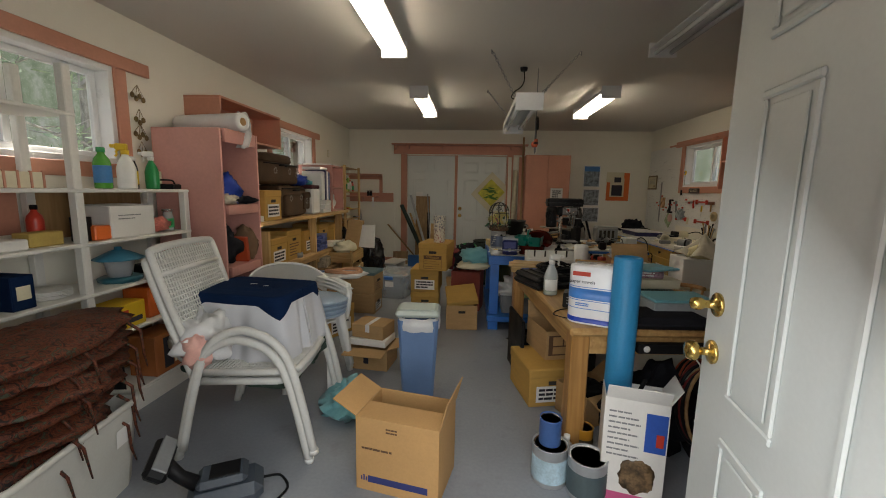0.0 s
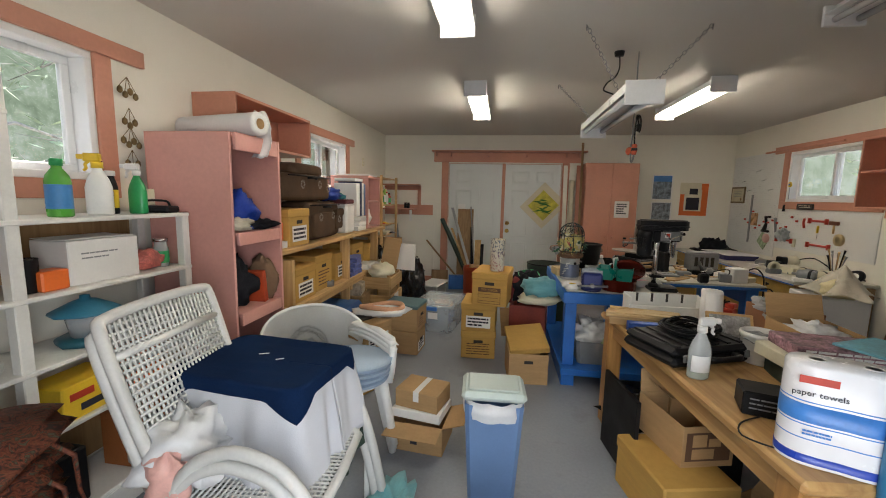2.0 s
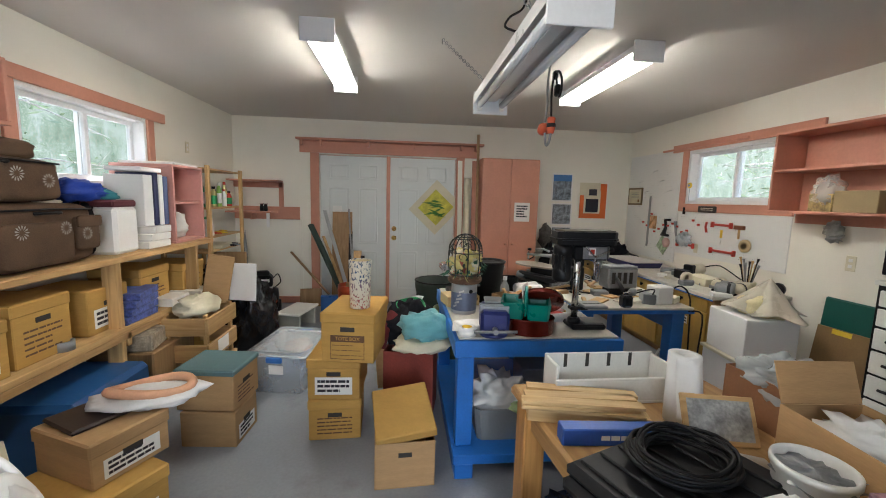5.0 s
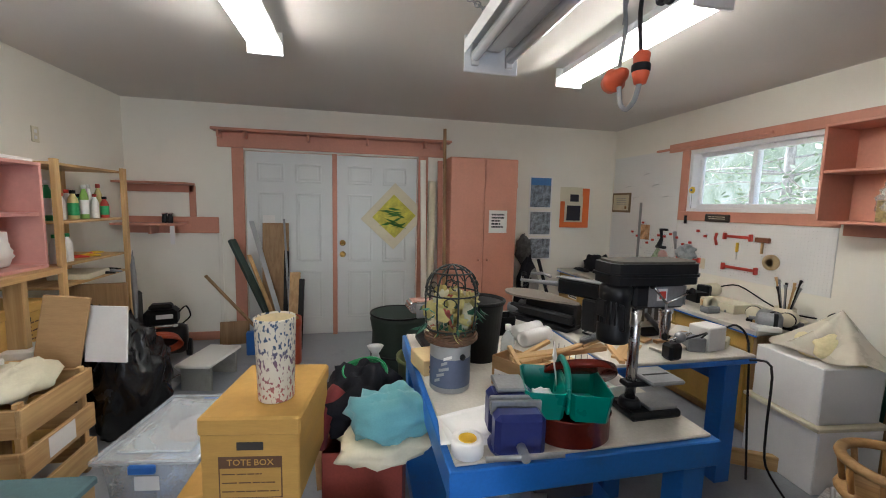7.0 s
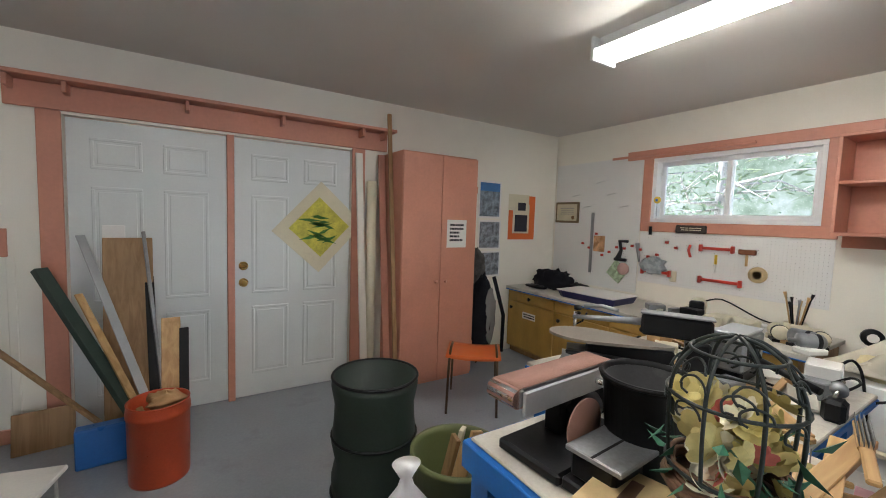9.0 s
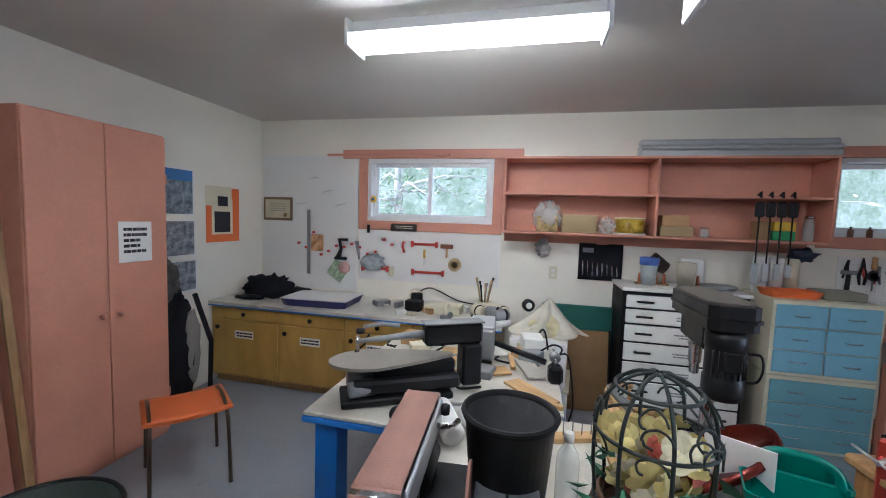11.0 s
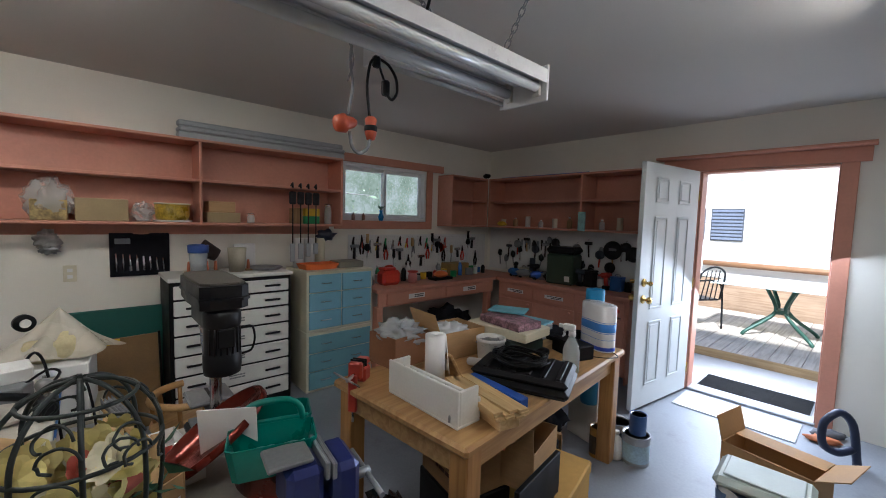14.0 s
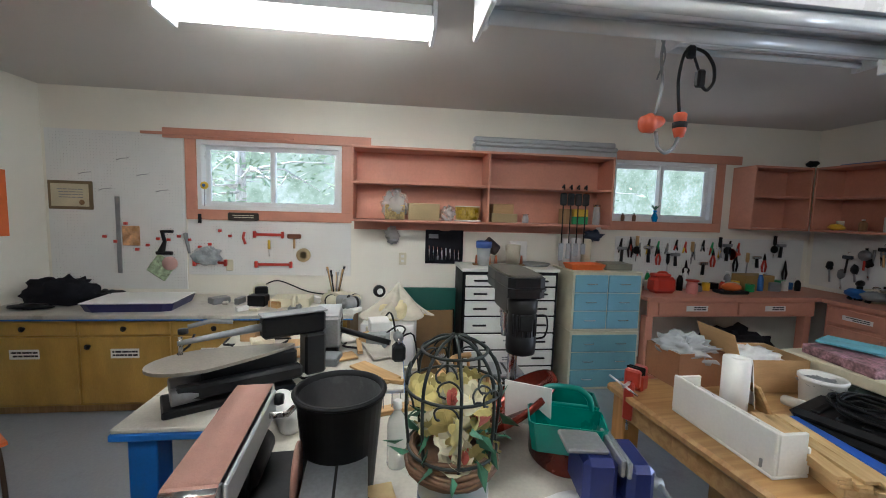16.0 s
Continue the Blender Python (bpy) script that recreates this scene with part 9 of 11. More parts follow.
part("thin_arm", bar([(0.22, 0, 0.275), (0.0, 0, 0.262), (-0.1, 0, 0.255)], [0.018, 0.012, 0.01], 10), GREYM, o)
part("blade_holder", bar([(-0.09, 0, 0.28), (-0.09, 0, 0.21)], 0.008, 8), STEEL, o)
part("hold_down", bar([(-0.04, 0.03, 0.275), (-0.06, 0.03, 0.23), (-0.1, 0.02, 0.205)], 0.005, 6), BLACKM, o)
part("knob", turn([(0.0, 0.29), (0.018, 0.292), (0.018, 0.31), (0, 0.312)], 14, -0.08), BLACK, o)
part("lamp_arm", bar([(0.1, 0.05, 0.3), (0.02, 0.07, 0.31), (-0.06, 0.06, 0.3)], 0.01, 8), GREYM, o)
o = thing("radial_saw", "grey radial arm tool with a long black shaft", "power tool", 2.12, 5.95, Z2, 4)
part("motor_housing", box(-0.13, 0.13, -0.07, 0.07, 0.06, 0.225, 0.012), GREYM, o)
part("housing_lid", box(-0.125, 0.125, -0.066, 0.066, 0.2255, 0.238, 0.004), GALV, o)
part("foot", box(-0.1, 0.1, -0.06, 0.06, 0, 0.059, 0.01), BLACKM, o)
for k in range(4):
    part("vent_slot", box(-0.1 + 0.05 * k, -0.07 + 0.05 * k, -0.0712, -0.0702, 0.1, 0.19, 0), HOLE_SHADE, o)
part("shaft", bar([(-0.05, -0.06, 0.14), (-0.16, -0.33, 0.09)], 0.015, 10), BLACKM, o)
part("clamp", box(-0.215, -0.135, -0.41, -0.34, 0.0, 0.085, 0.014), BLACKM, o)
part("clamp_knob", turn([(0.0, -0.02), (0.024, -0.02), (0.028, 0.0), (0.024, 0.02), (0.0, 0.02)], 14, m=pose(-0.13, -0.375, 0.11, 0, 70, 20)), GREYM, o)
part("clamp_screw", bar([(-0.2, -0.375, 0.1), (-0.06, -0.375, 0.125)], 0.007, 8), STEEL, o)
part("cable", bar([(-0.15, -0.36, 0.08), (-0.06, -0.42, 0.13), (0.04, -0.38, 0.12), (0.1, -0.28, 0.03), (0.22, -0.3, 0.008)], 0.005), BLACK, o)
o = thing("motor_box", "grey steel switch box with cables", "switch box", 2.3, 5.68, Z2, 10)
part("body", box(-0.07, 0.07, -0.06, 0.06, 0, 0.13, 0.006), WPL, o)
part("cable", bar([(0.05, -0.03, 0.1), (0.11, -0.08, 0.14), (0.16, -0.12, 0.05), (0.14, -0.16, -0.3), (0.16, -0.18, -0.70)], 0.006), BLACK, o)
o = thing("plastic_tub", "small black plastic tub on the bench corner", "tub", 1.26, 6.075, ZB)
part("shell", shell(bmesh.new(), 0.12, 0.12, 0.11, 0.004), BLACK, o)
for k in range(1):
    solid("cable", bar([(0, 0, 0), (0.06, -0.1, -0.05 * k), (0.02, -0.14, -0.3), (0.1, -0.1, -0.55), (0.16 + 0.05 * k, -0.2, -0.72)], 0.006, 6), BLACK, "black cable hanging to the floor", "cable", 2.42 - 0.08 * k, 5.56, Z2 - 0.03)
solid("plank_support", box(-0.02, 0.02, -0.35, 0.35, 0, 0.09), PINE, "pine plank on the floor under the table", "plank", 2.62, 5.75, 0, 60)

rgt2 = random.Random(31)
for k in range(26):
    xx, yy, rz = rgt2.uniform(1.72, 2.42), rgt2.uniform(5.6, 6.45), rgt2.uniform(0, 180)
    if k % 4 == 0:
        solid("wood_strip", box(-rgt2.uniform(0.08, 0.2), 0.1, -0.014, 0.014, 0, 0.018, 0.002), (PINEX, GREYM, PLY)[k % 3], "narrow offcut lying on the work table", "offcut", xx, yy, Z2 + 0.0005 * k, rz)
    elif k % 4 == 1:
        solid("flat_board", box(-0.16, 0.12, -0.05, 0.045, 0, 0.012, 0.002), (TOPW, PINEX, WHITE)[k % 3], "thin pale board lying on the work table", "board", xx, yy, Z2 + 0.0004 * k, rz)
    elif k % 4 == 2:
        solid("parts_box", box(-0.06, 0.06, -0.045, 0.045, 0, rgt2.uniform(0.03, 0.08), 0.005), (GREYPL, CREAM, CARD)[k % 3], "small parts box on the work table", "box", xx, yy, Z2, rz)
    else:
        solid("cable", bar([(-0.15, 0, 0.006), (-0.06, 0.06, 0.006), (0.03, -0.04, 0.006), (0.1, 0.05, 0.006), (0.2, 0.0, 0.006)], 0.006, 6), BLACK, "black cable lying on the work table", "cable", xx, yy, Z2, rz)
for k in range(12):
    xx, yy, rz = rgt2.uniform(2.98, 3.45), rgt2.uniform(5.75, 7.05), rgt2.uniform(0, 180)
    if k % 3:
        solid("parts_box", box(-0.07, 0.07, -0.05, 0.05, 0, rgt2.uniform(0.03, 0.11), 0.006), (CREAM, GREYM, CARD, BLACKM, WPL)[k % 5], "small box among tools on the counter", "box", xx, yy, 0.753, rz)
    else:
        o = thing("bench_motor", "old electric motor on a foot, on the counter", "motor", xx, yy, 0.753, rz)
        part("foot", box(-0.06, 0.06, -0.04, 0.04, 0, 0.02, 0.004), BLACKM, o)
        part("body", turn([(0.0, -0.075), (0.035, -0.075), (0.046, -0.06), (0.046, 0.05), (0.03, 0.062), (0.012, 0.064), (0.012, 0.1), (0.0, 0.1)], 18, m=pose(0, 0, 0.064, 0, 90, 0)), (GREYM, CREAM)[k % 2], o)
        part("end_cap", turn([(0.047, -0.05), (0.049, -0.048), (0.049, -0.03), (0.047, -0.028)], 18, m=pose(0, 0, 0.064, 0, 90, 0)), BLACKM, o)
# ---------- on the ochre cabinets ----------
ZC = 0.753
o = thing("tray", "white plastic tray with a navy base", "tray", 3.2, 7.54, ZC, 3)
part("base", shell(bmesh.new(), 0.42, 0.62, 0.06, 0.004, 0.92), mat("navy_plastic", (0.02, 0.02, 0.10), 0.4), o)
part("sheet", box(-0.205, 0.205, -0.305, 0.305, 0.061, 0.069, 0.003), WPL, o)
solid("black_jacket", lump((0, 0, 0.06), (0.16, 0.24, 0.15), 110, 0.35, 30, 18, 2.4, -0.055), FABK, "black cloth heap on the counter", "cloth", 3.3, 8.18, ZC)
solid("black_tool", lump((0, 0, 0.03), (0.1, 0.16, 0.05), 111, 0.6, 24, 14, 3, -0.028), BLACK, "black tools on the counter", "tools", 3.36, 7.9, ZC)
solid("strap", lump((0, 0, 0.02), (0.05, 0.14, 0.022), 112, 0.4), BLACK, "flat black straps on the counter", "strap", 3.08, 8.22, ZC + 0.004)
o = thing("brush_pot", "pot of paint brushes on a plate", "brush pot", 3.40, 6.10, ZC)
part("plate", turn([(0.0, 0.0), (0.12, 0.0), (0.13, 0.012), (0.12, 0.014), (0, 0.008)], 28), CREAM, o)
part("pot", turn([(0.0, 0.015), (0.06, 0.015), (0.065, 0.09), (0.06, 0.092), (0.055, 0.03), (0, 0.03)], 24), CREAM, o)
for k in range(9):
    a = k * 0.7
    part("brush", bar([(0.02 * math.cos(a), 0.02 * math.sin(a), 0.03), (0.055 * math.cos(a), 0.065 * math.sin(a), 0.2 + 0.02 * (k % 4)), (0.065 * math.cos(a), 0.075 * math.sin(a), 0.24 + 0.02 * (k % 4))], [0.005, 0.006, 0.011], 6), (PINEZ, BLACK, GREYM)[k % 3], o)
o = thing("router", "old black and cream electric motor", "motor", 3.40, 6.72, ZC, 20)
part("body", turn([(0.03, -0.09), (0.06, -0.08), (0.06, 0.07), (0.035, 0.09)], 20, m=pose(0, 0, 0.085, 0, 90, 0)), CREAM, o)
part("gear", box(-0.14, -0.08, -0.05, 0.05, 0.03, 0.14, 0.01), BLACKM, o)
part("cord", bar([(0.08, 0, 0.1), (0.14, -0.15, 0.14), (0.1, -0.4, 0.03), (0.0, -0.6, 0.01), (0.05, -0.78, 0.01)], 0.006), BLACK, o)
solid("wood_box", box(-0.1, 0.1, -0.15, 0.15, 0, 0.07, 0.004), CREAM, "shallow cream box of offcuts", "box", 3.25, 6.42, ZC)
for k in range(10):
    rgk = random.Random(k + 60)
    solid("offcut", box(-0.03 - 0.02 * (k % 3), 0.04, -0.02, 0.02, 0, 0.02 + 0.015 * (k % 3), 0.003), (PINEX, CREAM, WPL, GREYM, TOPW)[k % 5], "small offcut on the counter", "offcut", 3.12 + rgk.uniform(-0.1, 0.25), 6.05 + 0.1 * k, ZC, rgk.uniform(0, 180))
o = thing("tape_dispenser", "grey tape dispenser on the counter", "tape dispenser", 3.02, 6.35, ZC)
part("body", box(-0.06, 0.06, -0.04, 0.04, 0, 0.05, 0.01), GREYPL, o)
part("roll", turn([(0.03, -0.015), (0.055, -0.015), (0.055, 0.015), (0.03, 0.015), (0.03, -0.015)], 24, m=pose(0, 0, 0.07, 90)), CREAM, o)

# ---------- on the pegboards ----------
def hung(label, cat, name, y, z, bm, material, rx=0.0):
    return solid(name, bm, material, label, cat, XE - 0.02, y, z, 0, rx=rx)
def hook_rail(y, z, w):
    o = thing("tool_rail", "red enamelled tool rail on the pegboard", "tool rail", XE - 0.02, y, z)
    part("rail", box(-0.01, 0.008, -w / 2, w / 2, -0.012, 0.012, 0.004), RED, o)
    for s in (-1, 1):
        part("end", box(-0.025, 0.008, s * w / 2 - 0.012, s * w / 2 + 0.012, -0.03, 0.03, 0.005), RED, o)
hook_rail(6.72, 1.30, 0.24), hook_rail(6.68, 1.03, 0.30), hook_rail(7.22, 1.04, 0.26)
o = hung("brown wooden hammer on the pegboard", "hammer", "hammer", 6.5, 1.29, box(-0.02, 0.008, -0.06, 0.06, -0.02, 0.02, 0.006), mat("brown_tool", (0.2, 0.07, 0.03), 0.5))
part("handle", bar([(-0.005, 0, -0.02), (-0.005, 0, -0.11)], 0.01, 8), PINEZ, o)
o = hung("yellow handled screwdriver on the pegboard", "screwdriver", "screwdriver", 6.72, 1.19, bar([(0, 0, 0.06), (0, 0, -0.02)], 0.011, 8), YELLOW)
part("blade", bar([(0, 0, -0.02), (0, 0, -0.09)], 0.004, 6), STEEL, o)
hung("tan tape ring on the pegboard", "tape", "tape_ring", 6.42, 1.12, turn([(0.03, -0.012), (0.062, -0.012), (0.062, 0.012), (0.03, 0.012), (0.03, -0.012)], 26, m=pose(0, 0, 0, 0, 90, 0)), mat("tan_tape", (0.5, 0.38, 0.2), 0.6))
hung("red pliers on the pegboard", "pliers", "pliers", 6.93, 1.27, bar([(0, 0, 0.05), (0, 0.012, 0), (0, -0.008, -0.06)], 0.012, 6), RED)
o = thing("sign", "dark carved name board over the pegboard", "sign", XE - 0.035, 6.93, 1.455)
part("board", box(-0.01, 0.01, -0.13, 0.13, -0.035, 0.035, 0.012), mat("dark_brown_board", (0.03, 0.02, 0.015), 0.5), o)
bars("lettering", -0.09, 0.09, -0.015, 0.02, 2, -0.0112, CREAM, o, 3, "x", 0.35)
hung("black squeegee hanging on the pegboard", "brush", "brush", 7.30, 1.43, bar([(0, 0, 0.04), (0, 0, -0.04)], 0.015, 8), BLACK)
plk = hung("long grey steel rule hanging on the pegboard", "ruler", "ruler", 7.96, 1.30, box(-0.002, 0.006, -0.018, 0.018, -0.36, 0.30, 0.001), GREYM)
o = thing("hand_drill", "black iron clamp hung on the pegboard", "clamp", XE - 0.025, 7.57, 1.25)
part("frame", bar([(0, -0.05, 0.06), (0, 0.04, 0.06), (0, 0.02, -0.03), (0, 0.05, -0.12)], [0.014, 0.02, 0.016, 0.03], 8), BLACKM, o)
part("handle", bar([(0, -0.04, -0.13), (0, 0.09, -0.13)], 0.016, 8), BLACKM, o)
o = thing("hand_drill", "grey pipe wrench hung on the pegboard", "wrench", XE - 0.025, 7.40, 1.22)
part("handle", bar([(0, 0.02, 0.08), (0, -0.01, -0.1)], [0.02, 0.01], 8), GREYM, o)
hung("clear packet with orange fittings on the pegboard", "packet", "packet", 7.86, 1.27, box(-0.006, 0.006, -0.07, 0.07, -0.09, 0.08, 0.005), mat("orange_packet", (0.62, 0.34, 0.16), 0.3, var=0.5, scale=14))
hung("green checked packet on the pegboard", "packet", "packet", 7.62, 1.0, box(-0.006, 0.006, -0.09, 0.09, -0.1, 0.08, 0.005, pose(0, 0, 0, 35)), mat("green_check", (0.42, 0.52, 0.33), 0.6, var=0.5, scale=30))
hung("pink round packet on the pegboard", "packet", "packet", 7.55, 1.03, turn([(0.0, -0.01), (0.06, -0.01), (0.06, 0.01), (0, 0.01)], 20, m=pose(-0.012, 0, 0, 0, 90, 0)), mat("pale_pink_pack", (0.66, 0.4, 0.36), 0.6))
hung("grey plastic bag of parts on the pegboard", "packet", "packet", 7.24, 1.10, lump((-0.02, 0, 0), (0.03, 0.12, 0.08), 7, 0.4), mat("grey_bag", (0.38, 0.42, 0.44), 0.3, var=0.3, scale=12))
for k in range(13):
    rgk = random.Random(k + 5)
    hung("small red hook on the pegboard", "hook", "peg_hook", 7.05 + 0.085 * k, 1.12 + 0.26 * rgk.random(), box(-0.012, 0.008, -0.014, 0.014, -0.012, 0.012, 0.003), RED)
for k in range(5):
    hung("thin wire hook on the pegboard", "hook", "wire_hook", 7.6 + 0.15 * k, 1.66 + 0.13 * (k % 3), bar([(0, -0.05, 0.01), (-0.02, 0, 0), (0, 0.05, -0.012)], 0.003, 5), GREYM)
o = thing("picture_frame", "framed certificate in a brown frame", "picture frame", XE - 0.002, 8.32, 1.60)
part("frame", box(-0.02, 0, -0.17, 0.17, -0.12, 0.12, 0.004), mat("olive_brown_frame", (0.16, 0.11, 0.05), 0.5), o)
part("print", box(-0.0215, -0.0202, -0.145, 0.145, -0.095, 0.095, 0), mat("aged_paper", (0.56, 0.50, 0.34), 0.6, var=0.12), o)
bars("writing", -0.1, 0.1, -0.03, 0.06, 4, -0.0225, GREYPL, o, 3, "x", 0.3)
part("seal", turn([(0.0, 0), (0.022, 0), (0, 0.001)], 18, m=pose(-0.0225, -0.09, -0.06, 0, -90, 0)), mat("brown_seal", (0.25, 0.14, 0.05), 0.5), o)
o = thing("power_socket", "ivory double socket on the pegboard", "socket", XE - 0.012, 7.06, 1.02)
part("plate", box(-0.008, 0, -0.03, 0.03, -0.05, 0.05, 0.003), CREAM, o)
# flowers at the window
o = thing("toy_flower", "yellow and blue plastic flower on the window frame", "ornament", XE - 0.004, 7.26, 1.60)
part("petals", turn([(0.0, 0), (0.035, 0), (0.03, 0.012), (0, 0.014)], 10, m=pose(-0.004, 0, 0.12, 0, -90, 0)), YELLOW, o)
part("centre", turn([(0.0, 0.015), (0.014, 0.015), (0, 0.02)], 12, m=pose(-0.004, 0, 0.12, 0, -90, 0)), BLUE, o)
part("stem", bar([(-0.006, 0, 0.10), (-0.006, 0, -0.06)], 0.003, 5), GREYM, o)

# tool pouch, bags, bottles round the drawer cabinets
o = thing("tool_roll", "black cloth tool roll with a row of spanners", "tool roll", XE - 0.015, 5.13, 1.22)
part("cloth", sheet(10, 10, lambda u, v: (folds(u, v, 0.006, 3, 3), (u - 0.5) * 0.36, (v - 0.5) * 0.32), 0.006), FABK, o)
for k in range(8):
    part("spanner", bar([(-0.014, -0.14 + 0.04 * k, -0.12), (-0.016, -0.135 + 0.04 * k, -0.03 + 0.006 * k)], [0.008, 0.005], 6), STEEL, o)
part("patch", box(-0.014, -0.012, 0.06, 0.15, 0.08, 0.12, 0), GREYPL, o)
solid("bag", lump((0, 0, 0), (0.04, 0.065, 0.06), 120, 0.5, 22, 16, 2.6), mat("grey_clear_bag", (0.4, 0.4, 0.38), 0.3, alpha=0.8), "clear bag of fittings hung on the wall", "bag", XE - 0.06, 5.62, 1.33)
solid("pipe_fitting", lump((0, 0, 0), (0.03, 0.05, 0.035), 121, 0.6), GREYM, "grey fittings in a bag", "fittings", XE - 0.06, 5.61, 1.28)
ZD = 1.081
for k, y in enumerate((4.86, 4.74, 4.68, 4.5, 4.44)):
    o = thing("spool_pegs", "row of red-brown pegs on a dark base", "pegs", 3.42, y, ZD, 0)
    part("base", box(-0.03, 0.03, -0.03, 0.03, 0, 0.015, 0.003), PLY, o)
    part("peg", turn([(0.014, 0.015), (0.012, 0.05), (0.008, 0.09), (0.0, 0.092)], 10), mat("rust_peg", (0.42, 0.12, 0.05), 0.6) if k == 0 else bpy.data.materials["rust_peg"], o)
o = thing("jug", "frosted plastic jug with a blue rim", "jug", 3.40, 4.80, ZD)
part("body", turn([(0.0, 0.003), (0.05, 0.003), (0.052, 0.0), (0.064, 0.17), (0.06, 0.17), (0.05, 0.01), (0, 0.008)], 24), CLEARP, o)
part("rim", turn([(0.061, 0.16), (0.069, 0.16), (0.072, 0.215), (0.064, 0.22), (0.061, 0.16)], 24), mat("blue_rim", (0.06, 0.13, 0.45), 0.5), o)
o = thing("bucket", "small brown pail tipped on its side", "pail", 3.46, 4.66, ZD + 0.13, 0, rx=-60)
part("shell", turn([(0.0, 0.0), (0.05, 0.0), (0.07, 0.13), (0.066, 0.13), (0.047, 0.006), (0, 0.006)], 24), mat("dark_brown_pail", (0.04, 0.025, 0.02), 0.5), o)
o = thing("jug", "frosted plastic beaker on the counter", "beaker", 3.40, 4.53, ZD)
part("body", turn([(0.0, 0.003), (0.055, 0.003), (0.057, 0.0), (0.07, 0.19), (0.066, 0.19), (0.055, 0.01), (0, 0.008)], 24), mat("frosted_cream", (0.55, 0.50, 0.38), 0.5, alpha=0.9), o)
solid("light_panel", box(-0.01, 0.01, -0.09, 0.09, 0, 0.21, 0.01), PAPER, "white card leaning on the wall", "card", 3.60, 4.42, ZD)
solid("tray", turn([(0.0, 0), (0.12, 0), (0.14, 0.02), (0.13, 0.022), (0, 0.008)], 28), GREYM, "grey metal plate on the drawers", "plate", 3.44, 4.30, ZD)
# fire irons hanging from the shelf
for k in range(4):
    o = thing("fire_tool", "black iron fire tool hanging from the shelf edge", "fire tool", 3.35, 4.10 - 0.07 * k, 1.80)
    part("hook", bar([(0.03, 0, 0.0), (-0.005, 0, 0.02), (-0.01, 0, -0.02)], 0.009, 6), BLACKM, o)
    part("head", box(-0.02, 0.01, -0.03, 0.03, -0.16, -0.05, 0.01), BLACKM, o)
    part("shaft", bar([(-0.005, 0, -0.15), (-0.005, 0, -0.5)], 0.006, 6), BLACKM, o)
    part("end", box(-0.012, 0.008, -0.022, 0.022, -0.66 + 0.02 * k, -0.5, 0.006), GALV, o)
# shelf goods
zl, zm = 1.471, 1.796
o = thing("lantern", "clear plastic bag with a gilt box", "bag", 3.48, 5.60, zl)
part("box", box(-0.06, 0.06, -0.085, 0.085, 0, 0.13, 0.004), mat("gilt_print", (0.35, 0.26, 0.1), 0.5, var=0.6, scale=20), o)
FILM = mat("thin_clear_film", (0.85, 0.87, 0.85), 0.12, var=0.05, bump=0.4, fine=14, alpha=0.3)
part("bag", lump((0, 0, 0.12), (0.075, 0.115, 0.135), 130, 0.35, 28, 18, 2.4, -0.115), FILM, o)
solid("cardboard_box", box(-0.085, 0.085, -0.135, 0.135, 0, 0.148, 0.004), mat("grey_tan_card", (0.38, 0.29, 0.15), 0.8, var=0.08), "tan cardboard box on the wall shelf", "box", 3.47, 5.345, zl)
solid("plastic_bag", lump((0, 0, 0.055), (0.07, 0.075, 0.07), 131, 0.5, 22, 14, 2.6, -0.053), FILM, "clear plastic bag on the wall shelf", "plastic bag", 3.47, 5.125, zl)
o = thing("basket", "yellow and brown painted bowl on a white dish", "bowl", 3.49, 4.945, zl)
part("dish", turn([(0.0, 0), (0.12, 0.0), (0.126, 0.012), (0, 0.012)], 28), PAPER, o)
part("bowl", turn([(0.0, 0.013), (0.1, 0.013), (0.108, 0.04), (0.112, 0.13), (0.107, 0.132), (0.098, 0.03), (0, 0.03)], 28), mat("yellow_brown_glaze", (0.42, 0.28, 0.02), 0.3, var=0.7, scale=14), o)
part("bowl_rim", bar([(0.1105 * math.cos(a), 0.1105 * math.sin(a), 0.133) for a in (i * math.pi / 16 for i in range(32))], 0.006, 6, True), CREAM, o)
solid("cardboard_box", box(-0.08, 0.08, -0.12, 0.12, 0, 0.08, 0.004), bpy.data.materials["grey_tan_card"], "flat tan carton on the wall shelf", "box", 3.5, 4.615, zl)
solid("cardboard_box", box(-0.08, 0.08, -0.09, 0.1, 0, 0.085, 0.004), CARD, "tan carton on another on the wall shelf", "box", 3.51, 4.62, zl + 0.081)
bottle("small glass jar on the wall shelf", 3.48, 4.4, zl, 0.03, 0.08, CLEARB, STEEL, 0.8)
o = thing("carton", "yellow, green and black cartons on the wall shelf", "box", 3.5, 3.86, zl)
part("yellow_box", box(-0.06, 0.06, -0.05, 0.09, 0.071, 0.14, 0.004), YELLOW, o)
part("green_box", box(-0.06, 0.06, -0.05, 0.1, 0, 0.07, 0.004), GREEN, o)
part("brown_box", box(-0.06, 0.06, 0.11, 0.19, 0, 0.14, 0.004), PLY, o)
bottle("clear jar at the end of the wall shelf", 3.5, 3.70, zl, 0.035, 0.19, CLEARB, STEEL, 0.8)
o = thing("lamp_reflector", "grey fluorescent lamp body lying on the wall shelf", "lamp body", 3.53, 4.22, 2.091)
part("channel", box(-0.05, 0.07, -0.68, 0.68, 0, 0.06, 0.006), GALV, o)
part("reflector", box(-0.065, 0.08, -0.68, 0.68, 0.061, 0.10, 0.012), GALV, o)
part("ridge", box(-0.02, 0.05, -0.68, 0.68, 0.101, 0.15, 0.012), GALV, o)
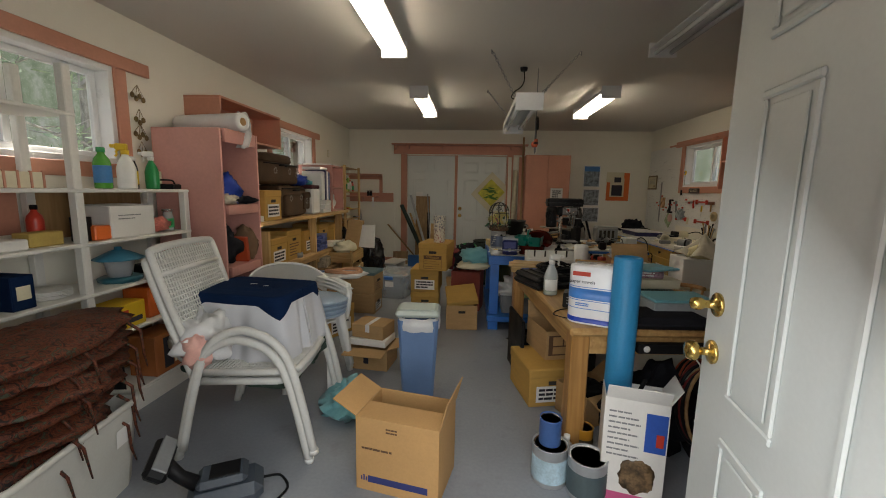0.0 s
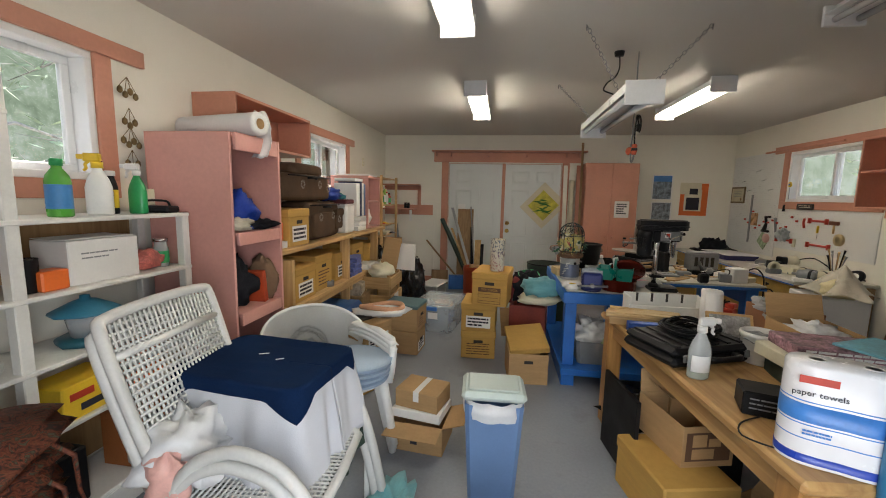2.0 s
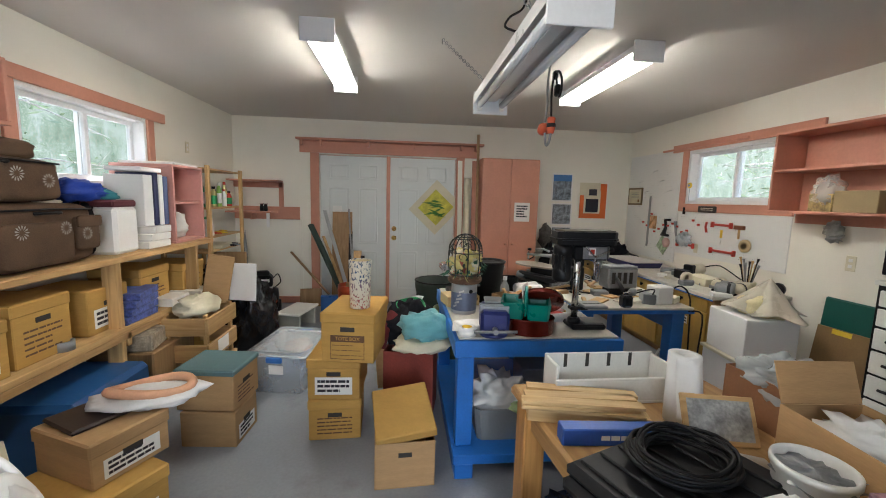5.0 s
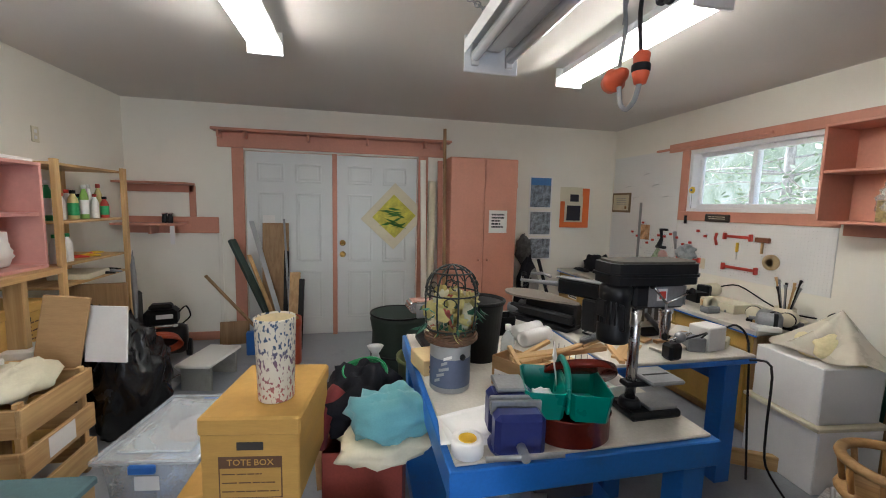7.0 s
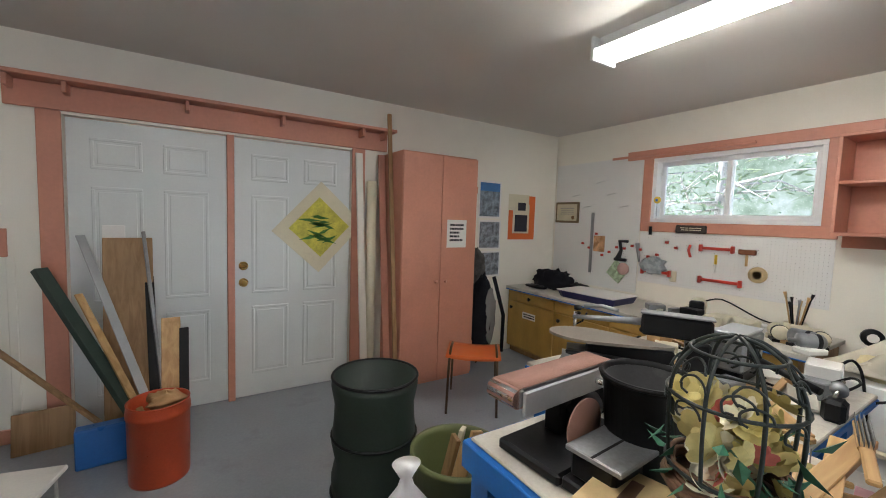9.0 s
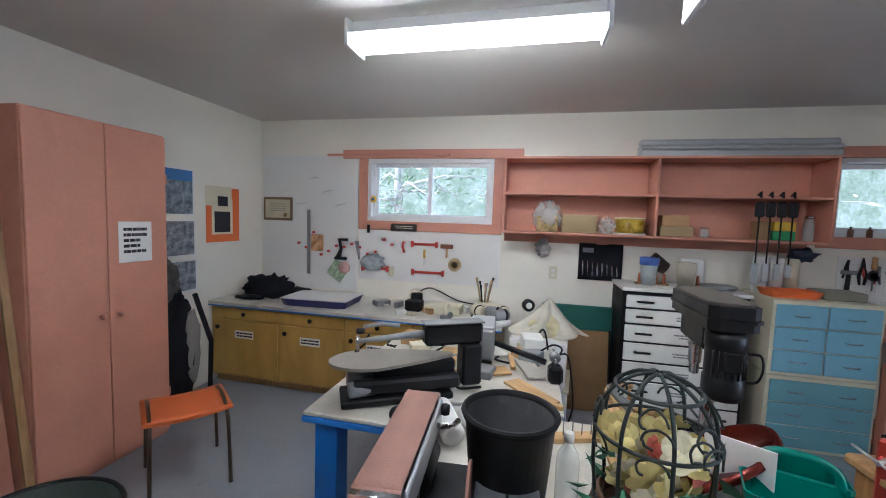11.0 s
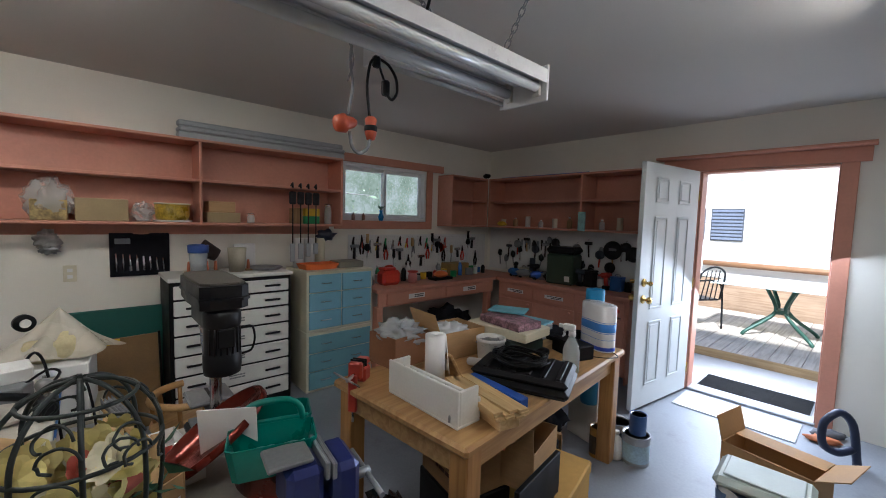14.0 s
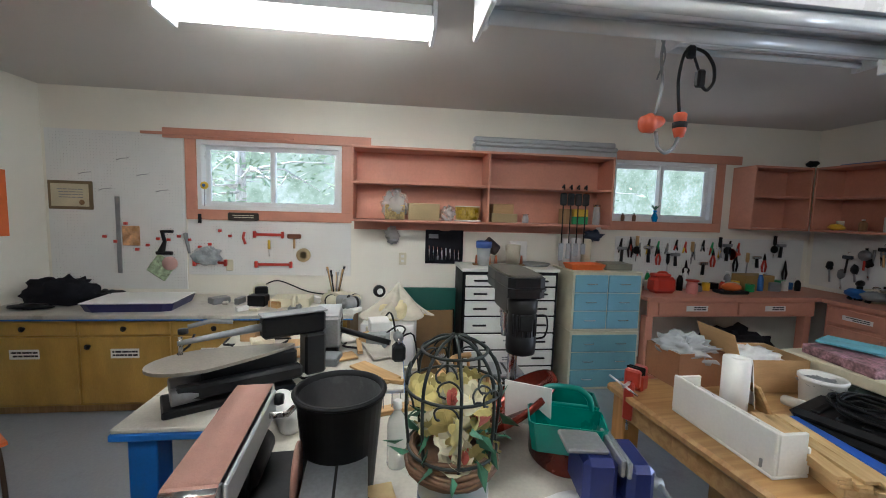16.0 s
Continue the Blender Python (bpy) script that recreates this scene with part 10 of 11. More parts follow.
# on the blue drawers
ZU = 1.066
o = thing("tray", "orange plastic tray lying on drawers", "tray", 3.36, 3.86, ZU, 4)
part("shell", shell(bmesh.new(), 0.2, 0.34, 0.05, 0.004), ORANGE, o)
for k in range(3):
    o = thing("paper_roll", "upright cream paper roll", "paper roll", 3.52, 3.98 - 0.105 * k, ZU, 0, "upright paper rolls")
    part("roll", turn([(0.02, 0), (0.048, 0), (0.048, 0.27), (0.02, 0.27), (0.02, 0)], 22), PAPER if k < 2 else CREAM, o)
solid("drill", lump((0, 0, 0), (0.04, 0.09, 0.05), 140, 0.4), mat("dark_blue_tool", (0.02, 0.03, 0.06), 0.5), "dark tool on the paper rolls", "tool", 3.50, 3.72, ZU + 0.30)
solid("tool_box", box(-0.1, 0.1, -0.13, 0.13, 0, 0.06, 0.006), mat("grey_olive_box", (0.24, 0.23, 0.18), 0.6), "grey-green flat case on the drawers", "case", 3.38, 3.56, ZU)
# window sill things
o = thing("vase", "small blue vase with green leaves", "vase", 3.62, 3.02, 1.512 + 0.001)
part("vase", turn([(0.0, 0), (0.02, 0), (0.032, 0.04), (0.014, 0.09), (0.02, 0.115), (0.016, 0.115), (0.0, 0.08)], 20), mat("bright_blue_glass", (0.01, 0.22, 0.55), 0.15, var=0.05), o)
for k in range(7):
    a = k * 0.9
    bm = bmesh.new()
    bm.faces.new([bm.verts.new(p) for p in ((0, 0, 0.11), (0.03 * math.cos(a) - 0.012 * math.sin(a), 0.03 * math.sin(a) + 0.012 * math.cos(a), 0.15), (0.055 * math.cos(a), 0.055 * math.sin(a), 0.16 + 0.01 * (k % 3)), (0.03 * math.cos(a) + 0.012 * math.sin(a), 0.03 * math.sin(a) - 0.012 * math.cos(a), 0.15))])
    part("leaf", bm, LEAF, o)
for y in (3.36, 3.24):
    bottle("small brown bottle on the window sill", 3.62, y, 1.513, 0.018, 0.08, mat("brown_bottle", (0.14, 0.06, 0.03), 0.4) if y > 3.3 else bpy.data.materials["brown_bottle"], BLACK)

rgp = random.Random(52)
for k in range(20):
    yy, zz = 1.45 + 0.1 * k + rgp.uniform(-0.03, 0.03), rgp.uniform(1.06, 1.3)
    mm_ = (BLACKM, GREYM, STEEL, BLACK, STEEL, GREYM)[k % 6]
    o = thing("hand_tool", "hand tool with a dark handle hung on the pegboard", "hand tool", XE - 0.025, yy, zz)
    h_ = (BLACK, BLACKM, BLACK, RED, BLACK, PINEZ)[k % 6]
    L_ = rgp.uniform(0.09, 0.15)
    if k % 3 == 0:
        for q in (-1, 1):
            part("grip", bar([(0, 0.006 * q, 0.0), (0, 0.024 * q, -0.5 * L_), (0, 0.014 * q, -L_)], [0.008, 0.011, 0.008], 8), h_, o)
        part("jaw", bar([(0, 0, 0.0), (0, 0.004, 0.07)], [0.016, 0.005], 8), mm_, o)
    elif k % 3 == 1:
        part("handle", bar([(0, 0, 0), (0, rgp.uniform(-0.01, 0.01), -L_)], [0.014, 0.017], 8), h_, o)
        part("head", box(-0.014, 0.014, -0.05, 0.05, 0.0, 0.032, 0.006), mm_, o)
    else:
        part("shank", bar([(0, 0, 0), (0, 0.004, -L_ * 1.1)], 0.006, 6), mm_, o)
        part("handle", turn([(0.0, 0.0), (0.014, 0.004), (0.018, 0.03), (0.015, 0.08), (0.018, 0.1), (0.0, 0.105)], 12), h_, o)
    if k % 5 == 2:
        part("ring", turn([(0.022, -0.006), (0.04, -0.006), (0.04, 0.006), (0.022, 0.006), (0.022, -0.006)], 20, m=pose(0, 0, -0.04, 0, 90, 0)), BLACK, o)
for k in range(16):
    xx = 1.75 + 0.11 * k
    if xx < 3.5:
        o = thing("hand_tool", "dark hand tool hung over the south bench", "hand tool", xx, YS + 0.03, rgp.uniform(1.0, 1.3))
        part("shank", bar([(0, 0, 0), (rgp.uniform(-0.02, 0.02), 0, -rgp.uniform(0.06, 0.14))], 0.008, 6), (STEEL, GREYM)[k % 2], o)
        part("handle", lump((0, 0, 0.03), (0.035, 0.02, 0.045), 400 + k, 0.4, 14, 10), (BLACK, BLACKM, GREYPL)[k % 3], o)
# ---------- on the pink bench ----------
ZP = 0.861
o = thing("fuel_can", "orange-red plastic fuel can", "fuel can", 3.30, 3.12, ZP, 0)
part("body", box(-0.075, 0.075, -0.11, 0.11, 0, 0.15, 0.03), RED, o)
part("shoulder", box(-0.06, 0.06, -0.06, 0.1, 0.1502, 0.18, 0.014), RED, o)
part("handle", bar([(0, -0.06, 0.165), (0, -0.03, 0.19), (0, 0.03, 0.19), (0, 0.06, 0.165)], 0.012, 8), RED, o)
bottle("pink plastic jar with red lid", 3.26, 2.84, ZP, 0.05, 0.13, mat("pink_jar", (0.6, 0.22, 0.2), 0.4), RED, 0.9)
o = thing("grinder", "orange and black hand sander on its base", "sander", 3.28, 2.42, ZP)
part("base", box(-0.07, 0.07, -0.14, 0.14, 0, 0.03, 0.01), BLACK, o)
part("body", lump((0, 0, 0.06), (0.07, 0.09, 0.04), 151, 0.15), ORANGE, o)
rg = random.Random(77)
for k in range(26):
    m_ = (BLACK, WPL, GREYPL, BLUE, GREEN, CREAM, RED, YELLOW, GREYM, BLACK)[k % 10]
    y = 1.55 + (k % 13) * 0.145
    xx = 3.40 + 0.09 * (k // 13) + rg.uniform(-0.03, 0.03)
    if k % 3 == 0:
        bottle("small bottle at the back of the pink bench", xx, y, ZP, rg.uniform(0.022, 0.035), rg.uniform(0.1, 0.2), m_, WPL, 0.5)
    elif k % 3 == 1:
        can("small tin at the back of the pink bench", xx, y, ZP, rg.uniform(0.028, 0.04), rg.uniform(0.06, 0.13), m_, STEEL, None, "tin", "tin_can")
    else:
        solid("parts_box", box(-0.04, 0.04, -0.05, 0.05, 0, rg.uniform(0.05, 0.11), 0.005), m_, "small box at the back of the pink bench", "box", xx, y, ZP, rg.uniform(-20, 20))
solid("crate", box(-0.09, 0.09, -0.16, 0.16, 0, 0.15, 0.006), mat("tan_bin", (0.35, 0.22, 0.07), 0.6), "tan parts bin on the pink bench", "bin", 3.5, 1.98, ZP)
for k, (x, c) in enumerate(((3.0, BLUE), (2.86, GREYPL), (2.66, HVB), (2.5, BLACK))):
    o = thing("power_tool", "blue power drill lying on the pink bench" if c in (BLUE, HVB) else "dark power tool lying on the pink bench", "power tool", x, 1.42, ZP, 30 * k)
    part("body", lump((0, 0, 0.06), (0.09, 0.045, 0.045), 160 + k, 0.25, 20, 14, 2, -0.058), c, o)
    part("grip", bar([(0.02, 0, 0.05), (0.04, 0.02, 0.0)], 0.02, 8), BLACK, o)
    part("chuck", turn([(0.02, 0), (0.012, 0.05)], 12, m=pose(-0.08, 0, 0.065, 0, -90, 0)), GREYM, o)
o = thing("machine_cabinet", "dark green and black bench machine", "machine", 2.32, 1.40, ZP, 4)
part("body", box(-0.16, 0.16, -0.12, 0.12, 0, 0.34, 0.02), mat("dark_green_enamel", (0.03, 0.055, 0.035), 0.4, var=0.2), o)
part("hood", box(-0.17, 0.17, -0.13, 0.13, 0.341, 0.42, 0.03), BLACK, o)
part("sticker", box(-0.13, -0.07, 0.1205, 0.1215, 0.04, 0.1, 0), PAPER, o)
for k, (x, z) in enumerate(((1.84, 1.27), (1.62, 1.24), (1.86, 1.08))):
    o = thing("saw_blade", "dark round blade hung over the pink bench", "saw blade", x, YS + 0.05, z)
    part("disc", turn([(0.012, -0.002), (0.1 - 0.02 * k, -0.002), (0.1 - 0.02 * k, 0.002), (0.012, 0.002), (0.012, -0.002)], 32, m=pose(0, 0, 0, 90)), BLACKM, o)
for k in range(10):
    solid("screwdriver", bar([(0, 0, 0.05), (0, 0, 0.0), (0, 0.0, -0.08)], [0.011, 0.011, 0.003], 6), (BLACK, GREYM)[k % 2], "screwdriver hung on the south pegboard", "screwdriver", 3.1 - 0.06 * k, YS + 0.03, 1.28 - 0.01 * (k % 3))
for k in range(14):
    y = 3.34 - 0.1 * k
    L_ = rg.uniform(0.05, 0.11)
    o = hung("hand tool hung on the pegboard over the pink bench", "hand tool", "hand_tool", y, 1.28 - 0.02 * (k % 3), bar([(0, 0, 0.06), (0, 0.01, 0.0), (0, -0.012, -L_)], [0.008, 0.014, 0.006], 7), (BLACK, RED, GREYM, BLACK, GREEN, STEEL)[k % 6])
    part("grip", bar([(0, 0.012, 0.0), (0, 0.03, -L_)], [0.012, 0.007], 6), (BLACK, GREYM, RED, YELLOW)[k % 4], o)
o = hung("orange funnel hung on the pegboard", "funnel", "funnel", 2.12, 1.20, turn([(0.06, 0), (0.02, 0.06), (0.012, 0.1), (0.01, 0.1), (0.018, 0.06), (0.058, 0)], 22, m=pose(0, 0, 0, 90, 0, 0)), RED)
for k in range(9):
    x = 3.25 - 0.19 * k
    (bottle if k % 2 else can)("jar on the lower board of the corner shelf", x, 1.36, 1.486, 0.03, 0.09 + 0.02 * (k % 3), (CREAM, PLY, WPL, CLEARB)[k % 4], (STEEL, WPL)[k % 2])
solid("packet", box(-0.04, 0.04, -0.01, 0.01, 0, 0.2, 0.003), mat("teal_packet", (0.2, 0.4, 0.42), 0.5, var=0.4, scale=15), "hanging teal packet on the shelf edge", "packet", 2.06, 1.535, 1.47)
solid("yellow_tool", lump((0, 0, 0.03), (0.07, 0.04, 0.03), 170, 0.3), YELLOW, "yellow tool on the corner shelf", "tool", 3.2, 1.46, 1.487)
solid("ski_pole", bar([(2.1, 1.36, 2.10), (3.3, 1.36, 2.10)], 0.014, 8), BLUE, "blue pole lying on the wall shelf", "pole")
solid("bird_figure", lump((0, 0, 0.03), (0.06, 0.04, 0.03), 171, 0.3), BLACK, "small dark ornament on the shelf top", "ornament", 3.45, 1.5, 2.10)

SLATE = mat("dark_slate_enamel", (0.03, 0.04, 0.055), 0.4, var=0.2)
for k in range(15):
    xx, hh = 1.62 + 0.098 * k, 0.06 + 0.035 * ((k * 7) % 5)
    m_ = (BLACKM, SLATE, GREYM, BLUE, CREAM, BLACK, RED)[(k * 3) % 7]
    if k % 3 == 0:
        can("small dark tin on the south bench", xx, 1.33, ZP, 0.035, hh + 0.04, m_, STEEL, (None, PAPER)[k % 2])
    elif k % 3 == 1:
        o = thing("tool_box", "small dark metal tool case on the south bench", "tool box", xx, 1.36, ZP, 8 * (k % 4) - 10)
        part("body", box(-0.06, 0.06, -0.05, 0.05, 0, hh, 0.008), m_, o)
        part("lid", box(-0.062, 0.062, -0.052, 0.052, hh + 0.0005, hh + 0.02, 0.006), m_, o)
        part("handle", bar([(-0.03, 0, hh + 0.018), (-0.02, 0, hh + 0.04), (0.02, 0, hh + 0.04), (0.03, 0, hh + 0.018)], 0.005, 6), STEEL, o)
    else:
        o = thing("power_tool", "cordless power tool standing on the south bench", "power tool", xx, 1.40, ZP, 30 * (k % 5))
        part("battery", box(-0.035, 0.035, -0.03, 0.03, 0, 0.045, 0.008), BLACK, o)
        part("grip", bar([(0, 0, 0.04), (0.012, 0, 0.13)], [0.02, 0.022], 10), m_, o)
        part("motor", turn([(0.0, -0.06), (0.026, -0.055), (0.03, -0.01), (0.026, 0.05), (0.012, 0.06), (0.01, 0.09), (0.0, 0.09)], 16, m=pose(0.01, 0, 0.155, 0, 90, 0)), m_, o)
for k in range(12):
    xx = 1.7 + 0.14 * k
    o = thing("hand_tool", "dark tool hung on a hook over the south bench", "hand tool", xx, YS + 0.03, 1.36 - 0.05 * (k % 3), 0)
    part("hook", bar([(0, -0.015, 0.02), (0, 0.012, 0.015), (0, 0.014, 0.0)], 0.003, 5), STEEL, o)
    part("head", (box(-0.045, 0.045, 0.0, 0.024, -0.05, -0.015, 0.006) if k % 2 else turn([(0.0, -0.012), (0.05, -0.012), (0.05, 0.012), (0.0, 0.012)], 20, m=pose(0, 0.014, -0.05, 90))), (BLACKM, GREYM, SLATE)[k % 3], o)
    part("shaft", bar([(0, 0.012, -0.05), (0.01 * (k % 3 - 1), 0.012, -0.19)], 0.009, 8), (BLACK, PINEZ, RED, BLACKM)[k % 4], o)
# ---------- north wall, posters, chair, bags ----------
def poster(label, x0, x1, z0, z1, material, border=PAPER, b=0.02):
    o = thing("poster", label, "poster", (x0 + x1) / 2, YN - 0.002, z0)
    w, h = (x1 - x0) / 2, z1 - z0
    part("sheet", box(-w, w, -0.003, 0, 0, h, 0), border, o)
    part("print", box(-w + b, w - b, -0.0042, -0.0032, b, h - b, 0), material, o)
    return o
MNT = mat("mountain_photo", (0.22, 0.27, 0.33), 0.4, var=0.75, scale=14, fine=60)
MNT2 = mat("grey_mountain_photo", (0.26, 0.29, 0.33), 0.4, var=0.75, scale=18, fine=60)
o = poster("mountain photograph with a blue sky", 2.49, 2.80, 1.50, 1.90, MNT)
part("sky", box(-0.135, 0.135, -0.0052, -0.0043, 0.29, 0.38, 0), mat("sky_print", (0.06, 0.2, 0.5), 0.4), o)
poster("mountain photograph in grey tones", 2.50, 2.81, 1.16, 1.48, MNT2)
poster("mountain photograph, the lowest of three", 2.51, 2.82, 0.86, 1.145, MNT2)
o = poster("orange, black and white abstract print", 2.92, 3.32, 1.27, 1.77, ORANGE, ORANGE, 0.002)
part("white_field", box(-0.21, 0.10, -0.0052, -0.0043, 0.33, 0.51, 0.0), CREAM, o)
part("white_field", box(-0.14, 0.11, -0.0062, -0.0053, 0.07, 0.40, 0.0), CREAM, o)
part("black_field", box(-0.11, 0.08, -0.0072, -0.0063, 0.09, 0.28, 0.0), INK, o)
part("black_field", box(-0.07, 0.05, -0.0072, -0.0063, 0.33, 0.42, 0.0), INK, o)
o = thing("art_sheet", "cream diamond sheet with a green leaf painting", "painting", 0.83, YN - 0.004, 1.37, 0)
part("sheet", box(-0.255, 0.255, -0.003, 0, -0.285, 0.285, 0, pose(0, 0, 0, 0, 43, 0)), CREAM, o)
part("yellow_field", box(-0.175, 0.175, -0.0045, -0.0035, -0.18, 0.18, 0, pose(0, 0, 0, 0, 43, 0)), mat("yellow_wash", (0.62, 0.58, 0.08), 0.7, var=0.3, scale=12), o)
rg = random.Random(12)
for k in range(15):
    a = rg.uniform(-0.4, 0.5)
    cx, cz, L_ = rg.uniform(-0.09, 0.09), rg.uniform(-0.13, 0.13), rg.uniform(0.05, 0.11)
    bm = bmesh.new()
    c, s = math.cos(a), math.sin(a)
    vs = [bm.verts.new((cx + c * p - s * q, -0.0055, cz + s * p + c * q)) for p, q in ((-L_, 0), (0, -0.013), (L_, 0), (0, 0.013))]
    bm.faces.new(vs)
    part("leaf_stroke", bm, mat("green_paint", (0.06, 0.20, 0.03), 0.7, var=0.3) if k == 0 else bpy.data.materials["green_paint"], o)
solid("vinyl_roll", bar([(0, 0, 0.0), (0.02, 0.06, 1.78)], 0.042, 18), CREAM, "tall cream roll leaning by the cabinet", "roll", 1.235, 8.38, 0)
plank("tall thin batten leaning by the cabinet", (1.345, 8.05, 0), (1.37, 8.36, 2.36), 0.035, 0.02, PLY)
plank("tall board leaning by the cabinet", (1.33, 8.2, 0), (1.345, 8.46, 2.02), 0.06, 0.02, SALMON)
plank("pale board leaning by the cabinet", (1.16, 8.3, 0), (1.15, 8.49, 2.02), 0.06, 0.02, WALL)
o = thing("backpack", "black and grey bags hanging beside the cabinet", "bag", 2.42, 8.33, 0, 8)
part("bag", lump((0, 0, 0.45), (0.14, 0.13, 0.45), 180, 0.25, 28, 24, 2.4, -0.445), FABK, o)
part("panel", lump((0.03, -0.11, 0.5), (0.07, 0.04, 0.28), 181, 0.2), mat("grey_cloth", (0.25, 0.24, 0.22), 0.9), o)
part("upper_bag", lump((-0.03, 0.05, 1.0), (0.1, 0.08, 0.18), 182, 0.3), mat("charcoal_print", (0.1, 0.095, 0.09), 0.9, var=0.7, scale=12), o)
part("strap", bar([(0.1, -0.08, 0.9), (0.2, -0.14, 0.5), (0.24, -0.1, 0.1)], 0.02, 6), FABK, o)
o = thing("stacking_chair", "small orange seated chair with thin bronze legs", "chair", 1.82, 7.62, 0, -38)
part("seat", sheet(12, 8, lambda u, v: ((u - 0.5) * 0.42, (v - 0.5) * 0.36, 0.44 - 0.015 * math.sin(math.pi * u)), 0.018), mat("orange_seat", (0.62, 0.14, 0.03), 0.45, var=0.06), o)
for sx in (-1, 1):
    part("leg_frame", bar([(sx * 0.19, -0.22, 0.0), (sx * 0.18, -0.17, 0.42), (sx * 0.18, 0.17, 0.42), (sx * 0.19, 0.22, 0.0)], 0.01, 8), mat("bronze_tube", (0.09, 0.06, 0.04), 0.4, 0.6) if sx < 0 else bpy.data.materials["bronze_tube"], o)
# pop-up hamper, olive bin, bag by the bench
HAMP = mat("dark_green_nylon", (0.018, 0.03, 0.022), 0.6, var=0.25, scale=10)
o = thing("leaf_bin", "dark green pop-up nylon bin", "bin", 0.74, 7.05, 0)
part("wall", turn([(0.215 + 0.012 * math.sin(z * 24), z) for z in (0.0, 0.1, 0.2, 0.3, 0.4, 0.5, 0.6, 0.64)] + [(0.208, 0.64), (0.2, 0.02), (0.0, 0.02)], 32), HAMP, o)
for z in (0.02, 0.33, 0.64):
    part("hoop", bar([(0.222 * math.cos(a), 0.222 * math.sin(a), z) for a in (i * math.pi / 16 for i in range(32))], 0.008, 6, True), BLACK, o)
o = thing("waste_bin", "olive green plastic bin with offcuts", "bin", 0.87, 6.45, 0)
part("shell", turn([(0.0, 0.01), (0.15, 0.01), (0.155, 0), (0.195, 0.48), (0.205, 0.485), (0.205, 0.505), (0.19, 0.505), (0.185, 0.48), (0.15, 0.02), (0, 0.02)], 32), OLIVE, o)
for k in range(5):
    part("offcut", box(-0.03, 0.03, -0.01, 0.01, 0.0, 0.2, 0.002, pose(0.05 * math.cos(k * 1.3), 0.06 * math.sin(k * 1.3), 0.36, 12 * math.sin(k), 14 * math.cos(k), 40 * k)), (PINEZ, CREAM, PLY)[k % 3], o)
o = thing("plastic_bag", "clear bag of pellets standing on the floor", "bag", 0.52, 6.25, 0)
part("bag", turn([(0.0, 0.0), (0.1, 0.01), (0.108, 0.36), (0.09, 0.5), (0.03, 0.58), (0.02, 0.61), (0.05, 0.66), (0.0, 0.665)], 18, sy=0.8), BAGW, o)
part("pellets", turn([(0.0, 0.004), (0.098, 0.012), (0.102, 0.4), (0, 0.43)], 18, sy=0.78), mat("brown_pellets", (0.25, 0.17, 0.12), 0.9, var=0.4, scale=60), o)
# orange plugs on a hanging cord
ORED = mat("orange_red_plastic", (0.52, 0.085, 0.03), 0.45, var=0.12)
o = thing("extension_cord", "grey extension cord with orange plugs hanging from the ceiling", "extension cord", 1.05, 4.795, 1.83)
part("cord", bar([(0.0, 0.02, 0.67), (0.0, 0.02, 0.50), (0.005, 0.006, 0.36), (0.0, 0.03, 0.2), (0.0, 0.02, 0.12), (0.0, 0.035, 0.03)], 0.005, 6), GREYPL, o)
part("cord", bar([(0.0, 0.022, 0.36), (0.006, 0.04, 0.28), (0.0, 0.018, 0.2), (0.004, 0.036, 0.13)], 0.003, 6), GREYPL, o)
part("cord", bar([(0.0, 0.03, -0.02), (0.0, 0.02, -0.065), (0.0, -0.005, -0.082), (0.0, -0.032, -0.065), (0.0, -0.045, -0.03)], 0.006, 6), GREYPL, o)
part("cord", bar([(0.0, -0.042, 0.03), (0.0, -0.03, 0.13), (0.0, -0.042, 0.205), (0.0, -0.068, 0.225), (0.0, -0.11, 0.215), (0.0, -0.14, 0.18), (0.0, -0.145, 0.135), (0.0, -0.125, 0.108), (0.0, -0.105, 0.12)], 0.005, 6), BLACK, o)
part("cord", bar([(0.0, -0.068, 0.222), (0.0, -0.08, 0.19), (0.0, -0.092, 0.165)], 0.004, 6), BLACK, o)
part("plug", turn([(0.0, -0.006), (0.024, -0.006), (0.03, 0.02), (0.022, 0.026), (0.017, 0.05), (0.009, 0.062), (0.0, 0.063)], 14, m=pose(0, 0.068, -0.002, 78, 0, 0)), ORED, o)
part("socket_body", turn([(0.0, -0.034), (0.013, -0.034), (0.019, -0.012), (0.017, 0.012), (0.019, 0.032), (0.012, 0.038), (0.0, 0.038)], 12, m=pose(0, -0.046, 0.0)), ORED, o)
part("socket_band", turn([(0.0185, -0.008), (0.0205, -0.006), (0.0205, 0.008), (0.0185, 0.01)], 12, m=pose(0, -0.046, 0.0)), BLACK, o)
part("black_plug", box(-0.012, 0.012, -0.112, -0.086, 0.115, 0.165, 0.006), BLACK, o)
part("black_plug", box(-0.011, 0.011, -0.076, -0.05, 0.195, 0.232, 0.006), BLACK, o)
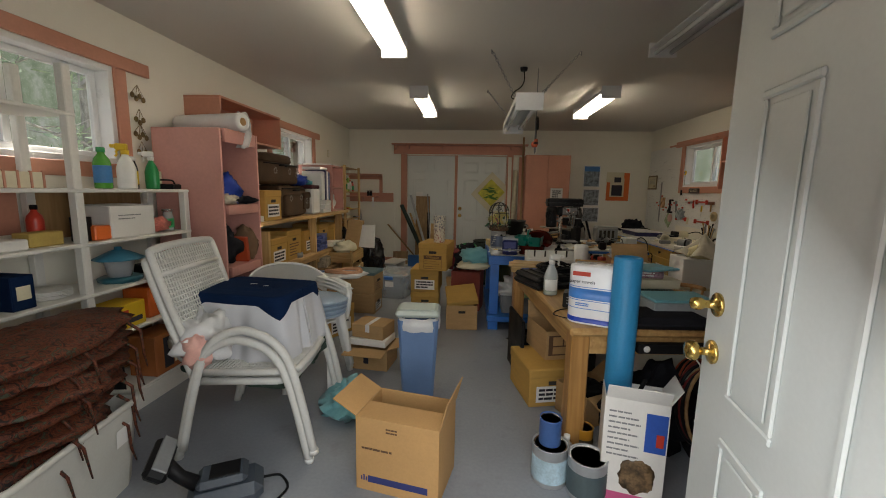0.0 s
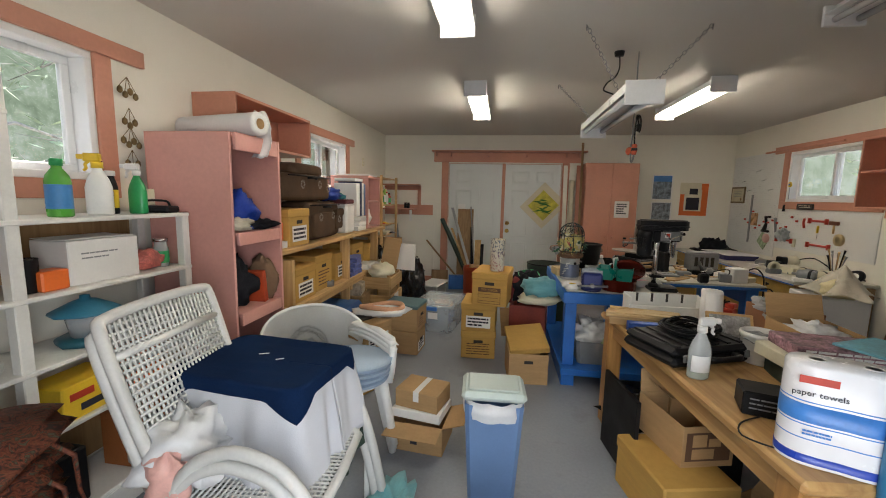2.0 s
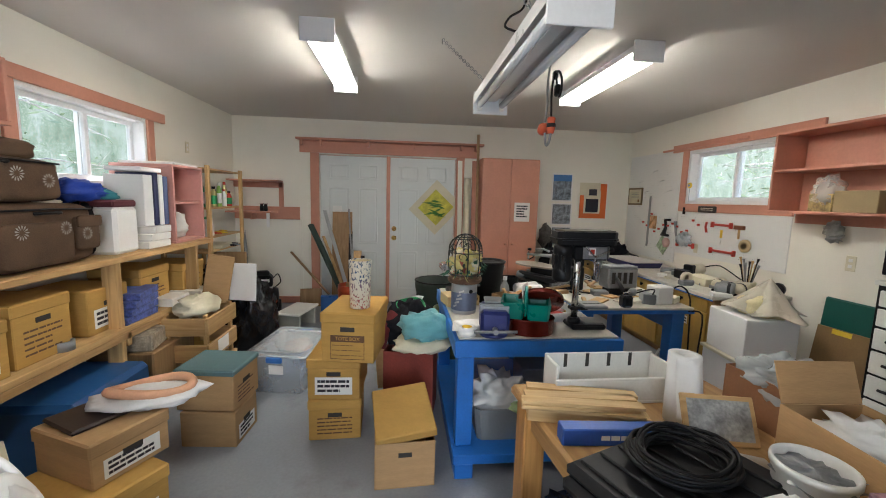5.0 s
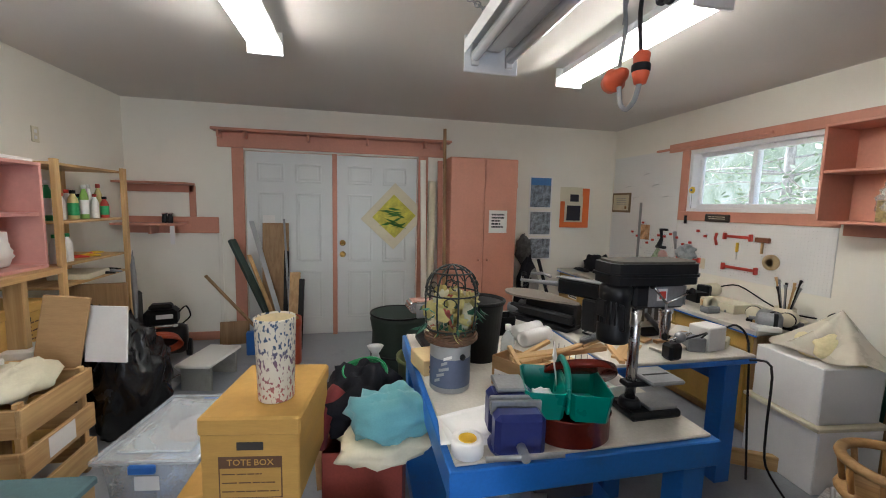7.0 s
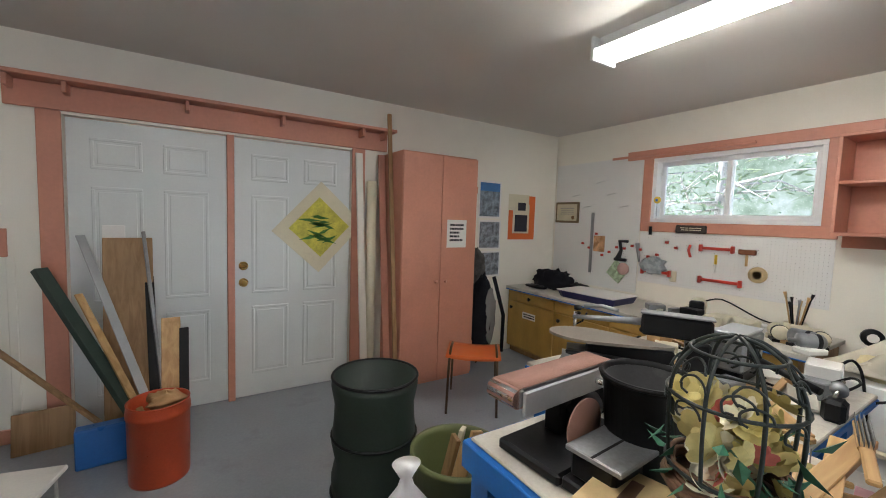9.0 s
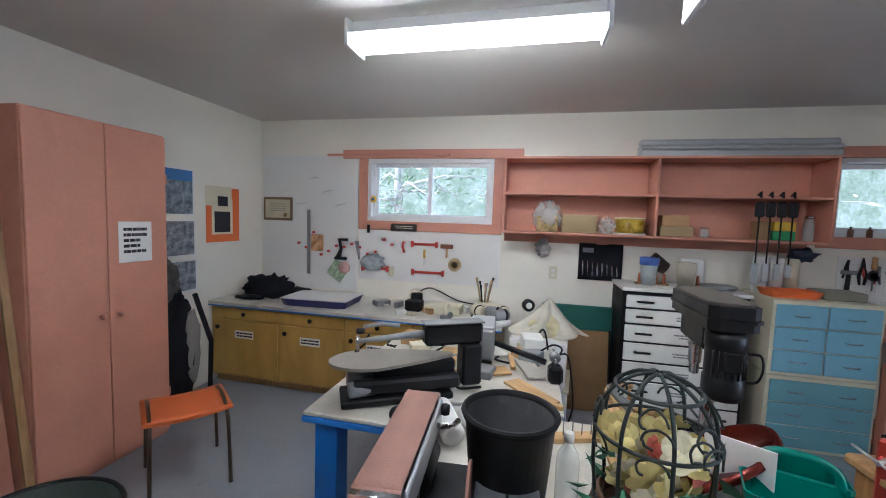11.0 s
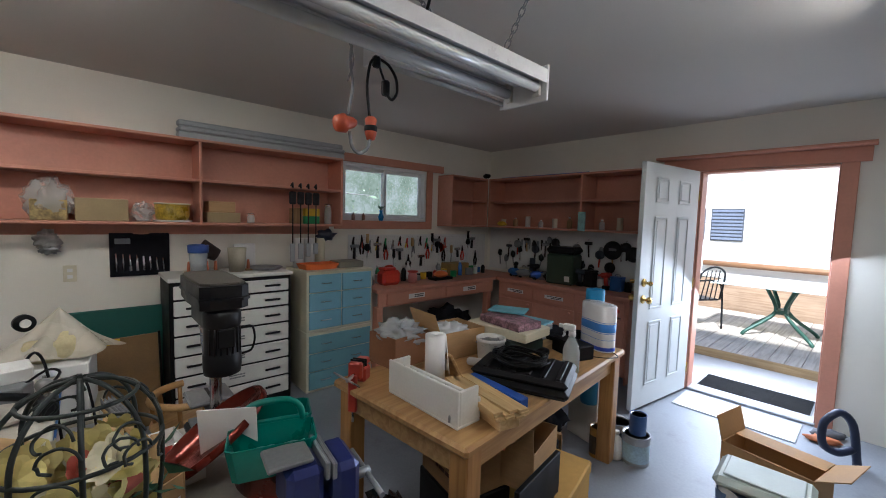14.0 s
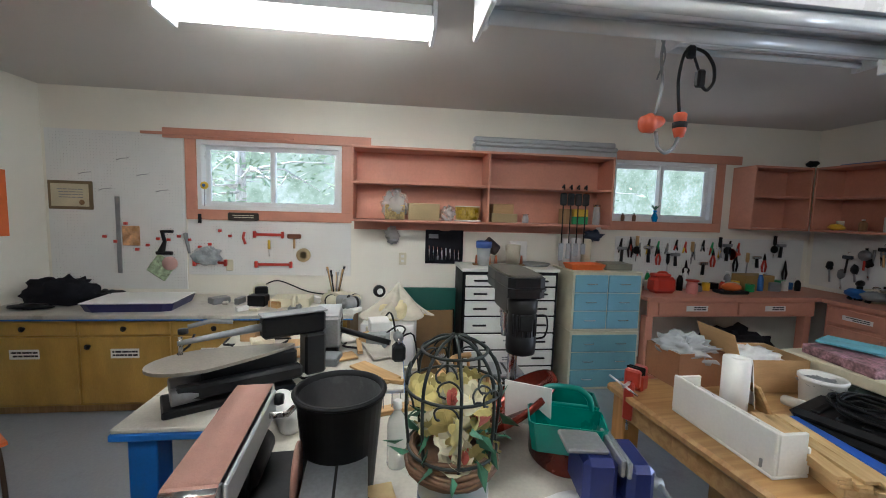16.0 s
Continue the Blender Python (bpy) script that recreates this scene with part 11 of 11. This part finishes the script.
# things by the entrance
o = thing("walking_frame", "dark blue tubular frame by the entrance", "frame", -0.02, 1.72, 0, 20)
o.scale = (1.35, 1.35, 1.35)
part("tube", bar([(-0.05, 0.0, 0.0), (-0.02, 0.0, 0.2), (0.04, 0.02, 0.26), (0.1, 0.04, 0.2), (0.1, 0.05, 0.1), (0.04, 0.03, 0.06), (-0.03, 0.0, 0.08)], 0.018, 8), mat("dark_blue_tube", (0.02, 0.03, 0.07), 0.4), o)
solid("shoe", lump((0, 0, 0.03), (0.11, 0.05, 0.035), 190, 0.3, 22, 12, 2, -0.028), mat("grey_shoe", (0.12, 0.12, 0.13), 0.8), "grey slipper by the entrance", "shoe", 0.08, 1.36, 0, 40)
solid("shoe", lump((0, 0, 0.02), (0.1, 0.05, 0.025), 191, 0.3, 22, 12, 2, -0.018), mat("terracotta_dish", (0.5, 0.16, 0.06), 0.8), "terracotta coloured dish by the entrance", "dish", 0.10, 1.47, 0, 20)

# ---------- outside ----------
GRAVEL = mat("pale_gravel", (0.52, 0.48, 0.42), 0.95, var=0.3, scale=9, bump=0.6, fine=70)
SIDING = mat("white_siding", (0.80, 0.79, 0.76), 0.6, var=0.03, scale=2)
DECK = wood("grey_deck_board", (0.52, 0.47, 0.40), (0.38, 0.33, 0.27), 1, 0.8)
tagged(struct("ground", box(-400, 400, -400, 400, -0.30, -0.121, 0), GRAVEL, "pale gravel yard"))
tagged(struct("pavement", box(-0.6, 2.2, -0.12, YS - T, -0.12, -0.004, 0.01), mat("pale_concrete", (0.55, 0.53, 0.5), 0.85, var=0.12, scale=4), "pale concrete step outside the door"))
o = thing("doormat", "ribbed grey rubber doormat outside", "doormat", 0.62, 0.82, -0.003)
part("mat", box(-0.42, 0.42, -0.22, 0.22, 0, 0.01, 0.003), GREYPL, o)
for k in range(20):
    part("rib", box(-0.41, 0.41, -0.21 + 0.021 * k, -0.202 + 0.021 * k, 0.0101, 0.016, 0.002), BLACK, o)
dk = tagged(new("deck"), "low weathered timber deck", "", "", "structure")
for k in range(34):
    part("plank", box(-1.6 + 0.142 * k, -1.6 + 0.142 * k + 0.136, -3.0, -0.14, 0.06, 0.095), DECK, dk)
part("fascia", box(-1.6, 3.22, -0.139, -0.115, -0.12, 0.095), wood("fascia_board", (0.36, 0.25, 0.13), (0.26, 0.17, 0.08), 0), dk)
mat("blue_grey_slat", (0.16, 0.19, 0.25), 0.5, var=0.05)
hs = tagged(new("neighbour_house"), "white sided house with slatted windows", "house", "", "")
part("wall", box(-6, 8, -3.6, -3.2, 0.62, 3.4, 0.01), SIDING, hs)
part("plinth", box(-6, 8, -3.58, -3.22, -0.12, 0.615, 0.01), wood("log_plinth", (0.42, 0.30, 0.2), (0.3, 0.2, 0.12), 0), hs)
part("roof", box(-6.3, 8.3, -5.6, -2.8, 3.401, 3.55, 0.01), GREYPL, hs)
for k in range(11):
    part("siding_board", box(-6, 8, -3.199, -3.188, 0.64 + 0.25 * k, 0.865 + 0.25 * k, 0.004), SIDING, hs)
w = part("window", box(1.55, 2.05, -3.187, -3.16, 1.31, 1.89, 0.006), mat("dark_window", (0.10, 0.11, 0.13), 0.2), hs)
for k in range(9):
    part("slat", box(1.57, 2.03, -3.159, -3.145, 1.33 + 0.062 * k, 1.368 + 0.062 * k, 0.003), bpy.data.materials["blue_grey_slat"], w)
w = part("window", box(2.14, 2.5, -3.187, -3.16, 1.31, 1.89, 0.006), bpy.data.materials["dark_window"], hs)
for k in range(9):
    part("slat", box(2.16, 2.48, -3.159, -3.145, 1.33 + 0.062 * k, 1.368 + 0.062 * k, 0.003), bpy.data.materials["blue_grey_slat"], w)
part("log_rail", bar([(-1.4, -3.1, 0.9), (2.1, -3.1, 0.9)], 0.05, 12), wood("brown_log", (0.36, 0.2, 0.1), (0.24, 0.12, 0.06), 0), hs)
GRN = mat("dark_green_enamel_tube", (0.02, 0.07, 0.05), 0.4, 0.2)
o = thing("patio_table", "glass-topped patio table on crossed green legs", "table", 0.75, -1.55, 0.096)
part("tabletop", box(-0.75, 0.75, -0.45, 0.45, 0.672, 0.682, 0.004), mat("pale_green_glass", (0.5, 0.62, 0.6), 0.2), o)
for sx in (-1, 1):
    for sy in (-1, 1):
        part("leg", bar([(sx * 0.15, sy * 0.2, 0.67), (sx * 0.05, sy * 0.1, 0.34), (sx * 0.32, sy * 0.3, 0.06), (sx * 0.36, sy * 0.32, 0.0)], 0.024, 8), GRN, o)
part("hub", box(-0.07, 0.07, -0.12, 0.12, 0.31, 0.37, 0.01), GRN, o)
o = thing("patio_chair", "black metal patio armchair", "chair", 1.72, -1.25, 0.096, 60)
IRN = BLACKM
part("seat", box(-0.22, 0.22, -0.2, 0.22, 0.40, 0.425, 0.01), IRN, o)
for s in (-1, 1):
    part("arm_frame", bar([(s * 0.25, -0.22, 0.0), (s * 0.25, -0.2, 0.55), (s * 0.25, -0.1, 0.64), (s * 0.25, 0.2, 0.62), (s * 0.25, 0.26, 0.0)], 0.013, 8), IRN, o)
part("back", bar([(-0.22, 0.22, 0.42), (-0.2, 0.3, 0.8), (0, 0.32, 0.9), (0.2, 0.3, 0.8), (0.22, 0.22, 0.42)], 0.014, 8), IRN, o)
for k in range(4):
    part("back_slat", bar([(-0.12 + 0.08 * k, 0.23, 0.42), (-0.1 + 0.067 * k, 0.31, 0.85)], 0.008, 6), IRN, o)

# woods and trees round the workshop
WOODS_GLOW, nt_, b_ = nodes_of("self_lit_woods")
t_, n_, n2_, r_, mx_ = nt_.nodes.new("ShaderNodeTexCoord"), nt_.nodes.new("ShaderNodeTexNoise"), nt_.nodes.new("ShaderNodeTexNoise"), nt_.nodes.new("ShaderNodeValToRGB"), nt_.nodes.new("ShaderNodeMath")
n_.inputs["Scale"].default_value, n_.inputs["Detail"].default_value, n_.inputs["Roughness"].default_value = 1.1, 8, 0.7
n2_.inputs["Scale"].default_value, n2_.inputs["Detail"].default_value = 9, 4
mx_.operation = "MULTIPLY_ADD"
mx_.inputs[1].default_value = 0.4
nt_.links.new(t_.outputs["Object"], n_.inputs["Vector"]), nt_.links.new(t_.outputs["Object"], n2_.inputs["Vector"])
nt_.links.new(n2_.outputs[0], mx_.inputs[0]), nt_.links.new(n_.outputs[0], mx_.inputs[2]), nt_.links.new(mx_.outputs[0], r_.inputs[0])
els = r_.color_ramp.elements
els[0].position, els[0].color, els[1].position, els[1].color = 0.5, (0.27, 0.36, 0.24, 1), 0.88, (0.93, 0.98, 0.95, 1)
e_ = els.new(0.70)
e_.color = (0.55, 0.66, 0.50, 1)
# Near-black base; the woods' daylight and haze are painted in as emission.
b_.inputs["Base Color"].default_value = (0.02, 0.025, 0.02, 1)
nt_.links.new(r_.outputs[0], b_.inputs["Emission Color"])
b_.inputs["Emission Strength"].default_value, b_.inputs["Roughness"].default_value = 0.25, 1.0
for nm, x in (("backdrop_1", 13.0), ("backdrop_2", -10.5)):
    struct(nm, sheet(24, 4, lambda u, v: (x + (1 if x > 0 else -1) * 1.5 * math.sin(u * 9), -14 + 42 * u, -0.121 + 11 * v + 1.2 * v * math.sin(u * 37)), 0.0), WOODS_GLOW, "self-lit backdrop sheet of hazy green woods beyond the workshop")
BARK = mat("pine_bark", (0.42, 0.40, 0.38), 0.95, var=0.4, scale=14, bump=0.6, fine=40, stretch=(1, 1, 0.3))
FOL = mat("pine_foliage", (0.30, 0.40, 0.26), 0.8, var=0.4, scale=3, rnd=0.3)
FOL2 = mat("light_foliage", (0.42, 0.52, 0.36), 0.8, var=0.4, scale=3, rnd=0.3)
def tree(x, y, h, r, seed, spread, material, dens=900):
    """A conifer with long drooping limbs and a crown of many small sprays."""
    rgt = random.Random(seed)
    o = thing("tree", "tall conifer with bare lower limbs outside the window", "tree", x, y, -0.121)
    part("trunk", bar([(0, 0, 0), (0.03, 0.02, h * 0.4), (0, 0.05, h)], [r, r * 0.75, r * 0.2], 12), BARK, o)
    limbs, crown = bmesh.new(), bmesh.new()
    for k in range(int(h * 7)):
        z = rgt.uniform(0.7, h)
        a = rgt.uniform(0, 6.28)
        L_ = spread * (1 - z / h * 0.6) * rgt.uniform(0.5, 1.1)
        p = [Vector((0, 0, z)), Vector((math.cos(a) * L_ * 0.5, math.sin(a) * L_ * 0.5, z + rgt.uniform(-0.1, 0.25))), Vector((math.cos(a + 0.2) * L_, math.sin(a + 0.2) * L_, z + rgt.uniform(-0.35, 0.3)))]
        rod(limbs, p, [0.028, 0.017, 0.005], 5)
        for q in range(3):
            t = rgt.uniform(0.3, 1)
            c = p[1].lerp(p[2], t)
            rod(limbs, [c, c + Vector((rgt.uniform(-0.4, 0.4), rgt.uniform(-0.4, 0.4), rgt.uniform(-0.15, 0.3)))], [0.009, 0.002], 4)
        for q in range(int(dens / (h * 7))):
            t = rgt.uniform(0.15, 1.05)
            c = p[0].lerp(p[1], t * 2) if t < 0.5 else p[1].lerp(p[2], t * 2 - 1)
            c = c + Vector((rgt.gauss(0, 0.16), rgt.gauss(0, 0.16), rgt.gauss(0, 0.1)))
            d = Vector((rgt.gauss(0, 1), rgt.gauss(0, 1), rgt.gauss(0, 0.6))).normalized() * rgt.uniform(0.05, 0.12)
            w_ = d.cross(Vector((rgt.random(), rgt.random(), rgt.random()))).normalized() * rgt.uniform(0.012, 0.03)
            crown.faces.new([crown.verts.new(v) for v in (c - d, c + w_, c + d, c - w_)])
    part("limbs", limbs, BARK, o)
    tagged(part("crown", crown, material, o), kind="stuff")


for k, (x, y, h, mm) in enumerate(((6.6, 6.1, 7, FOL2), (7.6, 8.4, 8, FOL), (6.9, 3.4, 7, FOL), (8.6, 5.0, 9, FOL2), (9.6, 2.0, 9, FOL2), (9.2, 10.6, 9, FOL2), (-4.6, 3.9, 7, FOL2), (-5.4, 6.8, 8, FOL2), (-6.2, 9.6, 8, FOL), (-7.0, 5.4, 9, FOL2), (-5.6, 1.0, 8, FOL))):
    tree(x, y, h, 0.11, 200 + k, 2.4, mm, 1500)
